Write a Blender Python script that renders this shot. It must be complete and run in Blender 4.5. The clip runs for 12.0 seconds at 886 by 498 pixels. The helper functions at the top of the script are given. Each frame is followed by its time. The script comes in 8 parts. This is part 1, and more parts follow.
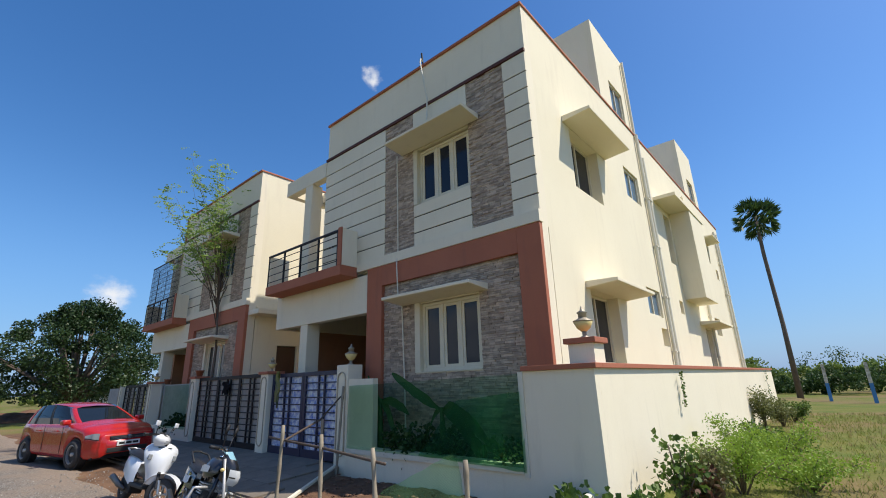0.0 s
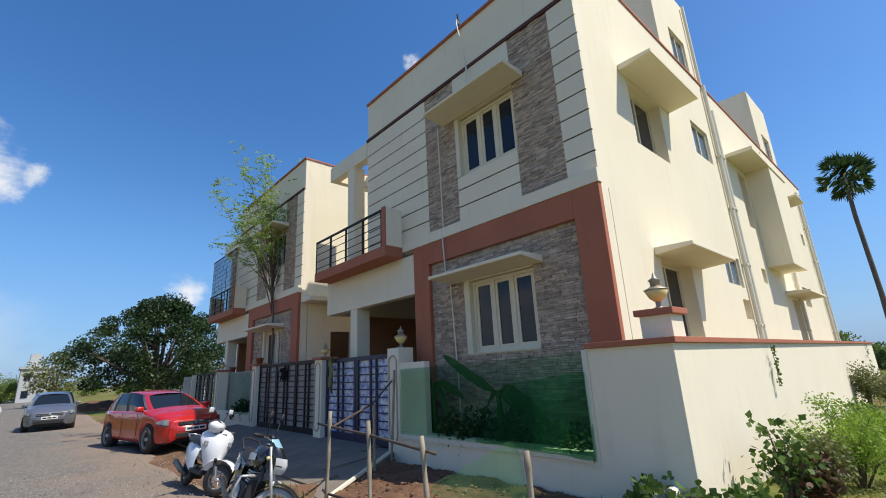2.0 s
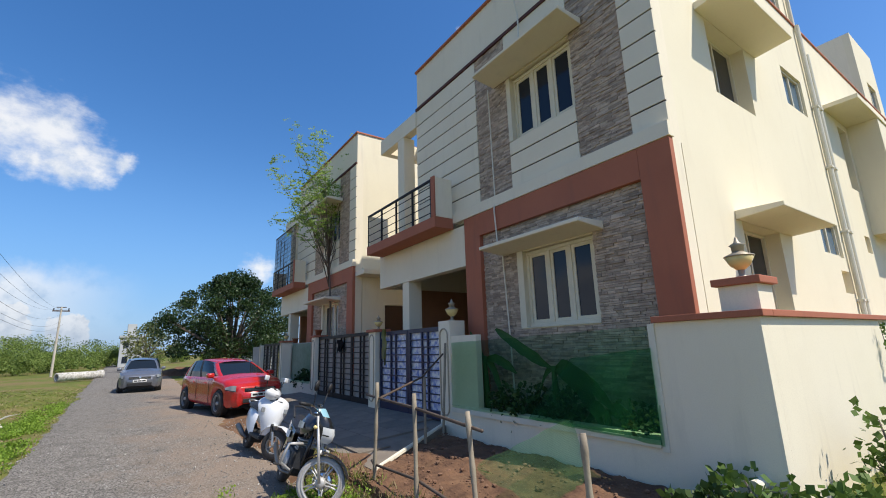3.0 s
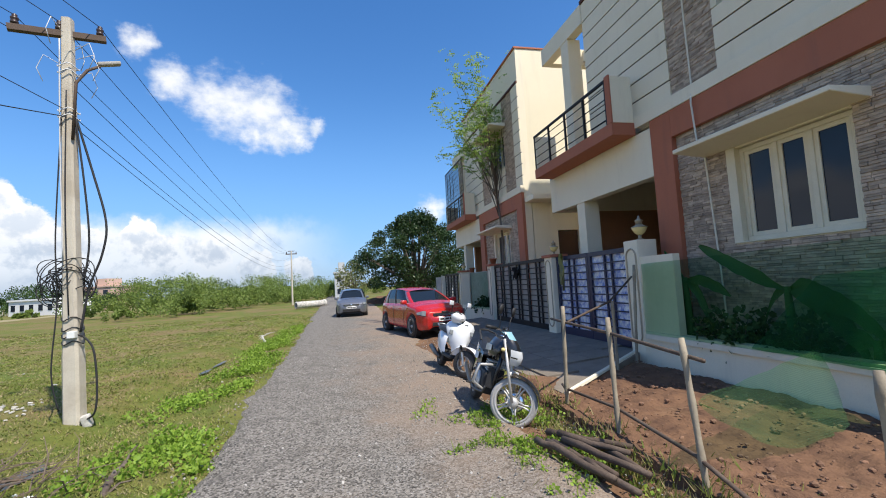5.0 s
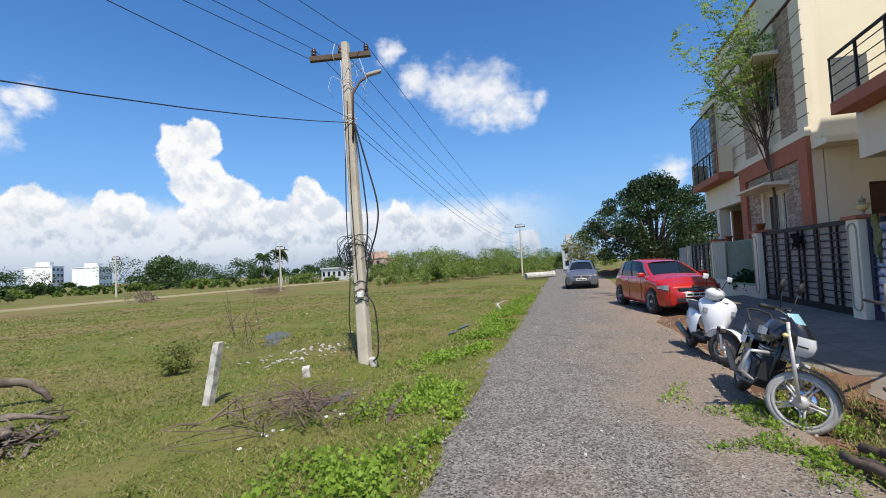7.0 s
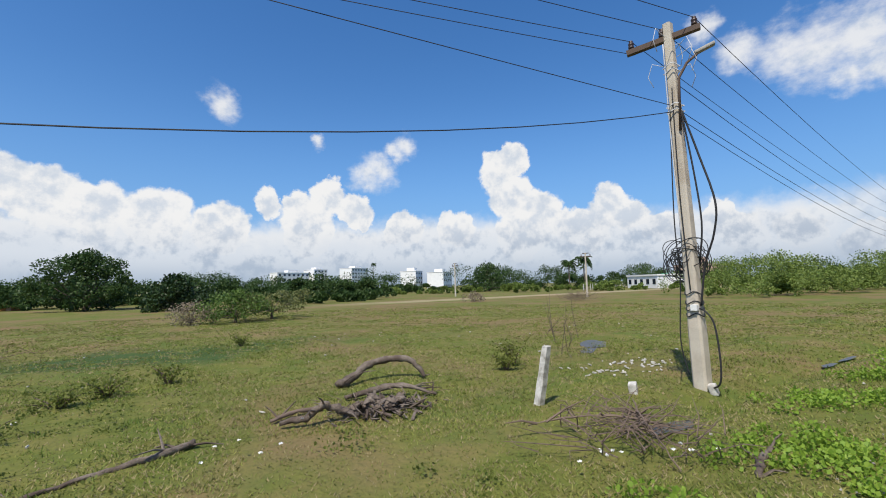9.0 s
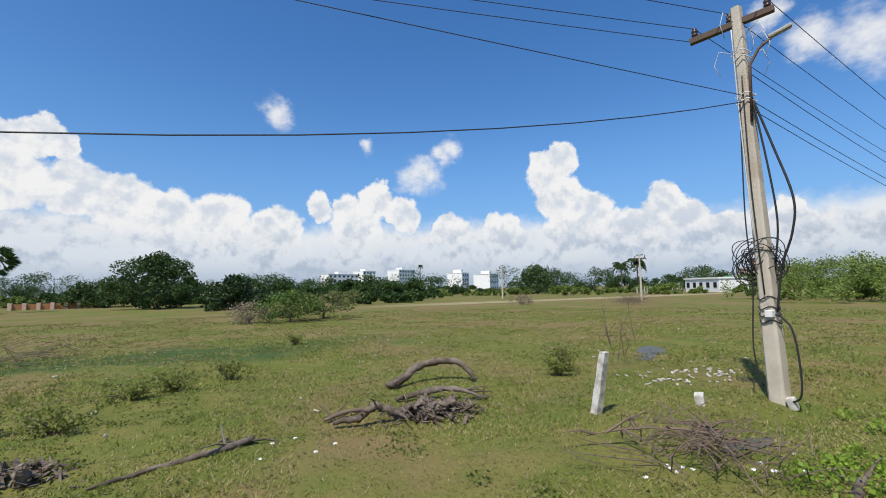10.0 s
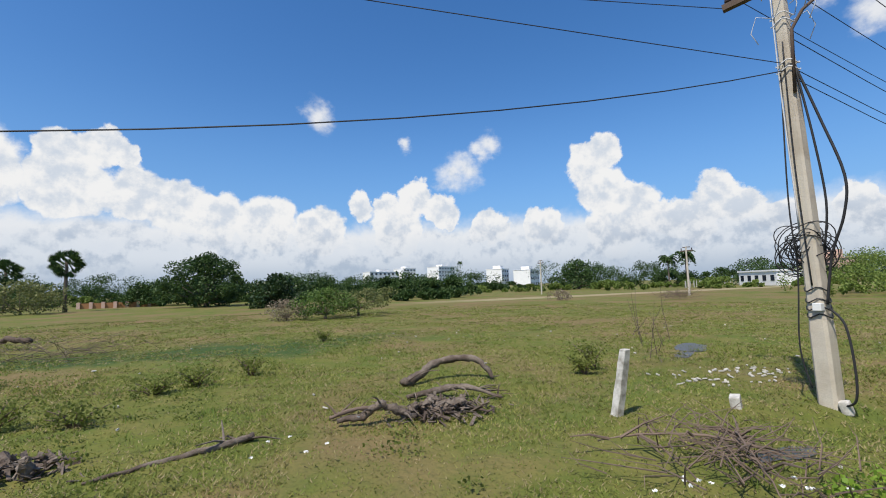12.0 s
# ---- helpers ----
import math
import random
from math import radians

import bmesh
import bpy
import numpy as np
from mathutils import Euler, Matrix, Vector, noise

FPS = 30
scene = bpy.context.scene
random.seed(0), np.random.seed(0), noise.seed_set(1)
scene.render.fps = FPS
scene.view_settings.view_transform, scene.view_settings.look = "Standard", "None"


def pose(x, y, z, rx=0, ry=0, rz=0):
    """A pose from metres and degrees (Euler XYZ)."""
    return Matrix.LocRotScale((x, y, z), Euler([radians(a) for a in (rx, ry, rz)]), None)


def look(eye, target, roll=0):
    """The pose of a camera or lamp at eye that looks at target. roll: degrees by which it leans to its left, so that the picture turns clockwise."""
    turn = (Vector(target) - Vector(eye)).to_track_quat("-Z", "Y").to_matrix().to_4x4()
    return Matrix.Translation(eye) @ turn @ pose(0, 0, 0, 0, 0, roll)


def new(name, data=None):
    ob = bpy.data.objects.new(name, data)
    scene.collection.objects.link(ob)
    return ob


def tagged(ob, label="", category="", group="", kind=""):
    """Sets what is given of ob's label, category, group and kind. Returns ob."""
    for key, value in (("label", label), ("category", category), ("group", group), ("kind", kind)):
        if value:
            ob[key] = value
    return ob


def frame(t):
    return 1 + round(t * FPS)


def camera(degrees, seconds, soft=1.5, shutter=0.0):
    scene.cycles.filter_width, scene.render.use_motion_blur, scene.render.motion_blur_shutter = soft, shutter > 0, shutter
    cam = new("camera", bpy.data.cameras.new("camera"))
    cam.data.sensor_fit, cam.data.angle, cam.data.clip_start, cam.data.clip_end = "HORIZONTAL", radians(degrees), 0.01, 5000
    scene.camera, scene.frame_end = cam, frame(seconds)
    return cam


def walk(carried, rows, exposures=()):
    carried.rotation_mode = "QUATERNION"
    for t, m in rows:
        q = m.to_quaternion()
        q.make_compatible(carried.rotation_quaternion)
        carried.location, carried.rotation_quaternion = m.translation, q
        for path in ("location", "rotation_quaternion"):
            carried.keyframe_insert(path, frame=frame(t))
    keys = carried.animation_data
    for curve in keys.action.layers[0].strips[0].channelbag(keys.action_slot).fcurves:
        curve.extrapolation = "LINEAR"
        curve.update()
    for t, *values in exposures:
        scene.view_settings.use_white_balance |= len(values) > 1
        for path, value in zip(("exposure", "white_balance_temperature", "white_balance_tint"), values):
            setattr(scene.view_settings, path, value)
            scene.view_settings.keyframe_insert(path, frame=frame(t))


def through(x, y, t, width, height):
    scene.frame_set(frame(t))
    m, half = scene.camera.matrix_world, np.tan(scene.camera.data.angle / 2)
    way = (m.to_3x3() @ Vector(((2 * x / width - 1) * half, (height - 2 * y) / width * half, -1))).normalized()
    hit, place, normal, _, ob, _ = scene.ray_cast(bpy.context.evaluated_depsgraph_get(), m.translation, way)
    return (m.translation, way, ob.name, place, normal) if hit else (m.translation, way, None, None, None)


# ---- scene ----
cam = camera(90.7, 12.0, 1.0)
PATH = [
    (0, (-0.621, 0.011, 1.699), (-1.863, 1.465, 2.285), -1.8),
    (0.5, (-0.651, 0.065, 1.684), (-1.908, 1.506, 2.271), -1.9),
    (1, (-0.758, 0.185, 1.682), (-2.02, 1.622, 2.268), -1.9),
    (1.5, (-0.876, 0.309, 1.676), (-2.147, 1.744, 2.246), -2.2),
    (2, (-1.004, 0.504, 1.666), (-2.426, 1.808, 2.196), -2.9),
    (2.5, (-1.101, 0.732, 1.649), (-2.637, 1.915, 2.14), -2.0),
    (4.5, (-1.649, 0.91, 1.585), (-3.494, 1.655, 1.784), -3.9),
    (5, (-1.677, 0.911, 1.567), (-3.622, 1.349, 1.723), -3.2),
    (5.5, (-1.7, 0.908, 1.552), (-3.681, 1.162, 1.655), -2.9),
    (6, (-1.714, 0.886, 1.552), (-3.711, 0.946, 1.62), -2.9),
    (6.5, (-1.736, 0.875, 1.549), (-3.721, 0.637, 1.609), -3.0),
    (7, (-1.759, 0.832, 1.552), (-3.675, 0.263, 1.635), -2.9),
    (7.5, (-1.811, 0.767, 1.539), (-3.587, -0.146, 1.651), -2.8),
    (9.5, (-1.813, 0.356, 1.586), (-2.834, -1.355, 1.761), -1.2),
    (10, (-1.811, 0.32, 1.581), (-2.784, -1.418, 1.761), -1.1),
    (10.5, (-1.874, 0.317, 1.579), (-2.791, -1.451, 1.757), -1.2),
    (11, (-2.01, 0.34, 1.58), (-2.87, -1.456, 1.763), -2.0),
    (11.5, (-2.163, 0.356, 1.567), (-2.966, -1.466, 1.748), -1.8),
    (12, (-2.34, 0.281, 1.537), (-3.151, -1.539, 1.706), -1.7),
]
EXPOSURES = ((0, 0.1), (2.5, 0.12), (4.5, 0.33), (5.5, 0.34), (6.5, 0.24), (7.5, 0.08), (9.5, 0.0), (12, 0.0))
walk(cam, [(t, look(eye, target, roll)) for t, eye, target, roll in PATH], EXPOSURES)

# ---- world, sun, exposure ----
SUN_DIR = Vector((0.64, 0.38, 1.15)).normalized()
SUN_EL, SUN_AZ = math.asin(SUN_DIR.z), math.atan2(SUN_DIR.x, SUN_DIR.y)


class Nodes:
    """A small helper to write node trees."""

    def __init__(self, tree):
        self.t = tree
        tree.nodes.clear()

    def add(self, kind, ins=None, **props):
        n = self.t.nodes.new(kind)
        for k, v in props.items():
            setattr(n, k, v)
        for k, v in (ins or {}).items():
            self.put(n, k, v)
        return n

    def put(self, n, k, v):
        s = n.inputs[k]
        if isinstance(v, bpy.types.NodeSocket):
            self.t.links.new(v, s)
        else:
            s.default_value = v

    def math(self, op, a, b=0.0, c=0.0, clamp=False):
        return self.add("ShaderNodeMath", {0: a, 1: b, 2: c}, operation=op, use_clamp=clamp).outputs[0]

    def vec(self, op, a, b=(0, 0, 0)):
        return self.add("ShaderNodeVectorMath", {0: a, 1: b}, operation=op)

    def mix(self, fac, a, b, blend="MIX"):
        n = self.add("ShaderNodeMix", None, data_type="RGBA", blend_type=blend)
        self.put(n, 0, fac)
        self.put(n, 6, a)
        self.put(n, 7, b)
        return n.outputs[2]

    def noise(self, co, scale, detail=4.0, rough=0.55):
        return self.add("ShaderNodeTexNoise", {"Vector": co, "Scale": scale, "Detail": detail, "Roughness": rough})

    def step(self, v, lo, hi):
        return self.add("ShaderNodeMapRange", {"Value": v, "From Min": lo, "From Max": hi}, interpolation_type="SMOOTHSTEP").outputs[0]


# cumulus heads: azimuth from +x, elevation, radius in degrees
CLOUD_HEADS = ((287.3, 14.6, 2.0), (284.6, 15.4, 2.0), (282.4, 14.8, 1.5), (287, 11.0, 3.4), (281.5, 10.6, 3.0), (277, 9.6, 3.2), (273, 9.0, 3.0), (268, 8.0, 3.2),
               (262, 7.2, 3.0), (256.8, 10.6, 1.8), (253.0, 10.2, 1.9), (249.0, 11.4, 2.3), (245.6, 9.6, 2.0), (252, 7.4, 3.6), (239.8, 7.2, 2.4), (233, 7.2, 2.4),
               (227.2, 14.2, 2.2), (225.2, 15.6, 1.9), (226.0, 11.4, 2.9), (222.0, 9.2, 2.8), (224, 6.6, 4.0))
CLOUD_HEADS_B = ((218.0, 7.2, 2.4), (213.6, 9.8, 2.2), (211.6, 8.0, 2.2), (215.4, 6.8, 2.6), (208, 6.0, 2.3), (202.0, 6.3, 2.2), (200.0, 5.0, 2.4), (195.2, 4.6, 2.2), (190.6, 3.2, 2.0), (186, 2.2, 2.0), (295, 12, 5), (305, 10, 5), (318, 8, 6))
CLOUD_PUFFS = ((198.8, 23.2, 1.4), (195.0, 22.0, 2.0), (192.4, 21.8, 2.5), (189.6, 21.6, 2.3), (186.6, 20.6, 1.6), (190.2, 18.4, 1.3), (188.0, 18.4, 1.3), (185.4, 18.8, 1.1), (183.2, 20.4, 0.9),
               (202.2, 26.6, 1.0), (168.4, 9.5, 1.3), (261.6, 21.6, 1.3), (251.0, 18.4, 0.6), (140.3, 38.2, 0.9), (242.7, 14.7, 1.5), (244.6, 14.0, 1.2), (239.2, 18.0, 1.0), (240.5, 17.4, 0.8))


def heading(az, el):
    a, e = radians(az), radians(el)
    return (math.cos(a) * math.cos(e), math.sin(a) * math.cos(e), math.sin(e))


def build_world():
    w = bpy.data.worlds.new("world")
    scene.world = w
    w.use_nodes = True
    g = Nodes(w.node_tree)
    co = g.add("ShaderNodeTexCoord").outputs["Generated"]
    sky = g.add("ShaderNodeTexSky", None, sky_type="NISHITA", sun_disc=False, sun_elevation=SUN_EL, sun_rotation=SUN_AZ,
                air_density=1.0, dust_density=0.6, ozone_density=2.2, altitude=10.0)
    blue = g.add("ShaderNodeHueSaturation", {"Hue": 0.505, "Saturation": 1.31, "Value": 1.0, "Color": sky.outputs[0]}).outputs[0]
    z = g.add("ShaderNodeSeparateXYZ", {0: co}).outputs[2]
    blue = g.mix(g.math("MULTIPLY", g.step(z, 0.42, -0.02), 0.75), blue, (0.78, 2.0, 4.3, 1))
    big = g.vec("SUBTRACT", g.noise(co, 9.0, 3.0, 0.55).outputs["Color"], (0.5, 0.5, 0.5)).outputs[0]
    small = g.vec("SUBTRACT", g.noise(co, 34.0, 7.0, 0.62).outputs["Color"], (0.5, 0.5, 0.5)).outputs[0]
    big = g.add("ShaderNodeVectorMath", {0: big, "Scale": 0.055}, operation="SCALE").outputs[0]
    small = g.add("ShaderNodeVectorMath", {0: small, "Scale": 0.042}, operation="SCALE").outputs[0]
    warped = g.vec("ADD", g.vec("ADD", co, big).outputs[0], small).outputs[0]

    def heads(group, soft, at):
        best = None
        for az, el, r in group:
            d = g.vec("DISTANCE", at, heading(az, el)).outputs["Value"]
            d = g.math("DIVIDE", d, math.radians(r))
            best = d if best is None else g.add("ShaderNodeMath", {0: best, 1: d, 2: soft}, operation="SMOOTH_MIN").outputs[0]
        return best

    near = g.math("MINIMUM", heads(CLOUD_HEADS, 0.2, warped), heads(CLOUD_HEADS_B, 0.2, warped))
    bank = g.step(near, 1.14, 0.92)
    wisp = g.noise(g.vec("MULTIPLY", co, (1.0, 1.0, 2.0)).outputs[0], 26.0, 7.0, 0.6).outputs[0]
    puff = g.math("ADD", heads(CLOUD_PUFFS, 0.6, warped), g.math("MULTIPLY_ADD", wisp, -1.9, 0.95))
    puff = g.math("MULTIPLY", g.step(puff, 1.9, 0.1), 0.88)
    # grey base under the heads, down to the horizon, on the open side only
    side = g.math("MULTIPLY_ADD", g.add("ShaderNodeSeparateXYZ", {0: co}).outputs[1], -1.0, 0.05)
    edge = g.add("ShaderNodeSeparateXYZ", {0: warped}).outputs[2]
    base = g.math("MULTIPLY", g.step(edge, 0.165, 0.115), g.step(side, 0.02, 0.3))
    # billows lit from above: the relief of the same cloud mass, taken against the sun's side
    lift = g.vec("ADD", co, (0.006, 0.004, 0.016)).outputs[0]
    relief = g.math("SUBTRACT", g.noise(co, 20.0, 8.0, 0.6).outputs[0], g.noise(lift, 20.0, 8.0, 0.6).outputs[0])
    mass = g.noise(co, 7.0, 4.0, 0.55).outputs[0]
    lump = g.math("ADD", g.math("MULTIPLY_ADD", relief, 2.0, 0.5), g.math("MULTIPLY_ADD", mass, 0.9, -0.45))
    top = g.step(near, 0.25, 1.0)
    lump = g.math("MULTIPLY_ADD", top, 0.22, lump)
    lit = g.mix(g.step(lump, 0.2, 0.8), (0.70, 0.77, 0.87, 1), (1.0, 1.0, 1.0, 1))
    low = g.mix(g.step(lump, 0.3, 0.8), (0.52, 0.60, 0.72, 1), (0.80, 0.85, 0.92, 1))
    low = g.mix(g.step(z, 0.0, 0.08), (0.44, 0.54, 0.68, 1), low)
    lit = g.mix(g.step(edge, 0.07, 0.15), low, lit)
    cloud = g.math("MAXIMUM", g.math("MAXIMUM", bank, puff), g.math("MULTIPLY", base, 0.95))
    bg_sky = g.add("ShaderNodeBackground", {"Color": blue, "Strength": 0.16})
    bg_cloud = g.add("ShaderNodeBackground", {"Color": lit, "Strength": 0.88})
    out = g.add("ShaderNodeMixShader", {0: cloud, 1: bg_sky.outputs[0], 2: bg_cloud.outputs[0]})
    g.add("ShaderNodeOutputWorld", {0: out.outputs[0]})


build_world()
sun_data = bpy.data.lights.new("sun", "SUN")
sun_data.energy, sun_data.angle, sun_data.color = 5.0, radians(0.55), (1.0, 0.93, 0.82)
sun = new("sun", sun_data)
sun.matrix_world = look(SUN_DIR * 60, (0, 0, 0))


# ---- materials ----
def material(name, base, rough=0.8, metal=0.0, alt=None, scale=6.0, amount=0.5, fine=60.0, bump=0.15, bump_size=0.01, spread=0.0, grime=None, spec=0.5, coat=0.0, island=False, stretch=(1, 1, 1)):
    """A surface with two scales of colour change, a fine relief and, if wanted, stains and a change from piece to piece."""
    m = bpy.data.materials.new(name)
    m.use_nodes = True
    g = Nodes(m.node_tree)
    co = g.add("ShaderNodeTexCoord").outputs["Object"]
    co = g.vec("MULTIPLY", co, stretch).outputs[0]
    alt = alt or tuple(c * 0.78 for c in base)
    big = g.noise(co, scale, 5.0, 0.6).outputs[0]
    small = g.noise(co, fine, 3.0, 0.6).outputs[0]
    col = g.mix(g.math("MULTIPLY", g.step(big, 0.35, 0.7), amount), (*base, 1), (*alt, 1))
    col = g.mix(g.math("MULTIPLY", g.step(small, 0.4, 0.75), amount * 0.5), col, (*(c * 0.7 for c in base), 1))
    if grime:
        streak = g.noise(g.vec("MULTIPLY", co, (2.5, 2.5, 0.35)).outputs[0], 1.6, 6.0, 0.65).outputs[0]
        col = g.mix(g.math("MULTIPLY", g.step(streak, 0.52, 0.78), 0.55), col, (*grime, 1))
    if spread:
        r = g.add("ShaderNodeNewGeometry").outputs["Random Per Island"] if island else g.add("ShaderNodeObjectInfo").outputs["Random"]
        v = g.math("MULTIPLY_ADD", r, 2 * spread, 1 - spread)
        col = g.add("ShaderNodeHueSaturation", {"Value": v, "Color": col}).outputs[0]
    rr = g.math("MULTIPLY_ADD", small, 0.2, rough - 0.1, clamp=True)
    b = g.add("ShaderNodeBump", {"Strength": bump, "Distance": bump_size, "Height": small})
    bsdf = g.add("ShaderNodeBsdfPrincipled", {"Base Color": col, "Roughness": rr, "Metallic": metal, "Normal": b.outputs[0], "Specular IOR Level": spec, "Coat Weight": coat})
    g.add("ShaderNodeOutputMaterial", {0: bsdf.outputs[0]})
    return m


def leaf_material(name, base, alt, through=0.35, rough=0.55):
    m = bpy.data.materials.new(name)
    m.use_nodes = True
    g = Nodes(m.node_tree)
    r = g.add("ShaderNodeNewGeometry").outputs["Random Per Island"]
    col = g.mix(r, (*base, 1), (*alt, 1))
    big = g.noise(g.add("ShaderNodeTexCoord").outputs["Object"], 0.8, 3.0).outputs[0]
    col = g.mix(g.math("MULTIPLY", g.step(big, 0.4, 0.7), 0.5), col, (*(c * 0.6 for c in base), 1))
    d = g.add("ShaderNodeBsdfPrincipled", {"Base Color": col, "Roughness": rough, "Specular IOR Level": 0.3})
    t = g.add("ShaderNodeBsdfTranslucent", {"Color": col})
    mixed = g.add("ShaderNodeMixShader", {0: through, 1: d.outputs[0], 2: t.outputs[0]})
    g.add("ShaderNodeOutputMaterial", {0: mixed.outputs[0]})
    return m


def glass_material(name, tint, rough=0.05):
    m = bpy.data.materials.new(name)
    m.use_nodes = True
    g = Nodes(m.node_tree)
    n = g.noise(g.add("ShaderNodeTexCoord").outputs["Object"], 2.0, 2.0).outputs[0]
    b = g.add("ShaderNodeBump", {"Strength": 0.03, "Distance": 0.02, "Height": n})
    p = g.add("ShaderNodeBsdfPrincipled", {"Base Color": (*tint, 1), "Roughness": rough, "Specular IOR Level": 0.32, "Normal": b.outputs[0]})
    g.add("ShaderNodeOutputMaterial", {0: p.outputs[0]})
    return m


CREAM = material("cream_paint", (0.825, 0.75, 0.56), 0.85, alt=(0.77, 0.69, 0.505), scale=0.7, amount=0.5, fine=90, bump=0.25, bump_size=0.004, grime=(0.70, 0.62, 0.46))
CREAM_PALE = material("pale_cream_paint", (0.84, 0.76, 0.585), 0.85, alt=(0.775, 0.69, 0.52), scale=0.8, amount=0.5, fine=90, bump=0.25, bump_size=0.004, grime=(0.66, 0.59, 0.45))
RUST = material("rust_red_paint", (0.43, 0.145, 0.078), 0.8, alt=(0.37, 0.12, 0.064), scale=1.2, amount=0.6, fine=90, bump=0.2, bump_size=0.003, grime=(0.28, 0.11, 0.07))
BROWN_TRIM = material("dark_brown_trim", (0.10, 0.035, 0.025), 0.8, scale=3)
GROOVE = material("dark_groove", (0.035, 0.03, 0.028), 0.9, scale=5)
STONE = material("ledger_stone", (0.50, 0.40, 0.305), 0.9, alt=(0.32, 0.24, 0.185), scale=9, amount=0.8, fine=120, bump=0.6, bump_size=0.01, spread=0.3, island=True)
FRAME = material("cream_window_frame", (0.72, 0.66, 0.50), 0.6, scale=4, amount=0.3)
# panes, and the near-black sheets that paint the dark rooms behind them
GLASS_AND_ROOM = glass_material("dark_glass_and_room", (0.018, 0.024, 0.036), 0.08)
GLASS_BLUE = glass_material("bluish_window_glass", (0.10, 0.16, 0.22), 0.06)
IRON = material("black_iron", (0.012, 0.011, 0.012), 0.55, 0.0, scale=8, amount=0.4, spec=0.3)
NAVY = material("navy_gate_paint", (0.008, 0.014, 0.05), 0.45, 0.0, scale=6, amount=0.4)
SHEET = material("printed_plastic_sheet", (0.84, 0.86, 0.88), 0.35, alt=(0.05, 0.16, 0.58), scale=9.0, amount=1.0, fine=34, bump=0.3, bump_size=0.01)
SHEET_GREY = material("grey_backing_sheet", (0.36, 0.345, 0.32), 0.6, alt=(0.26, 0.245, 0.225), scale=6, amount=0.7, fine=30, bump=0.3)
PIPE_PVC = material("cream_pvc", (0.72, 0.68, 0.55), 0.5, scale=5, amount=0.3)
CONCRETE = material("weathered_concrete", (0.42, 0.40, 0.36), 0.9, alt=(0.30, 0.28, 0.25), scale=3, amount=0.7, fine=70, bump=0.5, bump_size=0.008, grime=(0.22, 0.20, 0.18))
PORCH_BROWN = material("porch_brown_paint", (0.42, 0.20, 0.10), 0.8, scale=1.5, amount=0.6)
WOOD_DOOR = material("dark_wood", (0.075, 0.038, 0.02), 0.5, scale=5, stretch=(6, 6, 0.6), amount=0.7)


# ---- mesh helpers ----
def mesh_of(name, bm, mat, smooth=False):
    me = bpy.data.meshes.new(name)
    bm.normal_update()
    bm.to_mesh(me)
    bm.free()
    if smooth:
        me.polygons.foreach_set("use_smooth", [True] * len(me.polygons))
    me.materials.append(mat)
    return me


def part(name, bm, mat, parent=None, label="", smooth=False):
    ob = new(name, mesh_of(name, bm, mat, smooth))
    ob.parent = parent
    if label:
        tagged(ob, label)
    return ob


def thing(name, label, category, group="", kind="", at=(0, 0, 0)):
    ob = new(name)
    ob.empty_display_size = 0.2
    ob.location = at
    return tagged(ob, label, category, group, kind)


def solid(name, bm, mat, label, category, group="", kind="", smooth=False):
    return tagged(part(name, bm, mat, None, "", smooth), label, category, group, kind)


def box(bm, x0, x1, y0, y1, z0, z1, bevel=0.0):
    v = [bm.verts.new((x, y, z)) for z in (z0, z1) for y in (y0, y1) for x in (x0, x1)]
    fs = [bm.faces.new([v[i] for i in q]) for q in ((0, 2, 3, 1), (4, 5, 7, 6), (0, 1, 5, 4), (2, 6, 7, 3), (0, 4, 6, 2), (1, 3, 7, 5))]
    if bevel:
        bmesh.ops.bevel(bm, geom=list({e for f in fs for e in f.edges}), offset=bevel, segments=2, profile=0.6, affect="EDGES")
    return bm


def boxed(*args, bevel=0.0):
    return box(bmesh.new(), *args, bevel=bevel)


def wall_bm(axis, u0, u1, v0, v1, d0, d1, holes=()):
    """A wall in the plane across axis ('x' or 'y'), from u0 to u1 along it and v0 to v1 in height, between depths d0 and d1, with openings through it."""
    bm = bmesh.new()
    us = sorted({u0, u1, *(min(max(h[k], u0), u1) for h in holes for k in (0, 1))})
    vs = sorted({v0, v1, *(min(max(h[k], v0), v1) for h in holes for k in (2, 3))})

    def full(i, j):
        if not (0 <= i < len(us) - 1 and 0 <= j < len(vs) - 1):
            return False
        cu, cv = (us[i] + us[i + 1]) / 2, (vs[j] + vs[j + 1]) / 2
        return not any(h[0] < cu < h[1] and h[2] < cv < h[3] for h in holes)

    cache = {}

    def vert(i, j, k):
        if (i, j, k) not in cache:
            d = (d0, d1)[k]
            cache[i, j, k] = bm.verts.new((us[i], d, vs[j]) if axis == "y" else (d, us[i], vs[j]))
        return cache[i, j, k]

    for i in range(len(us) - 1):
        for j in range(len(vs) - 1):
            if not full(i, j):
                continue
            for k in (0, 1):
                bm.faces.new([vert(i, j, k), vert(i + 1, j, k), vert(i + 1, j + 1, k), vert(i, j + 1, k)])
            for di, dj, a, b in ((-1, 0, (i, j), (i, j + 1)), (1, 0, (i + 1, j), (i + 1, j + 1)), (0, -1, (i, j), (i + 1, j)), (0, 1, (i, j + 1), (i + 1, j + 1))):
                if not full(i + di, j + dj):
                    bm.faces.new([vert(*a, 0), vert(*b, 0), vert(*b, 1), vert(*a, 1)])
    bmesh.ops.recalc_face_normals(bm, faces=bm.faces)
    return bm


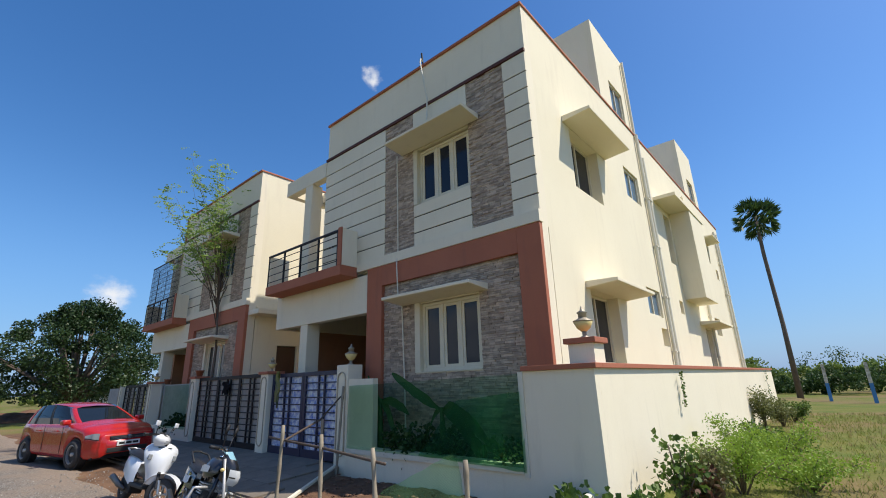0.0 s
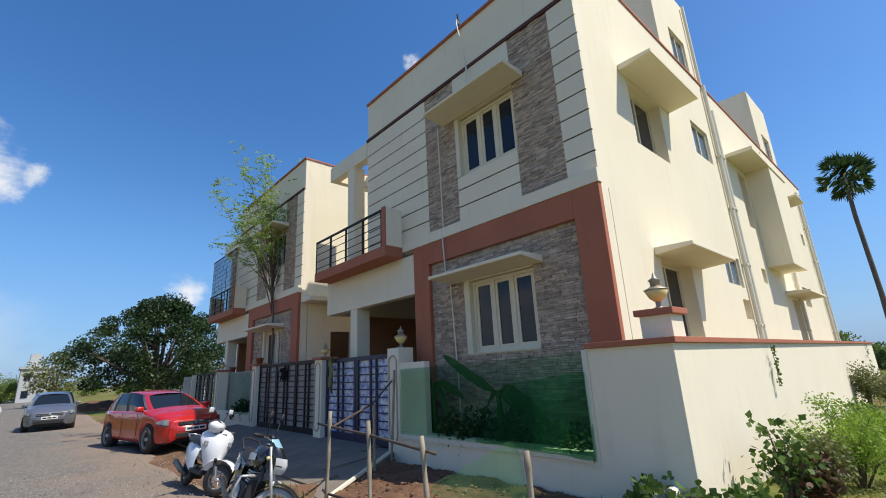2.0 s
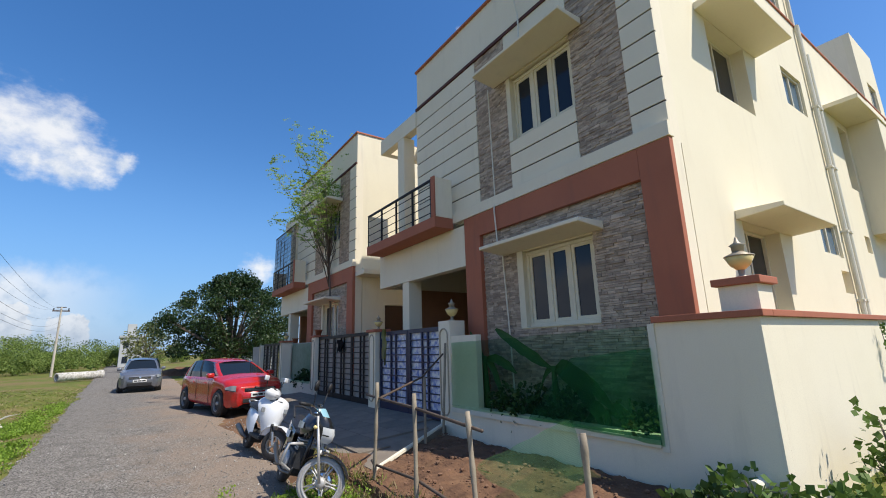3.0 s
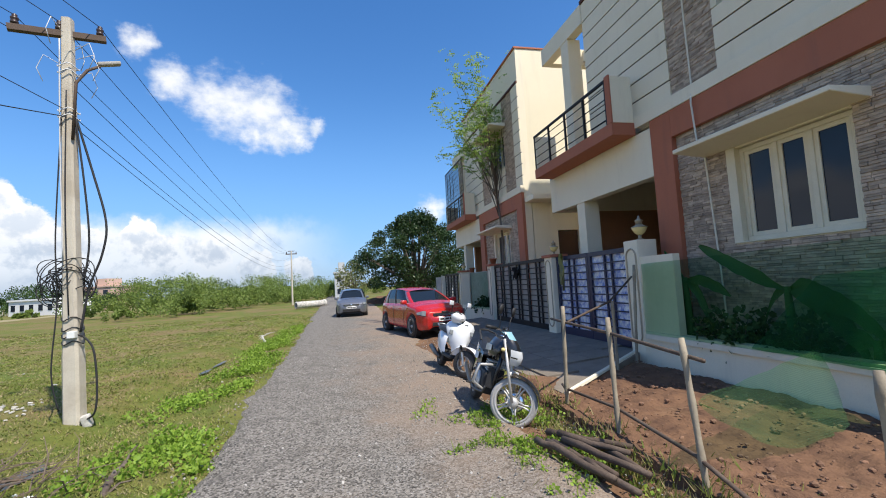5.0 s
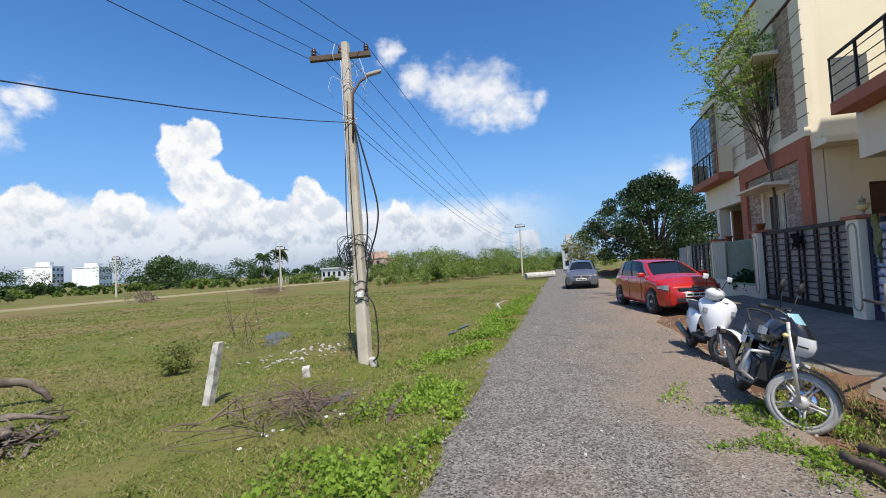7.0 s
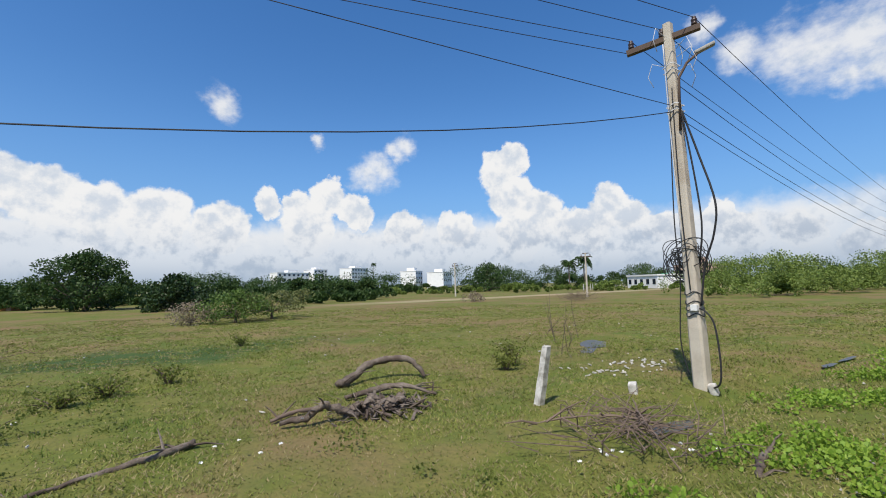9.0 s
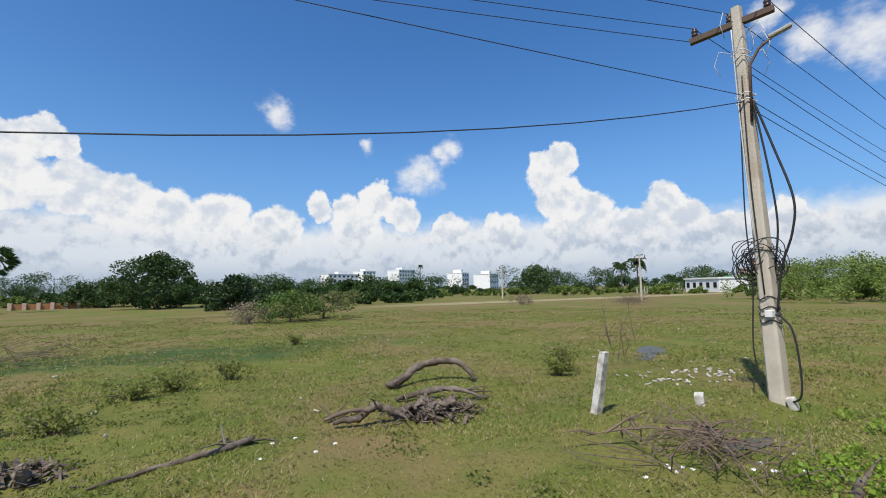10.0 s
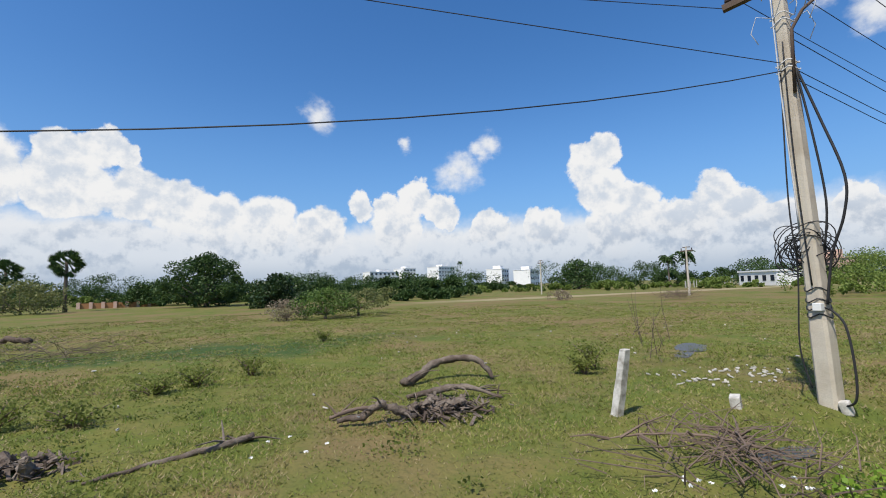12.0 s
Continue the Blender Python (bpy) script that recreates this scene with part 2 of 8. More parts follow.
def tube(bm, points, radii, sides=8, cap=True):
    """A tube along points, with a radius at each."""
    pts = [Vector(p) for p in points]
    if not hasattr(radii, "__len__"):
        radii = [radii] * len(pts)
    rings = []
    prev = None
    for n, p in enumerate(pts):
        way = (pts[min(n + 1, len(pts) - 1)] - pts[max(n - 1, 0)]).normalized()
        if way.length < 1e-6:
            way = Vector((0, 0, 1))
        side = prev - way * prev.dot(way) if prev else way.orthogonal()
        if side.length < 1e-4:
            side = way.orthogonal()
        side.normalize()
        prev = side
        up = way.cross(side)
        rings.append([bm.verts.new(p + radii[n] * (side * math.cos(a) + up * math.sin(a))) for a in (2 * math.pi * k / sides for k in range(sides))])
    for a, b in zip(rings, rings[1:]):
        for k in range(sides):
            bm.faces.new((a[k], a[(k + 1) % sides], b[(k + 1) % sides], b[k]))
    if cap:
        bm.faces.new(rings[0][::-1])
        bm.faces.new(rings[-1])
    return bm


def tubed(points, radii, sides=8):
    return tube(bmesh.new(), points, radii, sides)


def lathe(bm, profile, centre=(0, 0, 0), sides=20, axis="z"):
    """Turns (radius, height) pairs round an axis."""
    rings = []
    for r, h in profile:
        ring = []
        for k in range(sides):
            a = 2 * math.pi * k / sides
            c, s = max(r, 1e-4) * math.cos(a), max(r, 1e-4) * math.sin(a)
            p = {"z": (c, s, h), "x": (h, c, s), "y": (s, h, c)}[axis]
            ring.append(bm.verts.new(Vector(centre) + Vector(p)))
        rings.append(ring)
    for a, b in zip(rings, rings[1:]):
        for k in range(sides):
            bm.faces.new((a[k], a[(k + 1) % sides], b[(k + 1) % sides], b[k]))
    if profile[0] != profile[-1]:
        bm.faces.new(rings[0][::-1])
        bm.faces.new(rings[-1])
    return bm


def lathed(profile, centre=(0, 0, 0), sides=20, axis="z"):
    return lathe(bmesh.new(), profile, centre, sides, axis)


def raw(name, verts, faces, mat, parent=None, smooth=False):
    me = bpy.data.meshes.new(name)
    me.from_pydata(verts, [], faces)
    me.update()
    if smooth:
        me.polygons.foreach_set("use_smooth", [True] * len(me.polygons))
    me.materials.append(mat)
    ob = new(name, me)
    ob.parent = parent
    return ob


def sag(a, b, drop, n=14):
    a, b = Vector(a), Vector(b)
    return [a.lerp(b, k / n) - Vector((0, 0, drop * 4 * (k / n) * (1 - k / n))) for k in range(n + 1)]


# ---- ground ----
def ground_material():
    m = bpy.data.materials.new("field_ground")
    m.use_nodes = True
    g = Nodes(m.node_tree)
    co = g.add("ShaderNodeTexCoord").outputs["Object"]
    xyz = g.add("ShaderNodeSeparateXYZ", {0: co}).outputs
    n1, n2, n3 = (g.noise(co, s, 6.0, 0.62).outputs[0] for s in (0.18, 1.3, 16.0))
    n0, n4 = (g.noise(co, s, 5.0, 0.6).outputs[0] for s in (0.06, 0.5))
    grass = g.mix(g.step(n2, 0.35, 0.68), (0.112, 0.136, 0.026, 1), (0.166, 0.158, 0.044, 1))
    grass = g.mix(g.math("MULTIPLY", g.step(n4, 0.5, 0.66), 0.7), grass, (0.088, 0.130, 0.024, 1))
    grass = g.mix(g.math("MULTIPLY", g.step(n1, 0.46, 0.6), 0.85), grass, (0.205, 0.145, 0.070, 1))
    far = g.math("MULTIPLY", g.step(xyz[1], -9.0, -22.0), g.step(xyz[1], -41.0, -38.0))
    grass = g.mix(g.math("MULTIPLY", g.math("MULTIPLY", far, g.math("MULTIPLY", g.step(n0, 0.44, 0.6), g.step(n2, 0.3, 0.6))), 0.55), grass, (0.205, 0.125, 0.068, 1))
    grass = g.mix(g.math("MULTIPLY", g.step(n3, 0.45, 0.75), 0.6), grass, (0.075, 0.088, 0.028, 1))
    # the low wet strip, greener and darker
    strip = g.math("ABSOLUTE", g.math("ADD", g.math("ADD", xyz[1], 14.5), g.math("MULTIPLY_ADD", n1, 8.0, -4.0)))
    strip = g.math("MULTIPLY", g.step(strip, 2.2, 0.7), g.math("MULTIPLY", g.step(xyz[0], -9.0, -5.0), g.step(xyz[0], 12.0, 8.0)))
    grass = g.mix(g.math("MULTIPLY", strip, 0.85), grass, (0.035, 0.075, 0.022, 1))
    dirt = g.mix(g.step(n2, 0.35, 0.65), (0.20, 0.115, 0.068, 1), (0.12, 0.07, 0.043, 1))
    dirt = g.mix(g.math("MULTIPLY", g.step(n3, 0.5, 0.7), 0.5), dirt, (0.27, 0.175, 0.115, 1))
    wob = g.math("MULTIPLY_ADD", n2, 1.6, -0.8)
    y = g.math("ADD", xyz[1], wob)
    x = g.math("ADD", xyz[0], wob)
    bare = g.math("MULTIPLY", g.math("MULTIPLY", g.step(y, 2.2, 2.7), g.step(y, 6.6, 6.2)), g.math("MULTIPLY", g.step(x, -3.2, -3.9), g.step(x, -32, -30)))
    col = g.mix(bare, grass, dirt)
    # the cart track across the field
    track = g.math("MULTIPLY", g.math("MULTIPLY", g.step(y, -39.5, -40.5), g.step(y, -46.0, -45.0)), g.step(x, -12, -30))
    col = g.mix(g.math("MULTIPLY", track, 0.55), col, (0.42, 0.33, 0.22, 1))
    bump = g.add("ShaderNodeBump", {"Strength": 0.6, "Distance": 0.05, "Height": g.math("ADD", n3, n2)})
    p = g.add("ShaderNodeBsdfPrincipled", {"Base Color": col, "Roughness": 0.95, "Normal": bump.outputs[0], "Specular IOR Level": 0.15})
    g.add("ShaderNodeOutputMaterial", {0: p.outputs[0]})
    return m


def road_material():
    m = bpy.data.materials.new("worn_asphalt")
    m.use_nodes = True
    g = Nodes(m.node_tree)
    co = g.add("ShaderNodeTexCoord").outputs["Object"]
    y = g.add("ShaderNodeSeparateXYZ", {0: co}).outputs[1]
    n1, n2, n3 = (g.noise(co, s, 6.0, 0.62).outputs[0] for s in (0.5, 3.0, 40.0))
    chips = g.add("ShaderNodeTexVoronoi", {"Vector": co, "Scale": 62.0})
    col = g.mix(g.add("ShaderNodeSeparateXYZ", {0: chips.outputs["Color"]}).outputs[0], (0.05, 0.046, 0.04, 1), (0.30, 0.275, 0.24, 1))
    stones = g.add("ShaderNodeTexVoronoi", {"Vector": co, "Scale": 24.0})
    col = g.mix(g.math("MULTIPLY", g.step(stones.outputs["Distance"], 0.42, 0.2), g.step(g.add("ShaderNodeSeparateXYZ", {0: stones.outputs["Color"]}).outputs[1], 0.72, 0.8)), col, (0.29, 0.27, 0.245, 1))
    col = g.mix(g.math("MULTIPLY", g.step(n2, 0.5, 0.68), 0.45), col, (0.075, 0.068, 0.06, 1))
    col = g.mix(g.math("MULTIPLY", g.step(n3, 0.6, 0.72), 0.7), col, (0.46, 0.43, 0.39, 1))
    dust = g.math("MULTIPLY_ADD", n1, 2.2, g.math("MULTIPLY_ADD", y, 0.42, -1.25))
    dust = g.step(g.math("ADD", dust, g.math("MULTIPLY", n2, 0.5)), 0.35, 1.25)
    col = g.mix(g.math("MULTIPLY", dust, 0.7), col, g.mix(n2, (0.23, 0.165, 0.115, 1), (0.33, 0.25, 0.185, 1)))
    bump = g.add("ShaderNodeBump", {"Strength": 0.7, "Distance": 0.012, "Height": g.math("ADD", chips.outputs["Distance"], n3)})
    p = g.add("ShaderNodeBsdfPrincipled", {"Base Color": col, "Roughness": 0.92, "Normal": bump.outputs[0], "Specular IOR Level": 0.2})
    g.add("ShaderNodeOutputMaterial", {0: p.outputs[0]})
    return m


def ground_height(x, y):
    low = min(max((-0.6 - y) / 1.6, 0.0), 1.0)
    h = -0.14 * low * low * (3 - 2 * low)
    h += (0.05 * noise.noise((x * 0.35, y * 0.35, 0)) + 0.03 * noise.noise((x * 1.3, y * 1.3, 3))) * (0.25 + 0.75 * low)
    drain = -2.55 - 0.028 * (x + 10)  # a shallow wet drain beside the road
    if x < -8:
        h -= 0.16 * math.exp(-((y - drain) / 0.35) ** 2)
    if 3.2 < y < 5.7 and -8.6 < x < -3:
        h += 0.06 + 0.05 * noise.noise((x * 2.1, y * 2.1, 7))
    if y > 6 and x > -2.9:
        h -= 0.05
    return h - (0.03 if -0.6 < y < 3.2 else 0.0)


def spaced(lo, hi, near_lo, near_hi, fine, grow=1.14):
    out = list(np.arange(near_lo, near_hi + 1e-6, fine))
    step, v = fine, near_hi
    while v < hi:
        step *= grow
        v += step
        out.append(v)
    step, v = fine, near_lo
    while v > lo:
        step *= grow
        v -= step
        out.insert(0, v)
    return out


def build_ground():
    xs, ys = spaced(-2600, 2600, -20, 6, 0.17), spaced(-2600, 2600, -12, 9, 0.17)
    verts = [(x, y, ground_height(x, y)) for y in ys for x in xs]
    w = len(xs)
    faces = [(j * w + i, j * w + i + 1, (j + 1) * w + i + 1, (j + 1) * w + i) for j in range(len(ys) - 1) for i in range(w - 1)]
    ob = raw("ground", verts, faces, ground_material(), None, True)
    tagged(ob, "grassy field with brown patches and bare red earth beside the houses", "ground", "", "structure")


def road_edge(x, side):
    n = 0.35 * noise.noise((x * 0.5, side * 7.0, 1)) + 0.18 * noise.noise((x * 2.2, side * 3.0, 5)) + 0.10 * noise.noise((x * 6.5, side * 3.0, 9))
    if side < 0:
        return -0.55 + 0.028 * (x + 8) + (0.25 * max(0, x + 6.5)) * 0.35 + n * 0.7
    return 2.75 - 0.02 * (x + 8) + n


def build_road():
    xs = [9 - 0.15 * k for k in range(340)] + [-42 - 1.2 * k for k in range(90)]
    verts, faces, rows = [], [], 24
    for x in xs:
        a, b = road_edge(x, -1), road_edge(x, 1)
        for k in range(rows + 1):
            y = a + (b - a) * k / rows
            edge = min(k, rows - k) / rows
            z = 0.012 + 0.02 * min(edge * 6, 1) + 0.008 * noise.noise((x * 1.5, y * 1.5, 2)) - (0.06 if k in (0, rows) else 0)
            verts.append((x, y, z))
    w = rows + 1
    faces = [(i * w + k, i * w + k + 1, (i + 1) * w + k + 1, (i + 1) * w + k) for i in range(len(xs) - 1) for k in range(rows)]
    ob = raw("road", verts, faces, road_material(), None, True)
    tagged(ob, "narrow worn grey asphalt lane with dusty brown verge", "road", "", "structure")


build_ground()
build_road()


# ---- houses ----
def stone_cladding(name, u0, u1, v0, v1, y, parent, holes=(), seed=1):
    """Thin split stone strips laid in courses, each its own island."""
    rng = random.Random(seed)
    verts, faces = [], []
    v = v0
    while v < v1 - 0.01:
        h = min(rng.choice((0.03, 0.038, 0.045)), v1 - v)
        u = u0 - rng.random() * 0.2
        while u < u1:
            w = rng.uniform(0.09, 0.26)
            a, b = max(u, u0), min(u + w, u1)
            u += w
            cu, cv = (a + b) / 2, v + h / 2
            for p in holes:
                if p[2] < cv < p[3] and a < p[1] and b > p[0]:
                    a, b = (a, min(b, p[0])) if cu < (p[0] + p[1]) / 2 else (max(a, p[1]), b)
            cu = (a + b) / 2
            if b - a < 0.012 or any(p[0] < cu < p[1] and p[2] < cv < p[3] for p in holes):
                continue
            d = y - rng.uniform(0.004, 0.026)
            n = len(verts)
            verts += [(a, y, v), (b, y, v), (b, y, v + h), (a, y, v + h), (a + 0.003, d, v + 0.003), (b - 0.003, d, v + 0.003), (b - 0.003, d, v + h - 0.003), (a + 0.003, d, v + h - 0.003)]
            faces += [(n + 4, n + 5, n + 6, n + 7), (n, n + 1, n + 5, n + 4), (n + 1, n + 2, n + 6, n + 5), (n + 2, n + 3, n + 7, n + 6), (n + 3, n, n + 4, n + 7)]
        v += h
    ob = raw(name, verts, faces, STONE, parent)
    return tagged(ob, "grey brown split stone cladding strips", "", "", "stuff")


def window_y(house, u0, u1, v0, v1, y, lights=3, glass=None):
    """A window in a wall that faces -y: frame, lights with their own sashes and glass, and a near-black backing for the
    unlit room.
    """
    win = part("window", boxed(u0 + 0.002, u1 - 0.002, y + 0.10, y + 0.13, v0 + 0.002, v1 - 0.002), GLASS_AND_ROOM, house, "dark backing standing for the unlit room")
    f = 0.06
    part("frame", boxed(u0, u1, y, y + 0.09, v0, v0 + f, bevel=0.006), FRAME, win)
    part("frame", boxed(u0, u1, y, y + 0.09, v1 - f, v1, bevel=0.006), FRAME, win)
    part("frame", boxed(u0, u0 + f, y, y + 0.09, v0 + f, v1 - f, bevel=0.006), FRAME, win)
    part("frame", boxed(u1 - f, u1, y, y + 0.09, v0 + f, v1 - f, bevel=0.006), FRAME, win)
    step = (u1 - u0 - 2 * f) / lights
    for k in range(lights):
        a = u0 + f + k * step
        b = a + step
        if k:
            part("mullion", boxed(a - 0.035, a + 0.035, y + 0.005, y + 0.085, v0 + f, v1 - f, bevel=0.005), FRAME, win)
        s = 0.055
        a2, b2 = a + (0.035 if k else 0), b - (0.035 if k < lights - 1 else 0)
        sash = bmesh.new()
        for q in ((a2, b2, v0 + f, v0 + f + s), (a2, b2, v1 - f - s, v1 - f), (a2, a2 + s, v0 + f + s, v1 - f - s), (b2 - s, b2, v0 + f + s, v1 - f - s)):
            box(sash, q[0], q[1], y + 0.025, y + 0.065, q[2], q[3])
        part("sash", sash, FRAME, win)
        part("pane", boxed(a2 + s, b2 - s, y + 0.042, y + 0.05, v0 + f + s, v1 - f - s), glass or GLASS_AND_ROOM, win)
    return win


def window_x(house, u0, u1, v0, v1, x, lights=2, glass=None, frame=None):
    """A window in a wall that faces +x."""
    frame = frame or FRAME
    # near-black backing paints the dark of the room behind the panes
    win = part("window", boxed(x - 0.13, x - 0.10, u0 + 0.002, u1 - 0.002, v0 + 0.002, v1 - 0.002), GLASS_AND_ROOM, house, "dark backing standing for the unlit room")
    f = 0.05
    for q in ((u0, u1, v0, v0 + f), (u0, u1, v1 - f, v1), (u0, u0 + f, v0 + f, v1 - f), (u1 - f, u1, v0 + f, v1 - f)):
        part("frame", boxed(x - 0.09, x, *q, bevel=0.005), frame, win)
    step = (u1 - u0 - 2 * f) / lights
    for k in range(lights):
        a, b = u0 + f + k * step, u0 + f + (k + 1) * step
        if k:
            part("mullion", boxed(x - 0.085, x - 0.01, a - 0.025, a + 0.025, v0 + f, v1 - f), frame, win)
        part("pane", boxed(x - 0.055, x - 0.045, a + 0.01, b - 0.01, v0 + f, v1 - f), glass or GLASS_AND_ROOM, win)
    return win


def sunshade_bm(x0, x1, y0, y1, z0, z1, thin, edge):
    """A concrete sunshade slab, thinner at its outer edge ('-y' or '+x')."""
    bm = boxed(x0, x1, y0, y1, z0, z1)
    for v in bm.verts:
        if v.co.z < (z0 + z1) / 2:
            if edge == "-y" and v.co.y < (y0 + y1) / 2 or edge == "+x" and v.co.x > (x0 + x1) / 2:
                v.co.z += thin
        elif edge == "-y" and v.co.y < (y0 + y1) / 2 or edge == "+x" and v.co.x > (x0 + x1) / 2:
            v.co.z -= 0.02
    bmesh.ops.bevel(bm, geom=list(bm.edges), offset=0.008, segments=1, affect="EDGES")
    return bm


def railing(parent, x0, x1, y, z0, z1, posts=5, rails=4):
    rail = part("railing", boxed(x0, x1, y - 0.025, y + 0.025, z1 - 0.05, z1, bevel=0.006), IRON, parent, "black iron railing")
    for k in range(posts):
        px = x0 + 0.03 + (x1 - x0 - 0.06) * k / (posts - 1)
        part("post", boxed(px - 0.02, px + 0.02, y - 0.02, y + 0.02, z0, z1 - 0.05), IRON, rail)
    for k in range(rails):
        z = z0 + 0.12 + (z1 - z0 - 0.3) * k / (rails - 1)
        part("bar", tubed([(x0, y, z), (x1, y, z)], 0.011, 6), IRON, rail)
    return rail


def front_house(ox, label, side_windows, caged):
    """A two-storey house with its street front at y = 6.5; ox moves it along the street."""
    h = thing("house", label, "house", "terraced houses")
    X = lambda v: v + ox  # noqa: E731
    L, UL, R, WY = X(-12.42), X(-10.43), X(-3.92), 6.5
    back = 13.6
    # lower room and upper block
    lowwin, upwin = (X(-6.90), X(-5.31), 1.92, 3.28), (X(-6.97), X(-5.38), 5.50, 6.86)
    part("wall", wall_bm("y", X(-8.42), R, 0.0, 4.27, WY, WY + 0.23, [lowwin]), CREAM_PALE, h)
    part("wall", wall_bm("y", UL, R, 4.27, 9.03, WY + 0.02, WY + 0.25, [upwin]), CREAM_PALE, h)
    sides = side_windows
    part("wall", wall_bm("x", WY + 0.25, back, 0.0, 9.03, R - 0.3, R, sides), CREAM, h)
    part("wall", wall_bm("x", WY + 0.2, back, 0.0, 4.27, X(-8.42), X(-8.2)), CREAM, h)
    part("wall", wall_bm("x", WY + 0.25, back, 4.4, 9.03, UL, UL + 0.23, [(8.0, 9.0, 4.45, 6.5)]), CREAM_PALE, h)
    part("roof", boxed(UL + 0.23, R - 0.3, WY + 0.25, back, 7.85, 8.0), CONCRETE, h)
    part("floor_slab", boxed(X(-8.2), R - 0.3, WY + 0.25, back, 4.0, 4.25), CONCRETE, h)
    part("wall", boxed(L, R, back, back + 0.2, 0, 9.03), CREAM, h)
    # parapet cap and trims
    part("parapet_cap", boxed(UL - 0.03, R + 0.03, WY - 0.03, WY + 0.28, 9.03, 9.09, bevel=0.01), RUST, h)
    part("parapet_cap", boxed(R - 0.27, R + 0.03, WY + 0.28, back, 9.032, 9.09, bevel=0.01), RUST, h)
    part("trim", boxed(UL - 0.01, R + 0.01, WY - 0.04, WY + 0.018, 7.87, 7.94), BROWN_TRIM, h)
    part("ledge", boxed(X(-8.80), R + 0.03, WY - 0.12, WY + 0.018, 4.29, 4.51, bevel=0.006), CREAM_PALE, h)
    # painted frame round the stone panel
    part("pilaster", boxed(X(-8.42), X(-7.92), 6.40, WY - 0.002, 0, 4.285, bevel=0.005), RUST, h)
    part("pilaster", boxed(X(-4.375), R + 0.012, 6.40, WY - 0.002, 0, 4.285, bevel=0.005), RUST, h)
    part("band", boxed(X(-7.918), X(-4.377), 6.40, WY - 0.002, 3.83, 4.285, bevel=0.005), RUST, h)
    stone_cladding("stone_cladding", X(-7.918), X(-4.377), 0.1, 3.828, WY - 0.001, h, [(X(-6.967), X(-5.31), 1.905, 3.31)], 3)
    # upper stone panels and grooved cream courses between them
    stone_cladding("stone_cladding", X(-7.93), X(-6.97), 4.52, 7.868, WY + 0.019, h, (), 4)
    stone_cladding("stone_cladding", X(-5.38), X(-4.45), 4.52, 7.868, WY + 0.019, h, (), 5)
    zs = [4.512] + [4.845 + 0.3675 * k for k in range(8)] + [7.868]
    for a, b in zip(zs, zs[1:]):
        for u0, u1, top in ((UL, X(-7.935), 99), (X(-6.965), X(-5.385), 5.5), (X(-4.445), R, 99)):
            if b <= top + 0.2:
                part("course", boxed(u0, u1, WY - 0.012, WY + 0.018, a + 0.014, min(b, top) - 0.014), CREAM_PALE, h)
    for z in zs[1:-1]:
        for u0, u1, top in ((UL, X(-7.935), 99), (X(-6.965), X(-5.385), 5.5), (X(-4.445), R, 99)):
            if z < top:
                part("groove", boxed(u0, u1, WY + 0.006, WY + 0.018, z - 0.013, z + 0.013), GROOVE, h)
    part("course", boxed(X(-6.965), X(-5.385), WY - 0.012, WY + 0.018, 6.9, 7.868), CREAM_PALE, h)
    window_y(h, X(-6.82), X(-5.33), 1.93, 3.27, WY + 0.06)
    window_y(h, X(-6.86), X(-5.40), 5.505, 6.82, WY + 0.09)
    part("surround", boxed(X(-6.968), X(-6.862), WY - 0.012, WY + 0.2, 5.505, 6.86), FRAME, h)
    part("surround", boxed(X(-6.965), X(-6.822), WY - 0.03, WY + 0.2, 1.926, 3.3), FRAME, h)
    part("sill", boxed(X(-6.965), X(-5.312), WY - 0.032, WY + 0.058, 1.906, 1.927, bevel=0.005), FRAME, h)
    part("sunshade", sunshade_bm(X(-7.36), X(-5.10), 5.90, WY - 0.003, 3.30, 3.43, 0.05, "-y"), CREAM_PALE, h)
    part("sunshade", sunshade_bm(X(-7.33), X(-5.09), 5.90, WY - 0.014, 6.87, 7.0, 0.05, "-y"), CREAM_PALE, h)
    # porch under the balcony
    part("beam", boxed(L, X(-8.422), 6.40, 6.62, 3.28, 4.168), CREAM_PALE, h)
    part("beam", boxed(L, L + 0.22, 6.622, back, 3.28, 4.168), CREAM_PALE, h)
    part("column", boxed(X(-11.17), X(-10.84), 6.42, 6.80, 0.0, 3.279, bevel=0.01), CREAM_PALE, h)
    part("ceiling", boxed(L + 0.22, X(-8.42), 6.622, back, 4.05, 4.168), CREAM_PALE, h)
    part("porch_wall", wall_bm("y", L, X(-8.42), 0.0, 4.05, 10.6, 10.8, [(X(-10.2), X(-9.1), 0.3, 2.4)]), PORCH_BROWN, h)
    part("porch_door", boxed(X(-10.19), X(-9.11), 10.66, 10.72, 0.3, 2.39), WOOD_DOOR, h)
    # side wall added to hide sunlight on the neighbour's wall beyond the porch
    part("porch_wall", boxed(L, L + 0.2, 7.3, 10.598, 0.302, 3.278), PORCH_BROWN, h)
    part("porch_floor", boxed(L, X(-8.42), 6.3, 10.6, 0.05, 0.3), CONCRETE, h)
    # balcony
    bal = part("balcony", boxed(L + 0.18, X(-8.80), 5.90, 6.399, 4.17, 4.41, bevel=0.006), RUST, h, "rust red balcony slab edge")
    part("balcony_floor", boxed(L, UL + 0.0, 6.40, back, 4.172, 4.40), CONCRETE, h)
    part("wing_wall", boxed(X(-8.92), X(-8.80), 5.93, WY - 0.121, 4.412, 5.32, bevel=0.006), CREAM_PALE, bal)
    part("wing_edge", boxed(X(-8.93), X(-8.79), 5.895, 5.929, 4.412, 5.34, bevel=0.006), RUST, bal)
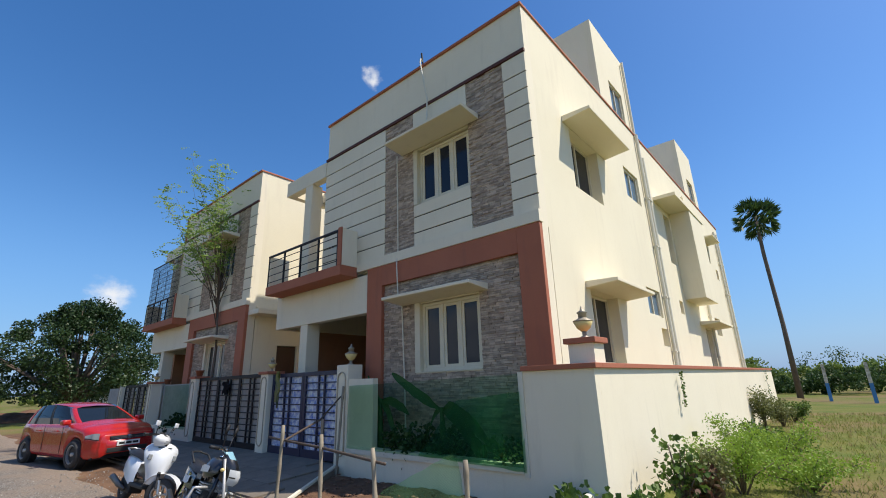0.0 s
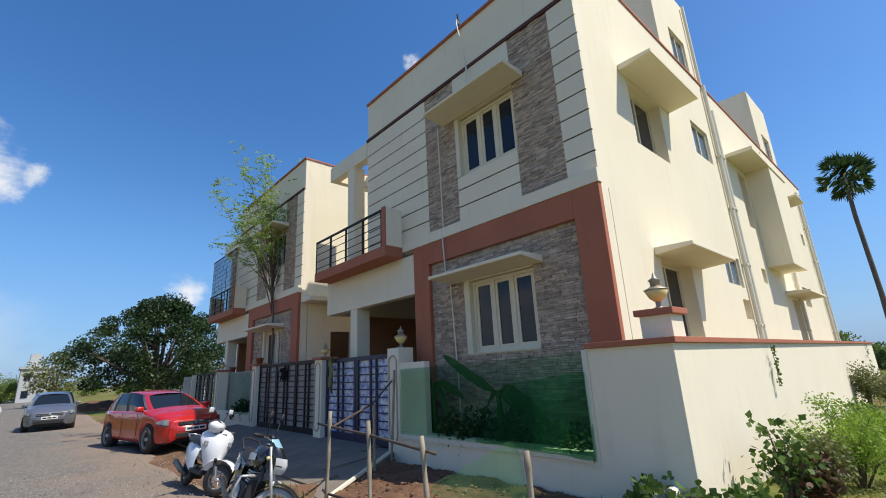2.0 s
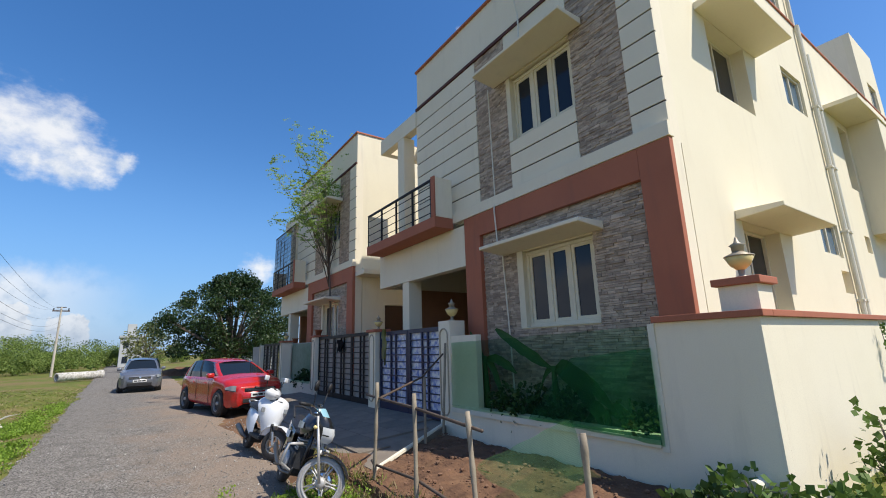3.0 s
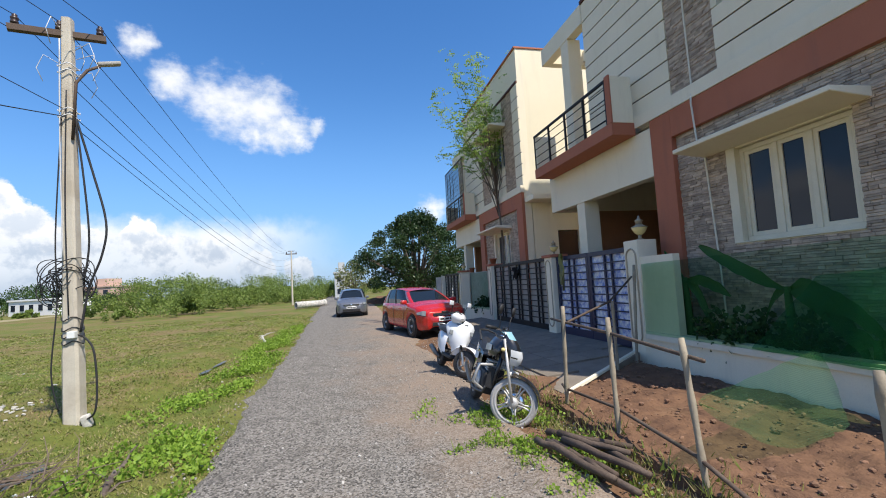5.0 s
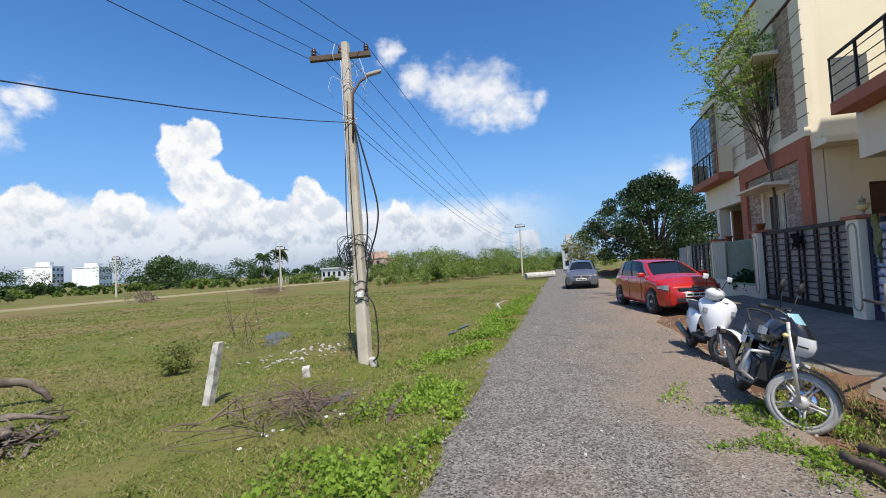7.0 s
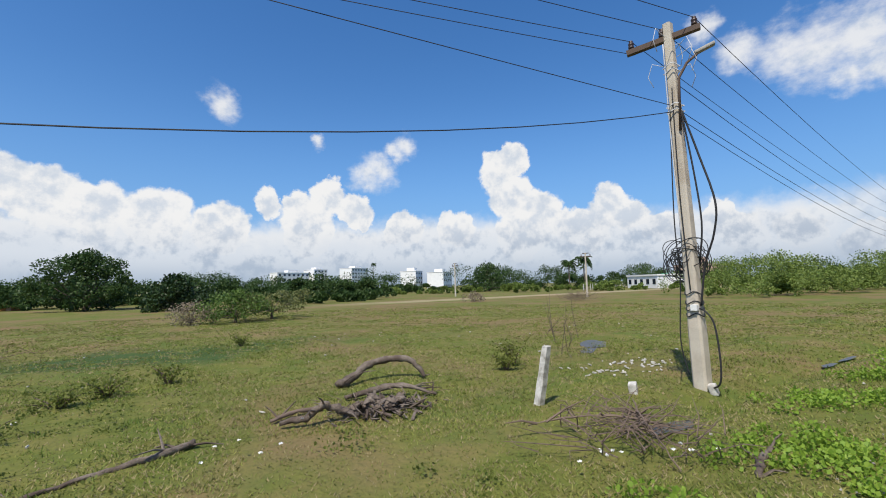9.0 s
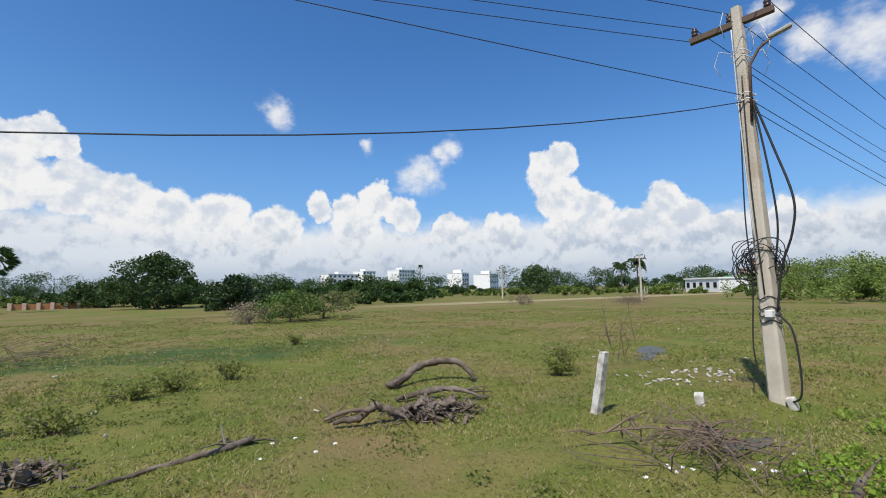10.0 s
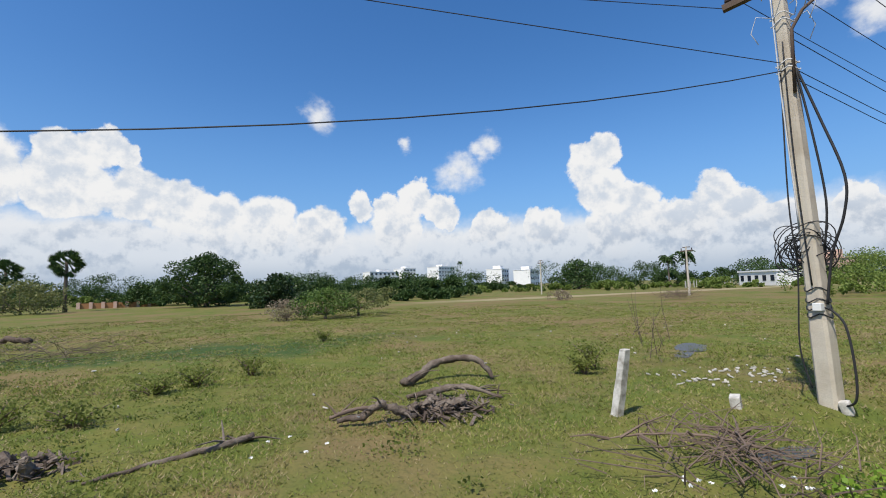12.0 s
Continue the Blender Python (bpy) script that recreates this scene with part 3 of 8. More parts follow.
    part("wing_wall", boxed(L + 0.19, L + 0.29, 5.93, 6.5, 4.412, 5.28, bevel=0.006), CREAM_PALE, bal)
    railing(bal, L + 0.20, X(-8.935), 5.93, 4.41, 5.31)
    part("balcony_wall", wall_bm("y", L, UL, 4.4, 7.9, 9.4, 9.6, [(X(-12.0), X(-11.1), 4.4, 6.5)]), CREAM_PALE, h)
    part("balcony_door", boxed(X(-11.99), X(-11.11), 9.45, 9.5, 4.41, 6.49), WOOD_DOOR, h)
    # open frame over the balcony
    part("pergola_beam", boxed(L - 0.06, UL - 0.002, 6.45, 6.68, 7.40, 7.86, bevel=0.006), CREAM_PALE, h)
    part("pergola_beam", boxed(L - 0.06, L + 0.16, 6.682, 9.4, 7.40, 7.86), CREAM_PALE, h)
    for yy in (7.6, 8.5):
        part("pergola_beam", boxed(L + 0.162, UL - 0.002, yy, yy + 0.15, 7.5, 7.8), CREAM_PALE, h)
    part("pergola_post", boxed(X(-11.43), X(-11.08), 6.46, 6.80, 4.402, 7.399, bevel=0.006), CREAM_PALE, h)
    if caged:
        cage = part("balcony_cage", boxed(L + 0.2, X(-8.9), 5.94, 5.97, 6.9, 6.94), IRON, h, "black iron safety grille on the balcony")
        for k in range(30):
            px = L + 0.22 + (X(-8.95) - L - 0.2) * k / 29
            part("bar", tubed([(px, 5.955, 4.42), (px, 5.955, 6.92)], 0.009, 5), IRON, cage)
        for k in range(9):
            z = 5.3 + 0.2 * k
            part("bar", tubed([(L + 0.2, 5.955, z), (X(-8.9), 5.955, z)], 0.008, 5), IRON, cage)
        for k in range(4):
            yy = 6.05 + 0.15 * k
            part("bar", tubed([(L + 0.2, yy, 4.42), (L + 0.2, yy, 6.92)], 0.009, 5), IRON, cage)
    return h


SIDE_HOLES = [(8.22, 9.72, 5.55, 6.94), (8.26, 9.70, 1.95, 3.36), (11.7, 12.9, 6.45, 7.36), (11.94, 13.13, 3.22, 3.95), (12.72, 13.28, 2.46, 2.93)]
main_house = front_house(0, "cream two-storey house with rust red frame and stone cladding", SIDE_HOLES, False)
SX = -3.92
window_x(main_house, 8.23, 9.71, 5.56, 6.93, SX - 0.22, 2, GLASS_AND_ROOM)
window_x(main_house, 8.27, 9.69, 1.96, 3.35, SX - 0.22, 2, GLASS_AND_ROOM)
window_x(main_house, 11.71, 12.89, 6.46, 7.35, SX - 0.05, 2, GLASS_BLUE)
window_x(main_house, 11.95, 13.12, 3.23, 3.94, SX - 0.05, 2, GLASS_BLUE)
part("niche", boxed(SX - 0.3, SX - 0.25, 12.72, 13.28, 2.46, 2.93), CREAM, main_house)
part("sunshade", sunshade_bm(SX + 0.002, -3.30, 7.9, 10.27, 6.95, 7.09, 0.05, "+x"), CREAM, main_house)
part("sunshade", sunshade_bm(SX + 0.002, -3.30, 8.05, 10.28, 3.36, 3.50, 0.05, "+x"), CREAM, main_house)


def stair_tower(house, y0, y1):
    x1, x0, z0, z1 = -4.1, -7.2, 8.0, 12.3
    win = (y0 + 0.94, y0 + 2.09, 9.56, 10.63)
    tower = part("stair_tower", wall_bm("x", y0, y1, z0, z1, x1 - 0.2, x1, [win]), CREAM, house)
    part("tower_wall", boxed(x0, x1 - 0.2, y0, y0 + 0.2, z0, z1), CREAM_PALE, tower)
    part("tower_wall", boxed(x0, x1 - 0.2, y1 - 0.2, y1, z0, z1), CREAM, tower)
    part("tower_wall", boxed(x0, x0 + 0.2, y0 + 0.2, y1 - 0.2, z0, z1), CREAM, tower)
    part("tower_roof", boxed(x0 + 0.2, x1 - 0.2, y0 + 0.2, y1 - 0.2, z1 - 0.2, z1 - 0.05), CONCRETE, tower)
    w = window_x(tower, win[0] + 0.01, win[1] - 0.01, win[2] + 0.01, win[3] - 0.01, x1 - 0.05, 2, GLASS_BLUE)
    return w


def rear_house():
    h = thing("house", "cream rear house with stair tower and box window bay", "house", "terraced houses")
    y0, y1 = 13.8, 26.2
    holes = [(15.23, 15.68, 3.55, 3.97), (15.2, 15.9, 5.2, 6.9), (21.5, 22.5, 6.5, 7.3), (20.6, 21.6, 3.2, 3.9), (18.4, 19.3, 1.2, 3.3), (23.4, 23.9, 5.9, 6.4)]
    part("wall", wall_bm("x", y0, y1, 0, 9.03, SX - 0.3, SX, holes), CREAM, h)
    part("wall", boxed(-10.4, SX - 0.3, y1 - 0.2, y1, 0, 9.03), CREAM, h)
    part("wall", boxed(-10.6, -10.4, y0, y1, 0, 9.03), CREAM, h)
    part("roof", boxed(-10.4, SX - 0.3, y0, y1 - 0.2, 7.85, 8.0), CONCRETE, h)
    part("parapet_cap", boxed(SX - 0.33, SX + 0.03, y0, y1, 9.032, 9.09, bevel=0.01), RUST, h)
    for a, b, c, d in holes:
        window_x(h, a + 0.01, b - 0.01, c + 0.01, d - 0.01, SX - 0.12, 2, GLASS_AND_ROOM if c < 6 else GLASS_BLUE)
    bay = part("bay", boxed(SX + 0.001, -3.30, 16.1, 18.06, 4.09, 7.09, bevel=0.008), CREAM, h)
    part("bay_top", boxed(SX + 0.001, -3.27, 14.3, 18.2, 7.092, 7.2, bevel=0.006), CREAM, bay)
    part("bay_parapet", boxed(SX + 0.001, -3.45, 16.4, 18.2, 7.202, 7.75, bevel=0.006), CREAM, bay)
    part("sunshade", sunshade_bm(SX + 0.002, -3.30, 17.6, 20.2, 3.36, 3.5, 0.05, "+x"), CREAM, h)
    part("sunshade", sunshade_bm(SX + 0.002, -3.45, 21.2, 22.8, 7.4, 7.5, 0.04, "+x"), CREAM, h)
    return h


rear = rear_house()
stair_tower(main_house, 11.34, 14.1)
stair_tower(rear, 20.98, 23.75)
for yy, zt in ((13.35, 9.0), (13.62, 8.3), (19.4, 6.5), (24.6, 8.5), (25.2, 8.5)):
    pipe = part("drain_pipe", tubed([(SX + 0.07, yy, 0.2), (SX + 0.07, yy, zt)], 0.05, 10), PIPE_PVC, main_house if yy < 13.8 else rear, "cream drain pipe")
    for k in range(5):
        part("bracket", boxed(SX + 0.002, SX + 0.13, yy - 0.06, yy + 0.06, 0.8 + 1.5 * k, 0.85 + 1.5 * k), PIPE_PVC, pipe)
part("drain_pipe", tubed([(-4.03, 13.9, 12.2), (-4.03, 13.9, 9.3), (-3.85, 13.35, 9.0)], 0.045, 8), PIPE_PVC, main_house)
# cable down the street front
part("cable", tubed([(-6.62, 6.55, 9.09), (-6.62, 6.42, 9.22), (-6.58, 6.36, 9.05), (-6.48, 6.33, 8.6), (-6.44, 6.42, 8.0), (-6.4, 6.36, 7.5), (-6.4, 6.3, 7.0)], 0.017, 6), PIPE_PVC, main_house)
part("pipe_stub", tubed([(-6.62, 6.5, 9.09), (-6.62, 6.46, 9.4)], 0.022, 8), IRON, main_house)
part("conduit", tubed([(-7.46, 6.44, 6.9), (-7.43, 6.44, 4.55), (-7.38, 6.35, 4.2), (-7.34, 6.36, 3.44)], 0.014, 6), PIPE_PVC, main_house)
part("conduit", tubed([(-7.31, 6.44, 3.3), (-7.22, 6.43, 1.6), (-7.2, 6.43, 0.6)], 0.014, 6), PIPE_PVC, main_house)
# unseen block added on the roof to shade the neighbour's lower side wall
part("roof_room", boxed(-10.35, -7.25, 9.15, 11.33, 8.0, 11.95), CREAM, main_house)

next_house = front_house(-10.5, "cream neighbouring house with grilled balcony and stone cladding", [(7.57, 8.3, 0.9, 3.05)], True)
part("side_door", boxed(-14.56, -14.5, 7.58, 8.29, 0.9, 3.04), WOOD_DOOR, next_house)
part("sunshade", boxed(-14.418, -13.75, 6.5, 9.2, 3.95, 4.1, bevel=0.008), CREAM_PALE, next_house)
part("roof_room", boxed(-23.3, -21.6, 7.2, 9.6, 8.0, 9.9), RUST, next_house)


# ---- compound wall, gates and forecourt ----
TILE = material("grey_paver", (0.215, 0.18, 0.142), 0.85, alt=(0.15, 0.124, 0.096), scale=3, amount=0.7, fine=50, bump=0.3, spread=0.12)
SMOKE_GLASS = glass_material("amber_lantern_glass", (0.74, 0.58, 0.24), 0.15)
BRONZE = material("aged_bronze", (0.42, 0.36, 0.26), 0.45, 0.25, scale=9, amount=0.6)
BAMBOO = material("dry_bamboo", (0.33, 0.28, 0.20), 0.75, alt=(0.19, 0.155, 0.11), scale=4, amount=0.8, fine=50, bump=0.3)
STICK = material("dark_stick", (0.075, 0.05, 0.035), 0.85, alt=(0.13, 0.095, 0.07), scale=5, amount=0.8, fine=50, bump=0.5)
BARK = material("grey_bark", (0.16, 0.125, 0.095), 0.9, alt=(0.09, 0.07, 0.055), scale=6, amount=0.8, fine=40, bump=0.7, bump_size=0.02, stretch=(1, 1, 0.3))
CLAY = material("terracotta", (0.36, 0.14, 0.07), 0.85, scale=6)
CLOTH = material("faded_black_cloth", (0.02, 0.02, 0.022), 0.95, scale=8)
RAG = material("grey_yellow_rag", (0.42, 0.42, 0.30), 0.9, alt=(0.5, 0.48, 0.1), scale=4, amount=0.9)


def net_material(name, base, tint, cloth_col, lit_col):
    m = bpy.data.materials.new(name)
    m.use_nodes = True
    g = Nodes(m.node_tree)
    co = g.add("ShaderNodeTexCoord").outputs["Object"]
    fold = g.noise(co, 1.6, 4.0).outputs[0]
    weave = g.add("ShaderNodeTexWave", {"Vector": co, "Scale": 22.0, "Distortion": 1.0}, bands_direction="Z").outputs["Fac"]
    d = g.add("ShaderNodeBsdfPrincipled", {"Base Color": cloth_col, "Roughness": 0.7})
    tr = g.add("ShaderNodeBsdfTranslucent", {"Color": lit_col})
    cloth = g.add("ShaderNodeMixShader", {0: 0.45, 1: d.outputs[0], 2: tr.outputs[0]})
    clear = g.add("ShaderNodeBsdfTransparent", {"Color": tint})
    fac = g.math("MULTIPLY_ADD", fold, 0.24, g.math("MULTIPLY_ADD", weave, 0.12, base), clamp=True)
    mix = g.add("ShaderNodeMixShader", {0: fac, 1: clear.outputs[0], 2: cloth.outputs[0]})
    g.add("ShaderNodeOutputMaterial", {0: mix.outputs[0]})
    return m


NET_THIN = net_material("thin_green_shade_net", -0.10, (0.66, 0.80, 0.69, 1), (0.04, 0.20, 0.09, 1), (0.06, 0.28, 0.12, 1))
NET = net_material("green_shade_net", 0.02, (0.50, 0.74, 0.56, 1), (0.03, 0.22, 0.09, 1), (0.05, 0.32, 0.12, 1))
# paler copy of the net for the loose flap, sunlight put into its colour
NET_SUNLIT = net_material("sunlit_green_shade_net", -0.03, (0.76, 0.90, 0.76, 1), (0.14, 0.32, 0.14, 1), (0.22, 0.46, 0.20, 1))
WALL_Y = 5.8


def build_compound():
    w = thing("compound_wall", "pale cream compound wall with rust red coping", "wall")
    part("wall_panel", boxed(-4.13, -3.03, WALL_Y, WALL_Y + 0.15, -0.1, 1.83), CREAM_PALE, w)
    part("wall_panel", boxed(-3.18, -3.03, WALL_Y + 0.151, 26.6, -0.2, 1.83), CREAM_PALE, w)
    part("coping", boxed(-4.12, -2.98, WALL_Y - 0.05, WALL_Y + 0.2, 1.832, 1.90, bevel=0.008), RUST, w)
    part("coping", boxed(-3.23, -2.98, WALL_Y + 0.202, 26.65, 1.832, 1.90, bevel=0.008), RUST, w)
    part("low_wall", boxed(-8.25, -4.131, WALL_Y + 0.004, WALL_Y + 0.15, -0.1, 0.54), CREAM_PALE, w)
    part("low_ledge", boxed(-8.25, -4.14, WALL_Y - 0.01, WALL_Y + 0.17, 0.542, 0.575), CREAM_PALE, w)
    part("wall_panel", boxed(-8.25, -7.48, WALL_Y + 0.03, WALL_Y + 0.15, 0.576, 1.83), CREAM_PALE, w)
    part("batten", boxed(-4.19, -4.11, WALL_Y - 0.02, WALL_Y - 0.002, 0.42, 1.82), PIPE_PVC, w, "pale wooden batten nailed to the wall")
    part("batten", boxed(-8.2, -4.2, WALL_Y - 0.035, WALL_Y - 0.012, 0.46, 0.54), PIPE_PVC, w)
    part("low_wall", boxed(-20.1, -16.46, WALL_Y + 0.004, WALL_Y + 0.15, -0.1, 0.6), CREAM_PALE, w)
    # grey panel added behind the net, its darkness standing for the shaded porch
    part("wall_panel", boxed(-20.1, -16.46, WALL_Y + 0.42, WALL_Y + 0.52, -0.1, 1.95), SHEET_GREY, w)
    part("wall_panel", boxed(-25.6, -24.2, WALL_Y, WALL_Y + 0.15, -0.1, 1.9), CONCRETE, w)
    stub = part("corner_pier", boxed(-3.43, -3.06, 5.96, 6.32, 1.90, 2.17), CREAM_PALE, w)
    part("pier_cap", boxed(-3.48, -3.01, 5.91, 6.37, 2.172, 2.25, bevel=0.01), RUST, stub)


def pier(x0, top=2.12, capped=True, arch=True):
    p = thing("gate_pier", "pale cream gate pier with looped iron trim and red cap" if capped else "pale cream gate pier with looped iron trim", "gate pier", "gate piers", at=(x0 + 0.19, WALL_Y + 0.19, 0))
    part("shaft", boxed(-0.19, 0.19, -0.19, 0.19, -0.05, top, bevel=0.012), CREAM_PALE, p)
    if capped:
        part("cap", boxed(-0.24, 0.24, -0.24, 0.24, top + 0.002, top + 0.07, bevel=0.012), RUST, p)
    if arch:
        pts = [(-0.13, -0.197, 0.5)] + [(-0.13 * math.cos(a), -0.197, 1.85 + 0.13 * math.sin(a)) for a in (math.pi * k / 8 for k in range(9))] + [(0.13, -0.197, 0.5)]
        pts += [(0.13 * math.cos(a), -0.197, 0.5 - 0.13 * math.sin(a)) for a in (math.pi * k / 8 for k in range(1, 9))]
        part("loop_trim", tubed(pts, 0.016, 6), BRONZE, p, "looped bronze pipe trim")
    return p


def lantern(x, y, z, s=1.0):
    o = thing("gate_lantern", "bronze gate lantern with an amber glass bowl", "lamp", "gate lanterns", at=(x, y, z))
    part("foot", lathed([(0.07 * s, 0), (0.07 * s, 0.02 * s), (0.03 * s, 0.04 * s), (0.035 * s, 0.10 * s)], sides=16), BRONZE, o, "", True)
    part("bowl", lathed([(0.04 * s, 0.10 * s), (0.10 * s, 0.15 * s), (0.145 * s, 0.24 * s), (0.13 * s, 0.255 * s)], sides=20), SMOKE_GLASS, o, "amber glass bowl", True)
    part("rim", lathed([(0.152 * s, 0.25 * s), (0.152 * s, 0.262 * s), (0.085 * s, 0.29 * s), (0.06 * s, 0.31 * s)], sides=20), BRONZE, o, "", True)
    part("neck", lathed([(0.06 * s, 0.31 * s), (0.065 * s, 0.37 * s), (0.085 * s, 0.385 * s), (0.03 * s, 0.42 * s), (0.015 * s, 0.47 * s), (0.005 * s, 0.49 * s)], sides=16), BRONZE, o, "", True)
    return o


def gate(x0, x1, z0, z1, paint, sheet, label, sheet_label, leaves, rows, stile):
    """A sheet-backed steel gate: leaves with a wide, a narrow and a wide column of cells."""
    y = WALL_Y + 0.14
    gt = thing("metal_gate", label, "gate", "front gates")
    gap = (x1 - x0) / leaves
    for n in range(leaves):
        a, b = x0 + n * gap + 0.006, x0 + (n + 1) * gap - 0.006
        leaf = part("gate_frame", boxed(a, b, y - 0.02, y + 0.02, z1 - 0.09, z1, bevel=0.004), paint, gt)
        part("rail", boxed(a, b, y - 0.02, y + 0.02, z0, z0 + 0.17, bevel=0.004), paint, leaf)
        lo, hi = z0 + 0.17, z1 - 0.09
        for u, wide in ((a, stile), (a + 0.40 * (b - a), 0.045), (a + 0.56 * (b - a), 0.045), (b - stile, stile)):
            part("upright", boxed(u, u + wide, y - 0.018, y + 0.018, lo, hi, bevel=0.003), paint, leaf)
        for k in range(1, rows):
            z = lo + (hi - lo) * k / rows
            part("crossbar", boxed(a + stile, b - stile, y - 0.034, y - 0.019, z - 0.013, z + 0.013), paint, leaf)
        rng = random.Random(n + int(-x0 * 7))
        sh = bmesh.new()
        nx, nz = 30, rows * 3
        grid = [[sh.verts.new((a + 0.03 + (b - a - 0.06) * i / nx, y + 0.03 + 0.02 * rng.random(), z0 + 0.12 + (z1 - z0 - 0.16) * j / nz)) for i in range(nx + 1)] for j in range(nz + 1)]
        for j in range(nz):
            for i in range(nx):
                sh.faces.new((grid[j][i], grid[j][i + 1], grid[j + 1][i + 1], grid[j + 1][i]))
        part("backing_sheet", sh, sheet, leaf, sheet_label)
    return gt


def build_forecourt():
    """Paved ramp in front of the gates: slab, kerb and laid pavers."""
    slab = thing("forecourt", "grey paved ramp sloping to the gates", "pavement", "", "structure")
    bm = bmesh.new()
    low = [(-17.6, 3.75), (-7.0, 3.62), (-8.55, WALL_Y + 0.16), (-17.6, WALL_Y + 0.16)]
    top = [bm.verts.new((x, y, 0.05 if y < 5 else 0.20)) for x, y in low]
    bot = [bm.verts.new((x, y, -0.15)) for x, y in low]
    bm.faces.new(top)
    for k in range(4):
        bm.faces.new((top[k], bot[k], bot[(k + 1) % 4], top[(k + 1) % 4]))
    bmesh.ops.recalc_face_normals(bm, faces=bm.faces)
    part("slab", bm, TILE, slab)
    me = mesh_of("paver", boxed(0.004, 0.592, 0.004, 0.592, 0.0, 0.03, bevel=0.004), TILE)
    slope = math.atan2(0.15, 2.2)
    for i in range(18):
        for j in range(4):
            x, y = -17.5 + 0.6 * i, 3.8 + 0.55 * j
            right = -7.15 - (y + 0.55 - 3.62) * 1.55 / 2.34
            if x + 0.6 > right:
                continue
            ob = new("paver", me)
            ob.parent = slab
            ob.location, ob.rotation_euler, ob.scale = (x, y, 0.049 + (y - 3.62) * 0.15 / 2.34), (slope, 0, 0), (1, 0.92, 1)
    part("kerb", tubed([(-6.95, 3.6, 0.07), (-8.5, 5.75, 0.2)], 0.035, 6), PIPE_PVC, slab, "pale pipe along the ramp edge")


build_compound()
for x0, top, cap in ((-8.63, 2.13, False), (-11.88, 2.05, True), (-16.45, 2.07, True), (-20.5, 2.0, True), (-24.2, 1.95, False)):
    pier(x0, top, cap)
lantern(-8.42, 6.0, 2.13, 0.9)
lantern(-11.69, 5.99, 2.12, 0.75)
lantern(-3.245, 6.14, 2.25, 0.95)
lantern(-20.3, 5.99, 2.07, 0.75)
gate(-11.49, -8.64, 0.22, 2.04, NAVY, SHEET, "navy steel double gate backed with blue printed sheet", "blue and white printed plastic sheet", 2, 10, 0.09)
gate(-16.06, -11.89, 0.2, 2.08, IRON, SHEET_GREY, "black steel grid gate backed with grey sheet", "grey plastic backing sheet", 3, 11, 0.06)
gate(-23.8, -20.12, 0.15, 2.0, IRON, SHEET_GREY, "black steel grid gate of the neighbouring house", "grey plastic backing sheet", 3, 11, 0.06)
build_forecourt()


def cloth_blob(name, label, x, y, z, w, h, mat, seed):
    rng = random.Random(seed)
    bm = bmesh.new()
    n = 8
    g = [[bm.verts.new((x + (i / n - 0.5) * w * (0.6 + 0.4 * rng.random()), y - 0.05 - 0.04 * math.sin(i * 1.7 + j), z - h * j / n * (0.85 + 0.3 * rng.random()))) for i in range(n + 1)] for j in range(n + 1)]
    for j in range(n):
        for i in range(n):
            bm.faces.new((g[j][i], g[j][i + 1], g[j + 1][i + 1], g[j + 1][i]))
    bmesh.ops.solidify(bm, geom=bm.faces[:], thickness=0.012)
    solid(name, bm, mat, label, "cloth", smooth=True)


cloth_blob("black_cloth", "black cloth hung on the dark gate", -13.95, 5.9, 1.93, 0.42, 0.34, CLOTH, 1)
cloth_blob("rag", "grey and yellow rag draped over the blue gate", -11.1, 5.9, 2.1, 0.16, 0.75, RAG, 2)


def flower_pot(x, y, z):
    p = thing("flower_pot", "small terracotta pot on the gate pier", "pot", at=(x, y, z))
    part("pot", lathed([(0.08, 0), (0.12, 0.16), (0.135, 0.16), (0.135, 0.19), (0.11, 0.19)], sides=16), CLAY, p, "", True)
    part("soil", lathed([(0.105, 0.15), (0.02, 0.17)], sides=12), BARK, p)


flower_pot(-16.22, 5.96, 2.14)
flower_pot(-20.05, 6.3, 1.97)


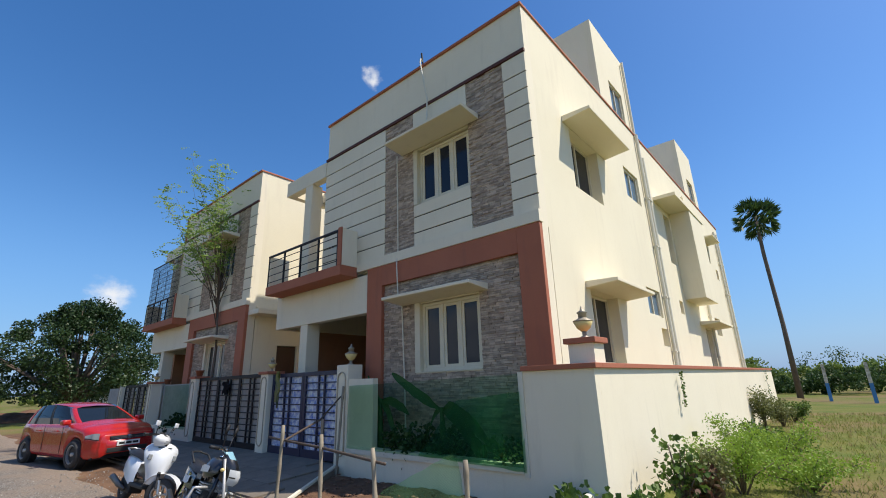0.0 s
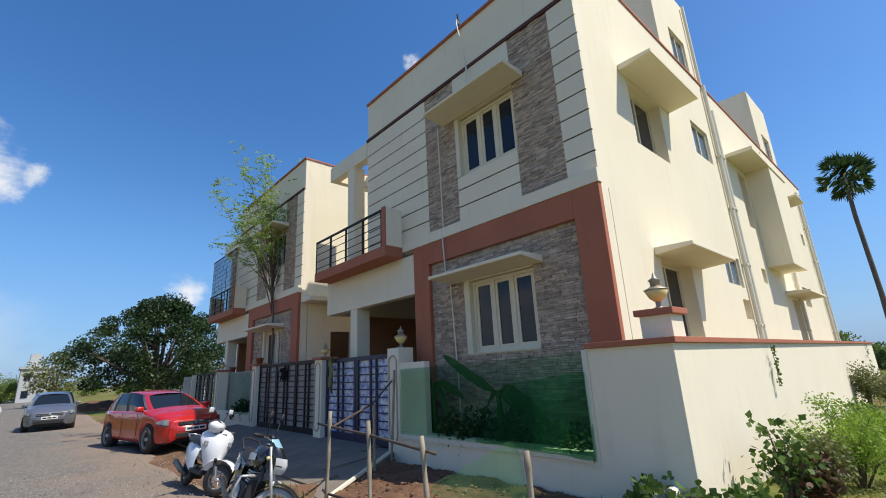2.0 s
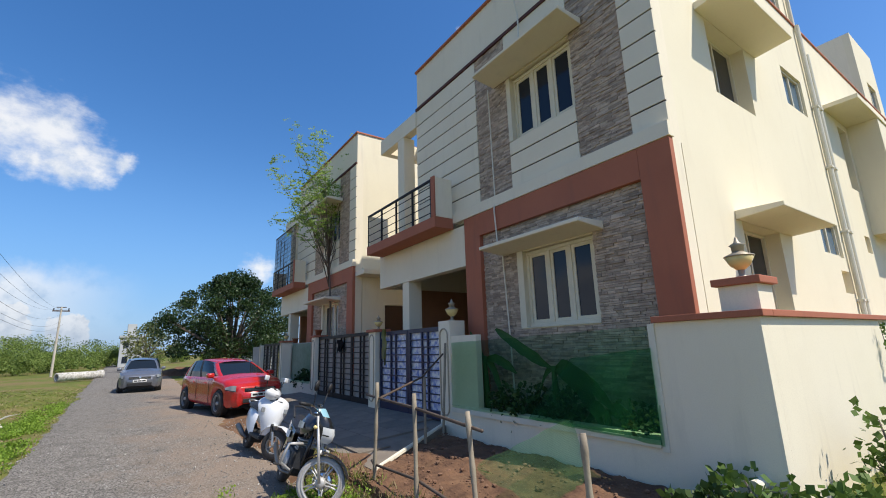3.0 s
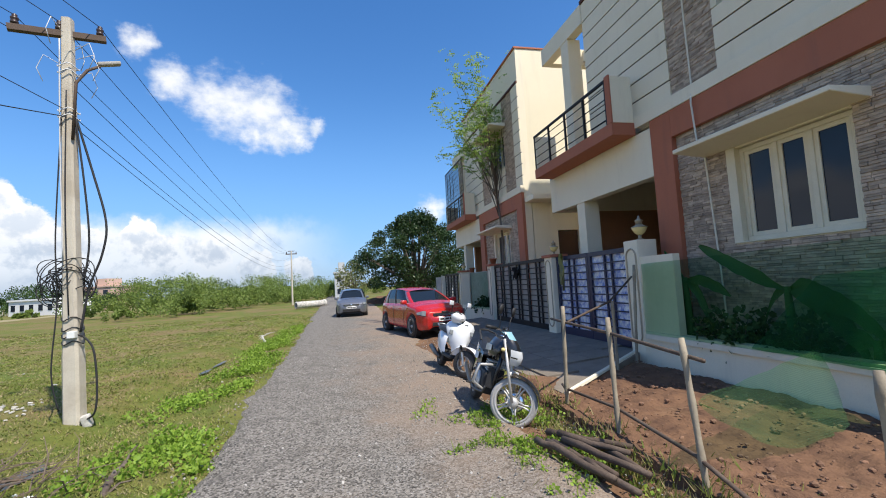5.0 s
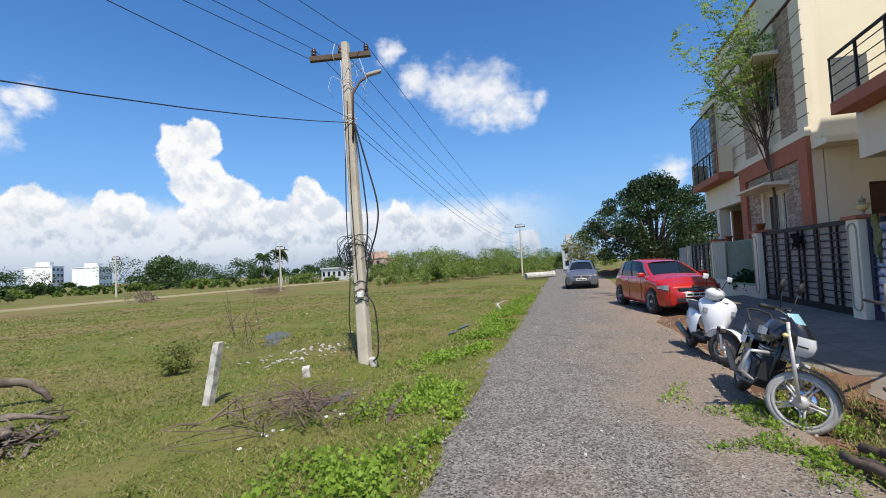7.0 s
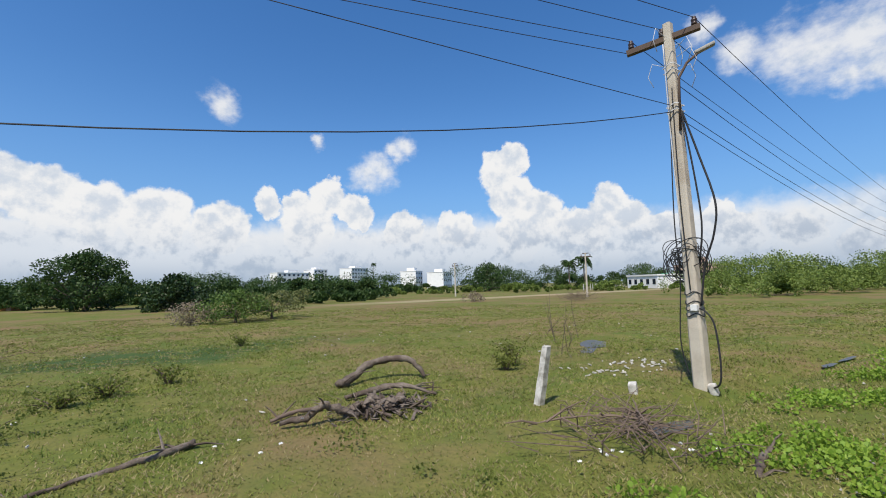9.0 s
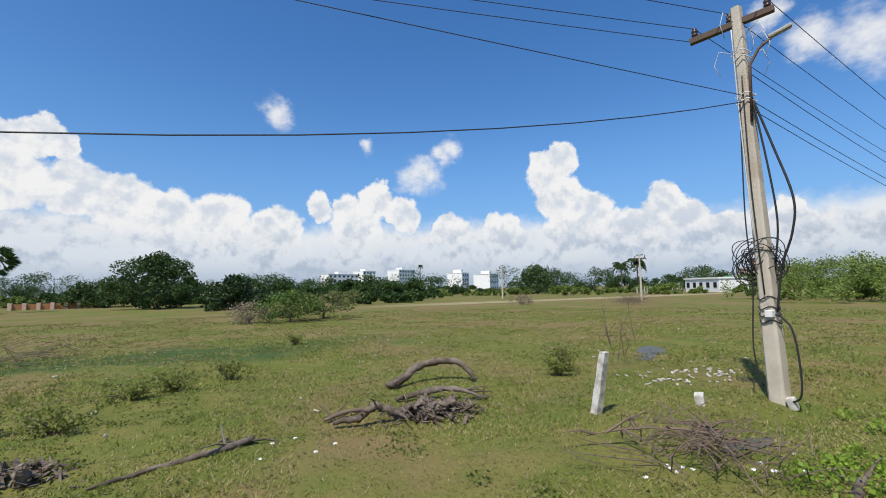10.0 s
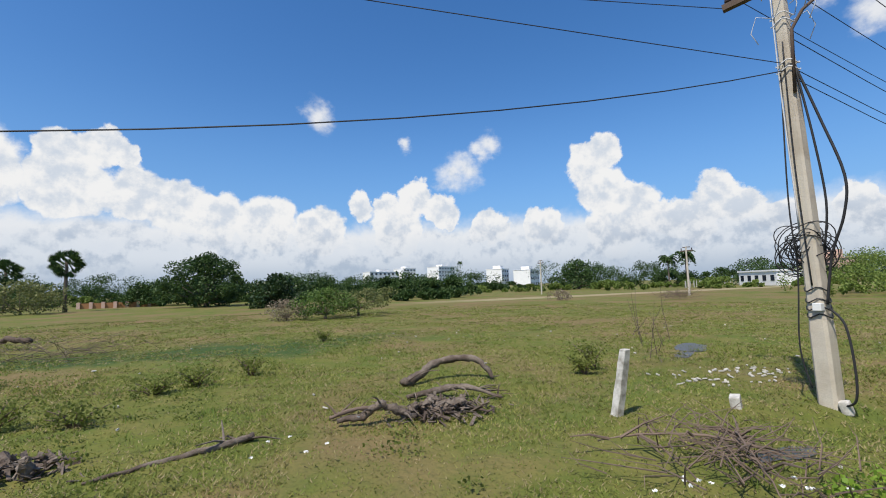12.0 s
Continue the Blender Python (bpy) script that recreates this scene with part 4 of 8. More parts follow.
# green shade net over the low wall, with a loose corner pulled out to a stake
def build_net():
    net = thing("shade_net", "torn green shade net over the low wall", "net")
    rng = random.Random(5)
    for name, corners, nx, ny, wave in (("net_panel", ((-8.2, 5.785, 0.5), (-4.15, 5.775, 0.48), (-4.15, 5.79, 1.80), (-8.2, 5.80, 1.70)), 90, 34, 0.02),
                                        ("net_fold", ((-6.2, 5.74, 0.56), (-4.16, 5.735, 0.50), (-4.16, 5.75, 1.55), (-5.35, 5.75, 1.42)), 50, 24, 0.035),
                                        ("net_flap", ((-4.42, 3.34, 0.60), (-4.72, 5.1, 0.16), (-5.37, 5.73, 0.68), (-4.42, 3.34, 0.64)), 40, 30, 0.06)):
        bm = bmesh.new()
        a, b, c, d = (Vector(p) for p in corners)
        g = []
        for j in range(ny + 1):
            row = []
            for i in range(nx + 1):
                u, v = i / nx, j / ny
                p = a.lerp(b, u).lerp(d.lerp(c, u), v)
                p.y += wave * (noise.noise((u * 5, v * 3, 1.0)) + 0.4 * noise.noise((u * 14, v * 9, 2.0)))
                p.z += (0.5 * wave * noise.noise((u * 6, v * 5, 4.0))) - (0.24 * math.sin(math.pi * u) * (1 - v) if name == "net_flap" else 0)
                row.append(bm.verts.new(p))
            g.append(row)
        for j in range(ny):
            for i in range(nx):
                bm.faces.new((g[j][i], g[j][i + 1], g[j + 1][i + 1], g[j + 1][i]))
        part(name, bm, {"net_flap": NET_SUNLIT, "net_fold": NET, "net_panel": NET_THIN}[name], net, "", True)
    bm = bmesh.new()
    nx, ny = 16, 14
    g = [[bm.verts.new((-18.6 + 2.15 * i / nx, 5.78 + 0.03 * noise.noise((i * 0.4, j * 0.4, 9)), 0.55 + 1.35 * j / ny)) for i in range(nx + 1)] for j in range(ny + 1)]
    for j in range(ny):
        for i in range(nx):
            bm.faces.new((g[j][i], g[j][i + 1], g[j + 1][i + 1], g[j + 1][i]))
    solid("shade_net", bm, NET_THIN, "green shade net beside the dark gate", "net", smooth=True)


build_net()

# bamboo fence round the dug bed
BED = [(-6.47, 3.36, 1.22, (0.02, 0.03)), (-5.40, 3.32, 1.14, (-0.2, 0.1)), (-4.33, 3.27, 1.06, (-0.22, 0.08)), (-3.3, 3.4, 1.03, (-0.03, 0.0)), (-7.75, 4.9, 1.15, (0, 0)), (-8.2, 5.55, 1.7, (0.02, 0.1))]
for k, (x, y, zt, (lx, ly)) in enumerate(BED):
    bm = bmesh.new()
    n = 10
    tube(bm, [(x + lx * i / n, y + ly * i / n, -0.1 + (zt + 0.1) * i / n) for i in range(n + 1)], [0.022 + (0.006 if i in (3, 6, 9) else 0) for i in range(n + 1)], 10)
    solid("bamboo_stake", bm, BAMBOO, "dry bamboo stake in the dug bed", "stake", "bamboo stakes", smooth=True)
for pts in ([(-7.0, 3.5, 1.03), (-6.47, 3.41, 1.03), (-5.6, 3.42, 0.99), (-4.58, 3.37, 0.93), (-4.35, 3.35, 0.92)], [(-6.7, 3.44, 0.26), (-6.52, 3.38, 0.26), (-5.53, 3.39, 0.29), (-4.45, 3.3, 0.24), (-3.8, 3.2, 0.14)],
            [(-6.47, 3.45, 1.03), (-7.75, 4.86, 1.15), (-8.2, 5.6, 1.5)]):
    solid("rail_stick", tubed(pts, [0.016] * len(pts), 7), STICK, "dark stick tied across the bamboo stakes", "stick", "tied sticks", smooth=True)
rng = random.Random(8)
for k, (x, y, deg, ln) in enumerate(((-5.45, 3.02, 40, 0.78), (-5.02, 2.68, 8, 0.85), (-4.95, 2.86, 14, 0.9), (-5.1, 2.76, 10, 0.8), (-4.88, 3.0, 2, 0.62), (-5.2, 2.92, 28, 0.7), (-4.72, 2.78, 5, 0.6), (-5.3, 2.62, 18, 0.5))):
    a = radians(deg)
    pts = [(x + ln * (i / 4 - 0.5) * math.cos(a), y + ln * (i / 4 - 0.5) * math.sin(a) + rng.uniform(-0.02, 0.02), 0.06 + 0.03 * (k % 3) + rng.uniform(0, 0.02)) for i in range(5)]
    solid("log_stick", tubed(pts, [0.034, 0.032, 0.03, 0.027, 0.022], 9), STICK, "cut dark branch on the pile by the bed", "branch", "cut branches", smooth=True)


# ---- plants ----
LEAF_BANANA = leaf_material("banana_leaf", (0.035, 0.11, 0.02), (0.06, 0.15, 0.03), 0.2)
LEAF_DEEP = leaf_material("deep_green_leaf", (0.035, 0.075, 0.018), (0.07, 0.12, 0.028), 0.25)
LEAF_DARK = leaf_material("dark_tree_leaf", (0.018, 0.042, 0.012), (0.045, 0.08, 0.02), 0.15, 0.45)
LEAF_MID = leaf_material("mid_green_leaf", (0.075, 0.14, 0.025), (0.13, 0.20, 0.04), 0.3)
LEAF_FRESH = leaf_material("fresh_green_leaf", (0.19, 0.32, 0.035), (0.30, 0.42, 0.06), 0.4)
LEAF_OLIVE = leaf_material("olive_leaf", (0.14, 0.165, 0.05), (0.22, 0.23, 0.085), 0.3)
LEAF_FIELD = leaf_material("field_weed_leaf", (0.15, 0.19, 0.035), (0.25, 0.27, 0.07), 0.45)
LEAF_DRY = leaf_material("dry_leaf", (0.22, 0.17, 0.11), (0.30, 0.25, 0.18), 0.2)
LEAF_RED = leaf_material("reddish_leaf", (0.16, 0.06, 0.04), (0.07, 0.10, 0.03), 0.25)
BLADE = leaf_material("grass_blade", (0.155, 0.215, 0.036), (0.30, 0.29, 0.08), 0.3, 0.7)
BLADE_TUFT = leaf_material("tuft_blade", (0.12, 0.20, 0.028), (0.24, 0.29, 0.06), 0.35, 0.6)
BLADE_DRY = leaf_material("dry_grass_blade", (0.30, 0.25, 0.12), (0.40, 0.33, 0.18), 0.25, 0.8)
PETAL = material("white_petal", (0.8, 0.8, 0.78), 0.7, scale=9, amount=0.1)


class Leaves:
    """Collects leaf faces for one mesh."""

    def __init__(self, seed):
        self.v, self.f, self.r = [], [], random.Random(seed)

    def leaf(self, p, size, way=None, ratio=0.45):
        r = self.r
        way = way or Vector((r.gauss(0, 1), r.gauss(0, 1), r.gauss(0, 0.7)))
        way = Vector(way).normalized()
        side = way.cross(Vector((r.gauss(0, 1), r.gauss(0, 1), r.gauss(0, 1))))
        if side.length < 1e-3:
            side = way.orthogonal()
        side = side.normalized() * size * ratio
        p, n = Vector(p), len(self.v)
        self.v += [p, p + way * size * 0.5 + side, p + way * size, p + way * size * 0.5 - side]
        self.f.append((n, n + 1, n + 2, n + 3))

    def blade(self, p, h, lean, w):
        r, p, n = self.r, Vector(p), len(self.v)
        a = r.uniform(0, 6.283)
        c = Vector((math.cos(a), math.sin(a), 0)) * w
        b = r.uniform(0, 6.283)
        tip = p + Vector((math.cos(b) * lean * h, math.sin(b) * lean * h, h))
        self.v += [p - c, p + c, tip]
        self.f.append((n, n + 1, n + 2))

    def clump(self, c, radius, count, size, squash=0.8, hollow=0.35):
        r = self.r
        for _ in range(count):
            d = Vector((r.gauss(0, 1), r.gauss(0, 1), r.gauss(0, 1))).normalized()
            k = radius * (hollow + (1 - hollow) * r.random() ** 0.5)
            out = Vector((d.x * k, d.y * k, d.z * k * squash))
            self.leaf(Vector(c) + out, size * r.uniform(0.6, 1.3), d * 0.7 + Vector((r.gauss(0, 0.6), r.gauss(0, 0.6), r.gauss(0, 0.6))))

    def make(self, name, mat, parent=None):
        return raw(name, [tuple(p) for p in self.v], self.f, mat, parent)


def tree(name, label, x, y, height, spread, trunk_r, leaf_mat, seed, count=5000, leaf=0.22, z=-0.15, trunk=0.35, clumps=34, bark=None, squash=0.75, flat=False, group="", lump=(0.2, 0.36)):
    """A tapered trunk with limbs and a crown of leaf clumps with gaps."""
    rng = random.Random(seed)
    t = thing(name, label, "tree", group, at=(x, y, z))
    fork = height * trunk
    bm = bmesh.new()
    tube(bm, [(0, 0, -0.1), (0.04 * height * rng.uniform(-1, 1), 0.03 * height, fork * 0.5), (0.05 * height * rng.uniform(-1, 1), 0.02 * height, fork)], [trunk_r * 1.25, trunk_r, trunk_r * 0.8], 9)
    lv = Leaves(seed)
    for k in range(clumps):
        a = 6.283 * (k * 0.618 + 0.1 * rng.random())
        up = (k + 0.5) / clumps
        rad = spread * math.sqrt(rng.uniform(0.05, 1.0)) * (math.sin(math.pi * min(0.98, 0.22 + 0.75 * up)) if not flat else 1.0)
        c = Vector((rad * math.cos(a), rad * math.sin(a), fork + (height - fork) * (up * 0.9 + rng.uniform(-0.06, 0.06))))
        mid = Vector((c.x * 0.45, c.y * 0.45, fork + (c.z - fork) * 0.4))
        if k % 2 == 0:
            tube(bm, [(0, 0, fork * 0.85), mid, c], [trunk_r * 0.5, trunk_r * 0.28, trunk_r * 0.06], 6)
        lv.clump(c, spread * rng.uniform(*lump), int(count / clumps), leaf, squash, 0.15)
    part("trunk", bm, bark or BARK, t, "", True)
    tagged(lv.make("crown", leaf_mat, t), "", "", "", "stuff")
    return t


def shrub(name, label, x, y, height, spread, leaf_mat, seed, count=700, leaf=0.1, z=-0.15, stems=7, category="bush", group="", stem_mat=None):
    rng = random.Random(seed)
    t = thing(name, label, category, group, at=(x, y, z))
    bm, lv = bmesh.new(), Leaves(seed)
    for k in range(stems):
        a = rng.uniform(0, 6.283)
        rad = spread * rng.uniform(0.3, 1.0)
        tip = Vector((rad * math.cos(a), rad * math.sin(a), height * rng.uniform(0.55, 1.0)))
        mid = Vector((tip.x * 0.4, tip.y * 0.4, tip.z * 0.6))
        tube(bm, [(0, 0, -0.05), mid, tip], [0.012 + 0.008 * height, 0.01 + 0.004 * height, 0.004], 5)
        for f in (0.5, 0.75, 1.0):
            p = mid.lerp(tip, f * 2 - 1) if f > 0.5 else mid
            lv.clump(p, max(spread, height) * rng.uniform(0.18, 0.3), count // (stems * 3), leaf, 0.8, 0.1)
    tagged(part("stem", bm, stem_mat or BARK, t, "", True), "", "", "", "stuff")
    tagged(lv.make("foliage", leaf_mat, t), "", "", "", "stuff")
    return t


def banana(x, y, top, blades, seed):
    """A short stem with long arching blades; each blade: its bow in x, rise, droop and width."""
    rng = random.Random(seed)
    t = thing("banana_plant", "broad-leaved banana plant behind the green net", "plant", "banana plants", at=(x, y, 0))
    part("stem", tubed([(0.03, 0, -0.05), (0.01, 0.01, top * 0.5), (0, 0, top)], [0.075, 0.06, 0.035], 10), LEAF_BANANA, t, "", True)
    for ln, rise, droop, w in blades:
        bm, prev, n = bmesh.new(), None, 16
        back = rng.uniform(-0.05, 0.05)
        for i in range(n + 1):
            u = i / n
            p = Vector((ln * u, back * u, top - 0.05 + rise * u - droop * u * u))
            half = w * min(1.0, 0.12 + 3.2 * u) * math.sqrt(max(0.03, 1 - max(0.0, (u - 0.55) / 0.45) ** 2))
            tear = 0.75 + 0.25 * rng.random()
            up = Vector((0, 0.35, 0.94))
            row = [bm.verts.new(p - up * half * tear), bm.verts.new(p + Vector((0, 0.03, 0))), bm.verts.new(p + up * half * (0.8 + 0.2 * rng.random()))]
            if prev:
                bm.faces.new((prev[0], prev[1], row[1], row[0]))
                bm.faces.new((prev[1], prev[2], row[2], row[1]))
            prev = row
        part("leaf", bm, LEAF_BANANA, t, "", True)
    return t


banana(-5.93, 6.06, 1.3, ((-1.25, 0.55, -0.12, 0.10), (0.75, 0.15, 0.85, 0.17), (0.55, 0.25, 0.5, 0.14), (-0.45, 0.15, 0.9, 0.11), (0.95, 0.1, 0.6, 0.12)), 3)
banana(-7.56, 6.08, 1.45, ((-0.42, 0.5, 0.0, 0.05), (0.78, 0.12, 0.35, 0.09), (-0.45, 0.05, 0.5, 0.09), (0.45, -0.05, 0.75, 0.10), (-0.25, 0.0, 0.75, 0.09)), 5)
banana(-5.1, 6.1, 0.75, ((0.55, 0.2, 0.45, 0.08), (-0.5, 0.15, 0.5, 0.09), (0.3, 0.35, 0.4, 0.07), (-0.3, 0.3, 0.2, 0.06)), 9)
shrub("garden_shrub", "dark leafy shrub behind the green net", -4.6, 6.1, 0.75, 0.35, LEAF_DEEP, 21, 1200, 0.075, 0.0)
for gx in (-18.1, -17.3):
    shrub("garden_shrub", "dark leafy shrub behind the green net", gx, 6.02, 0.85, 0.15, LEAF_DARK, int(-gx * 10), 1200, 0.08, 0.0)
shrub("garden_shrub", "dark leafy shrub behind the green net", -5.9, 6.12, 0.9, 0.35, LEAF_DEEP, 23, 1200, 0.08, 0.0)
shrub("garden_shrub", "dark leafy shrub behind the green net", -6.75, 6.12, 0.9, 0.4, LEAF_DEEP, 22, 1200, 0.08, 0.0)

LEAF_LACE = leaf_material("feathery_leaf", (0.24, 0.36, 0.07), (0.36, 0.48, 0.13), 0.55)


# tall sapling by the dark gate
def sapling(x, y):
    rng = random.Random(14)
    t = thing("young_tree", "slender feathery young tree rising behind the gate pier", "tree", at=(x, y, 0))
    bm, lv = bmesh.new(), Leaves(14)
    tube(bm, [(0, 0, 0), (0.05, 0, 1.5), (0.1, 0.02, 3.0), (-0.1, 0, 4.6), (-0.15, 0, 5.6)], [0.06, 0.05, 0.04, 0.032, 0.026], 8)
    for k in range(34):
        a, s = rng.uniform(0, 6.283), rng.uniform(0.25, 1.0)
        z0 = 3.6 + 2.0 * rng.random()
        tip = Vector((2.1 * s * math.cos(a) - 0.5, 2.0 * s * math.sin(a) - 0.5, 5.6 + 4.9 * rng.random() ** 0.8 * (1.1 - 0.45 * s)))
        base = Vector((-0.1, 0, z0))
        mid = base.lerp(tip, 0.5) + Vector((0, 0, 0.25))
        tube(bm, [base, mid, tip], [0.014, 0.009, 0.003], 5)
        for _ in range(25):
            f = rng.uniform(0.45, 1.1)
            p = mid.lerp(tip, f * 2 - 1) if f > 0.5 else mid
            p = p + Vector((rng.gauss(0, 0.1), rng.gauss(0, 0.1), rng.gauss(0, 0.1)))
            d = Vector((rng.gauss(0, 1), rng.gauss(0, 1), rng.gauss(-0.1, 0.4))).normalized()
            for q in range(7):
                lv.leaf(p + d * 0.04 * q, 0.095, d.cross(Vector((0, 0, 1))) * (1 if q % 2 else -1) + d * 0.5, 0.3)
    part("trunk", bm, BARK, t, "", True)
    tagged(lv.make("crown", LEAF_LACE, t), "", "", "", "stuff")


sapling(-16.2, 6.3)
# weeds and shrubs along the side wall
for k, (x, y, h, s, m, lf) in enumerate(((-2.5, 6.9, 0.9, 0.25, LEAF_MID, 0.085), (-2.3, 7.1, 0.6, 0.25, LEAF_RED, 0.085), (-2.35, 7.7, 0.75, 0.45, LEAF_OLIVE, 0.045), (-2.1, 8.6, 0.8, 0.6, LEAF_FRESH, 0.036), (-2.2, 9.9, 1.0, 0.75, LEAF_FRESH, 0.036), (-1.75, 10.9, 0.85, 0.9, LEAF_FRESH, 0.036), (-1.3, 9.3, 0.55, 0.8, LEAF_FRESH, 0.036), (-1.9, 12.4, 0.65, 0.8, LEAF_MID, 0.05),
                                          (-2.4, 19.5, 0.85, 0.5, LEAF_OLIVE, 0.06), (-2.2, 21.5, 0.7, 0.5, LEAF_MID, 0.06), (-2.75, 18.2, 1.2, 0.25, LEAF_OLIVE, 0.06), (-3.1, 5.35, 0.5, 0.45, LEAF_MID, 0.09), (-3.6, 5.3, 0.35, 0.35, LEAF_DEEP, 0.09), (-2.6, 5.9, 0.45, 0.4, LEAF_MID, 0.09))):
    shrub("wild_shrub", "wild green shrub growing against the compound wall" if m != LEAF_RED else "reddish leafy weed by the compound wall corner", x, y, h, s, m, 40 + k, int((32 if lf > 0.08 else 115) / lf), lf, -0.08, 9, "bush", "shrubs by the wall")
tagged(part("waste_pipe", tubed([(-3.25, 5.6, 0.3), (-3.25, 5.85, 0.31)], 0.055, 12), PIPE_PVC), "short grey waste pipe through the wall foot", "pipe")


def wall_creeper(y, top, low, width, seed):
    """A small creeper hanging down the sunny side of the compound wall."""
    lv = Leaves(seed)
    t = thing("creeper", "thin green creeper hanging down the compound wall", "creeper", at=(-2.97, y, top))
    part("vine", tubed([(0, 0, 0), (0.02, -0.03, (low - top) * 0.5), (0.015, -0.08, low - top)], 0.005, 5), BARK, t, "", True)
    for _ in range(70):
        f = lv.r.random()
        lv.leaf((0.02 + 0.02 * lv.r.random(), -0.08 * f + lv.r.gauss(0, width), (low - top) * f), 0.05, (0.3, lv.r.gauss(0, 1), -0.6))
    tagged(lv.make("foliage", LEAF_MID, t), "", "", "", "stuff")


wall_creeper(9.75, 1.80, 1.16, 0.06, 61)
wall_creeper(23.3, 1.80, 0.70, 0.25, 62)


# ---- vehicles ----
RED_CAR = material("red_car_paint", (0.46, 0.014, 0.012), 0.28, 0.0, scale=1.5, amount=0.15, fine=200, bump=0.0, coat=0.8)
GREY_CAR = material("grey_car_paint", (0.15, 0.16, 0.185), 0.3, 0.35, scale=1.5, amount=0.15, fine=200, bump=0.0, coat=0.8)
WHITE_PAINT = material("white_scooter_paint", (0.72, 0.74, 0.76), 0.35, 0.0, scale=3, amount=0.15, bump=0.0, coat=0.6)
BLACK_PAINT = material("black_gloss_paint", (0.012, 0.012, 0.014), 0.3, 0.0, scale=3, amount=0.2, bump=0.0, coat=0.5)
RUBBER = material("dusty_tyre_rubber", (0.035, 0.034, 0.033), 0.9, alt=(0.10, 0.09, 0.08), scale=5, amount=0.6, bump=0.4)
RUBBER_PALE = material("dust_coated_rubber", (0.44, 0.42, 0.39), 0.9, alt=(0.25, 0.24, 0.22), scale=6, amount=0.7, bump=0.4)
ALLOY = material("alloy", (0.50, 0.51, 0.53), 0.35, 0.85, scale=6, amount=0.3)
CHROME = material("chrome", (0.75, 0.76, 0.78), 0.12, 1.0, scale=6, amount=0.1, bump=0.0)
SMOKED = material("smoked_steel", (0.10, 0.095, 0.09), 0.4, 0.7, scale=6, amount=0.5)
PLASTIC = material("black_plastic", (0.018, 0.018, 0.019), 0.65, scale=8, amount=0.4)
SEAT_VINYL = material("black_vinyl", (0.02, 0.02, 0.024), 0.55, scale=12, amount=0.4, bump=0.3)
PLATE = material("white_plate", (0.75, 0.75, 0.72), 0.5, scale=9, amount=0.1)
INK = material("black_ink", (0.015, 0.015, 0.015), 0.6, scale=9)
LAMP_GLASS = glass_material("headlamp_lens", (0.25, 0.265, 0.27), 0.1)
CAR_GLASS = glass_material("tinted_car_glass", (0.012, 0.016, 0.02), 0.03)
MOTO_LENS = glass_material("silvery_headlamp_lens", (0.62, 0.64, 0.64), 0.16)
DUSTY_ALLOY = material("dusty_alloy", (0.56, 0.55, 0.53), 0.5, 0.35, alt=(0.40, 0.38, 0.35), scale=7, amount=0.6)
SILVER_PAINT = material("silver_paint", (0.46, 0.47, 0.49), 0.3, 0.5, scale=4, amount=0.3, bump=0.0, coat=0.5)
VISOR = glass_material("pale_blue_visor", (0.24, 0.44, 0.52), 0.22)


def loft(sections, close=False):
    """A skin through rings of the same number of points."""
    bm = bmesh.new()
    rings = [[bm.verts.new(p) for p in s] for s in sections]
    for a, b in zip(rings, rings[1:]):
        for k in range(len(a) - (0 if close else 1)):
            n = (k + 1) % len(a)
            bm.faces.new((a[k], a[n], b[n], b[k]))
    if close:
        bm.faces.new(rings[0][::-1])
        bm.faces.new(rings[-1])
    bmesh.ops.recalc_face_normals(bm, faces=bm.faces)
    return bm


def wheel(parent, name, c, r, w, axis, mat_tyre, spokes=5, rim=0.66, group=""):
    """A wheel with tyre, rim, spokes and hub; axis 'y' for cars and bikes that point along x."""
    t = part(name, lathed([(r * rim, -w / 2), (r * 0.93, -w / 2), (r, -w * 0.3), (r, w * 0.3), (r * 0.93, w / 2), (r * rim, w / 2), (r * rim, -w / 2)], c, 32, axis), mat_tyre, parent, "", True)
    bm = bmesh.new()
    ri, ro, h = r * rim * 0.88, r * rim * 1.01, w * 0.42
    for a, b in ((ri, ro),):
        lathe(bm, [(a, -h), (b, -h), (b, h), (a, h), (a, -h)], c, 32, axis)
    part("rim", bm, DUSTY_ALLOY, t, "alloy rim", True)
    sp = bmesh.new()
    for k in range(spokes):
        a = 2 * math.pi * k / spokes + 0.3
        d = Vector((math.sin(a), 0, math.cos(a)))
        tube(sp, [Vector(c) + d * r * 0.1, Vector(c) + d * ri * 1.02], [r * 0.09, r * 0.065], 6)
    lathe(sp, [(0.01, -h * 0.9), (r * 0.14, -h * 0.9), (r * 0.14, h * 0.9), (0.01, h * 0.9)], c, 16, axis)
    part("spokes", sp, DUSTY_ALLOY, t, "", True)
    return t


def smooth_curve(knots, x):
    """A smooth curve through (x, value) knots."""
    for (x0, a), (x1, b) in zip(knots, knots[1:]):
        if x0 <= x <= x1:
            t = (x - x0) / (x1 - x0)
            return a + (b - a) * t * t * (3 - 2 * t)
    return knots[0][1] if x < knots[0][0] else knots[-1][1]


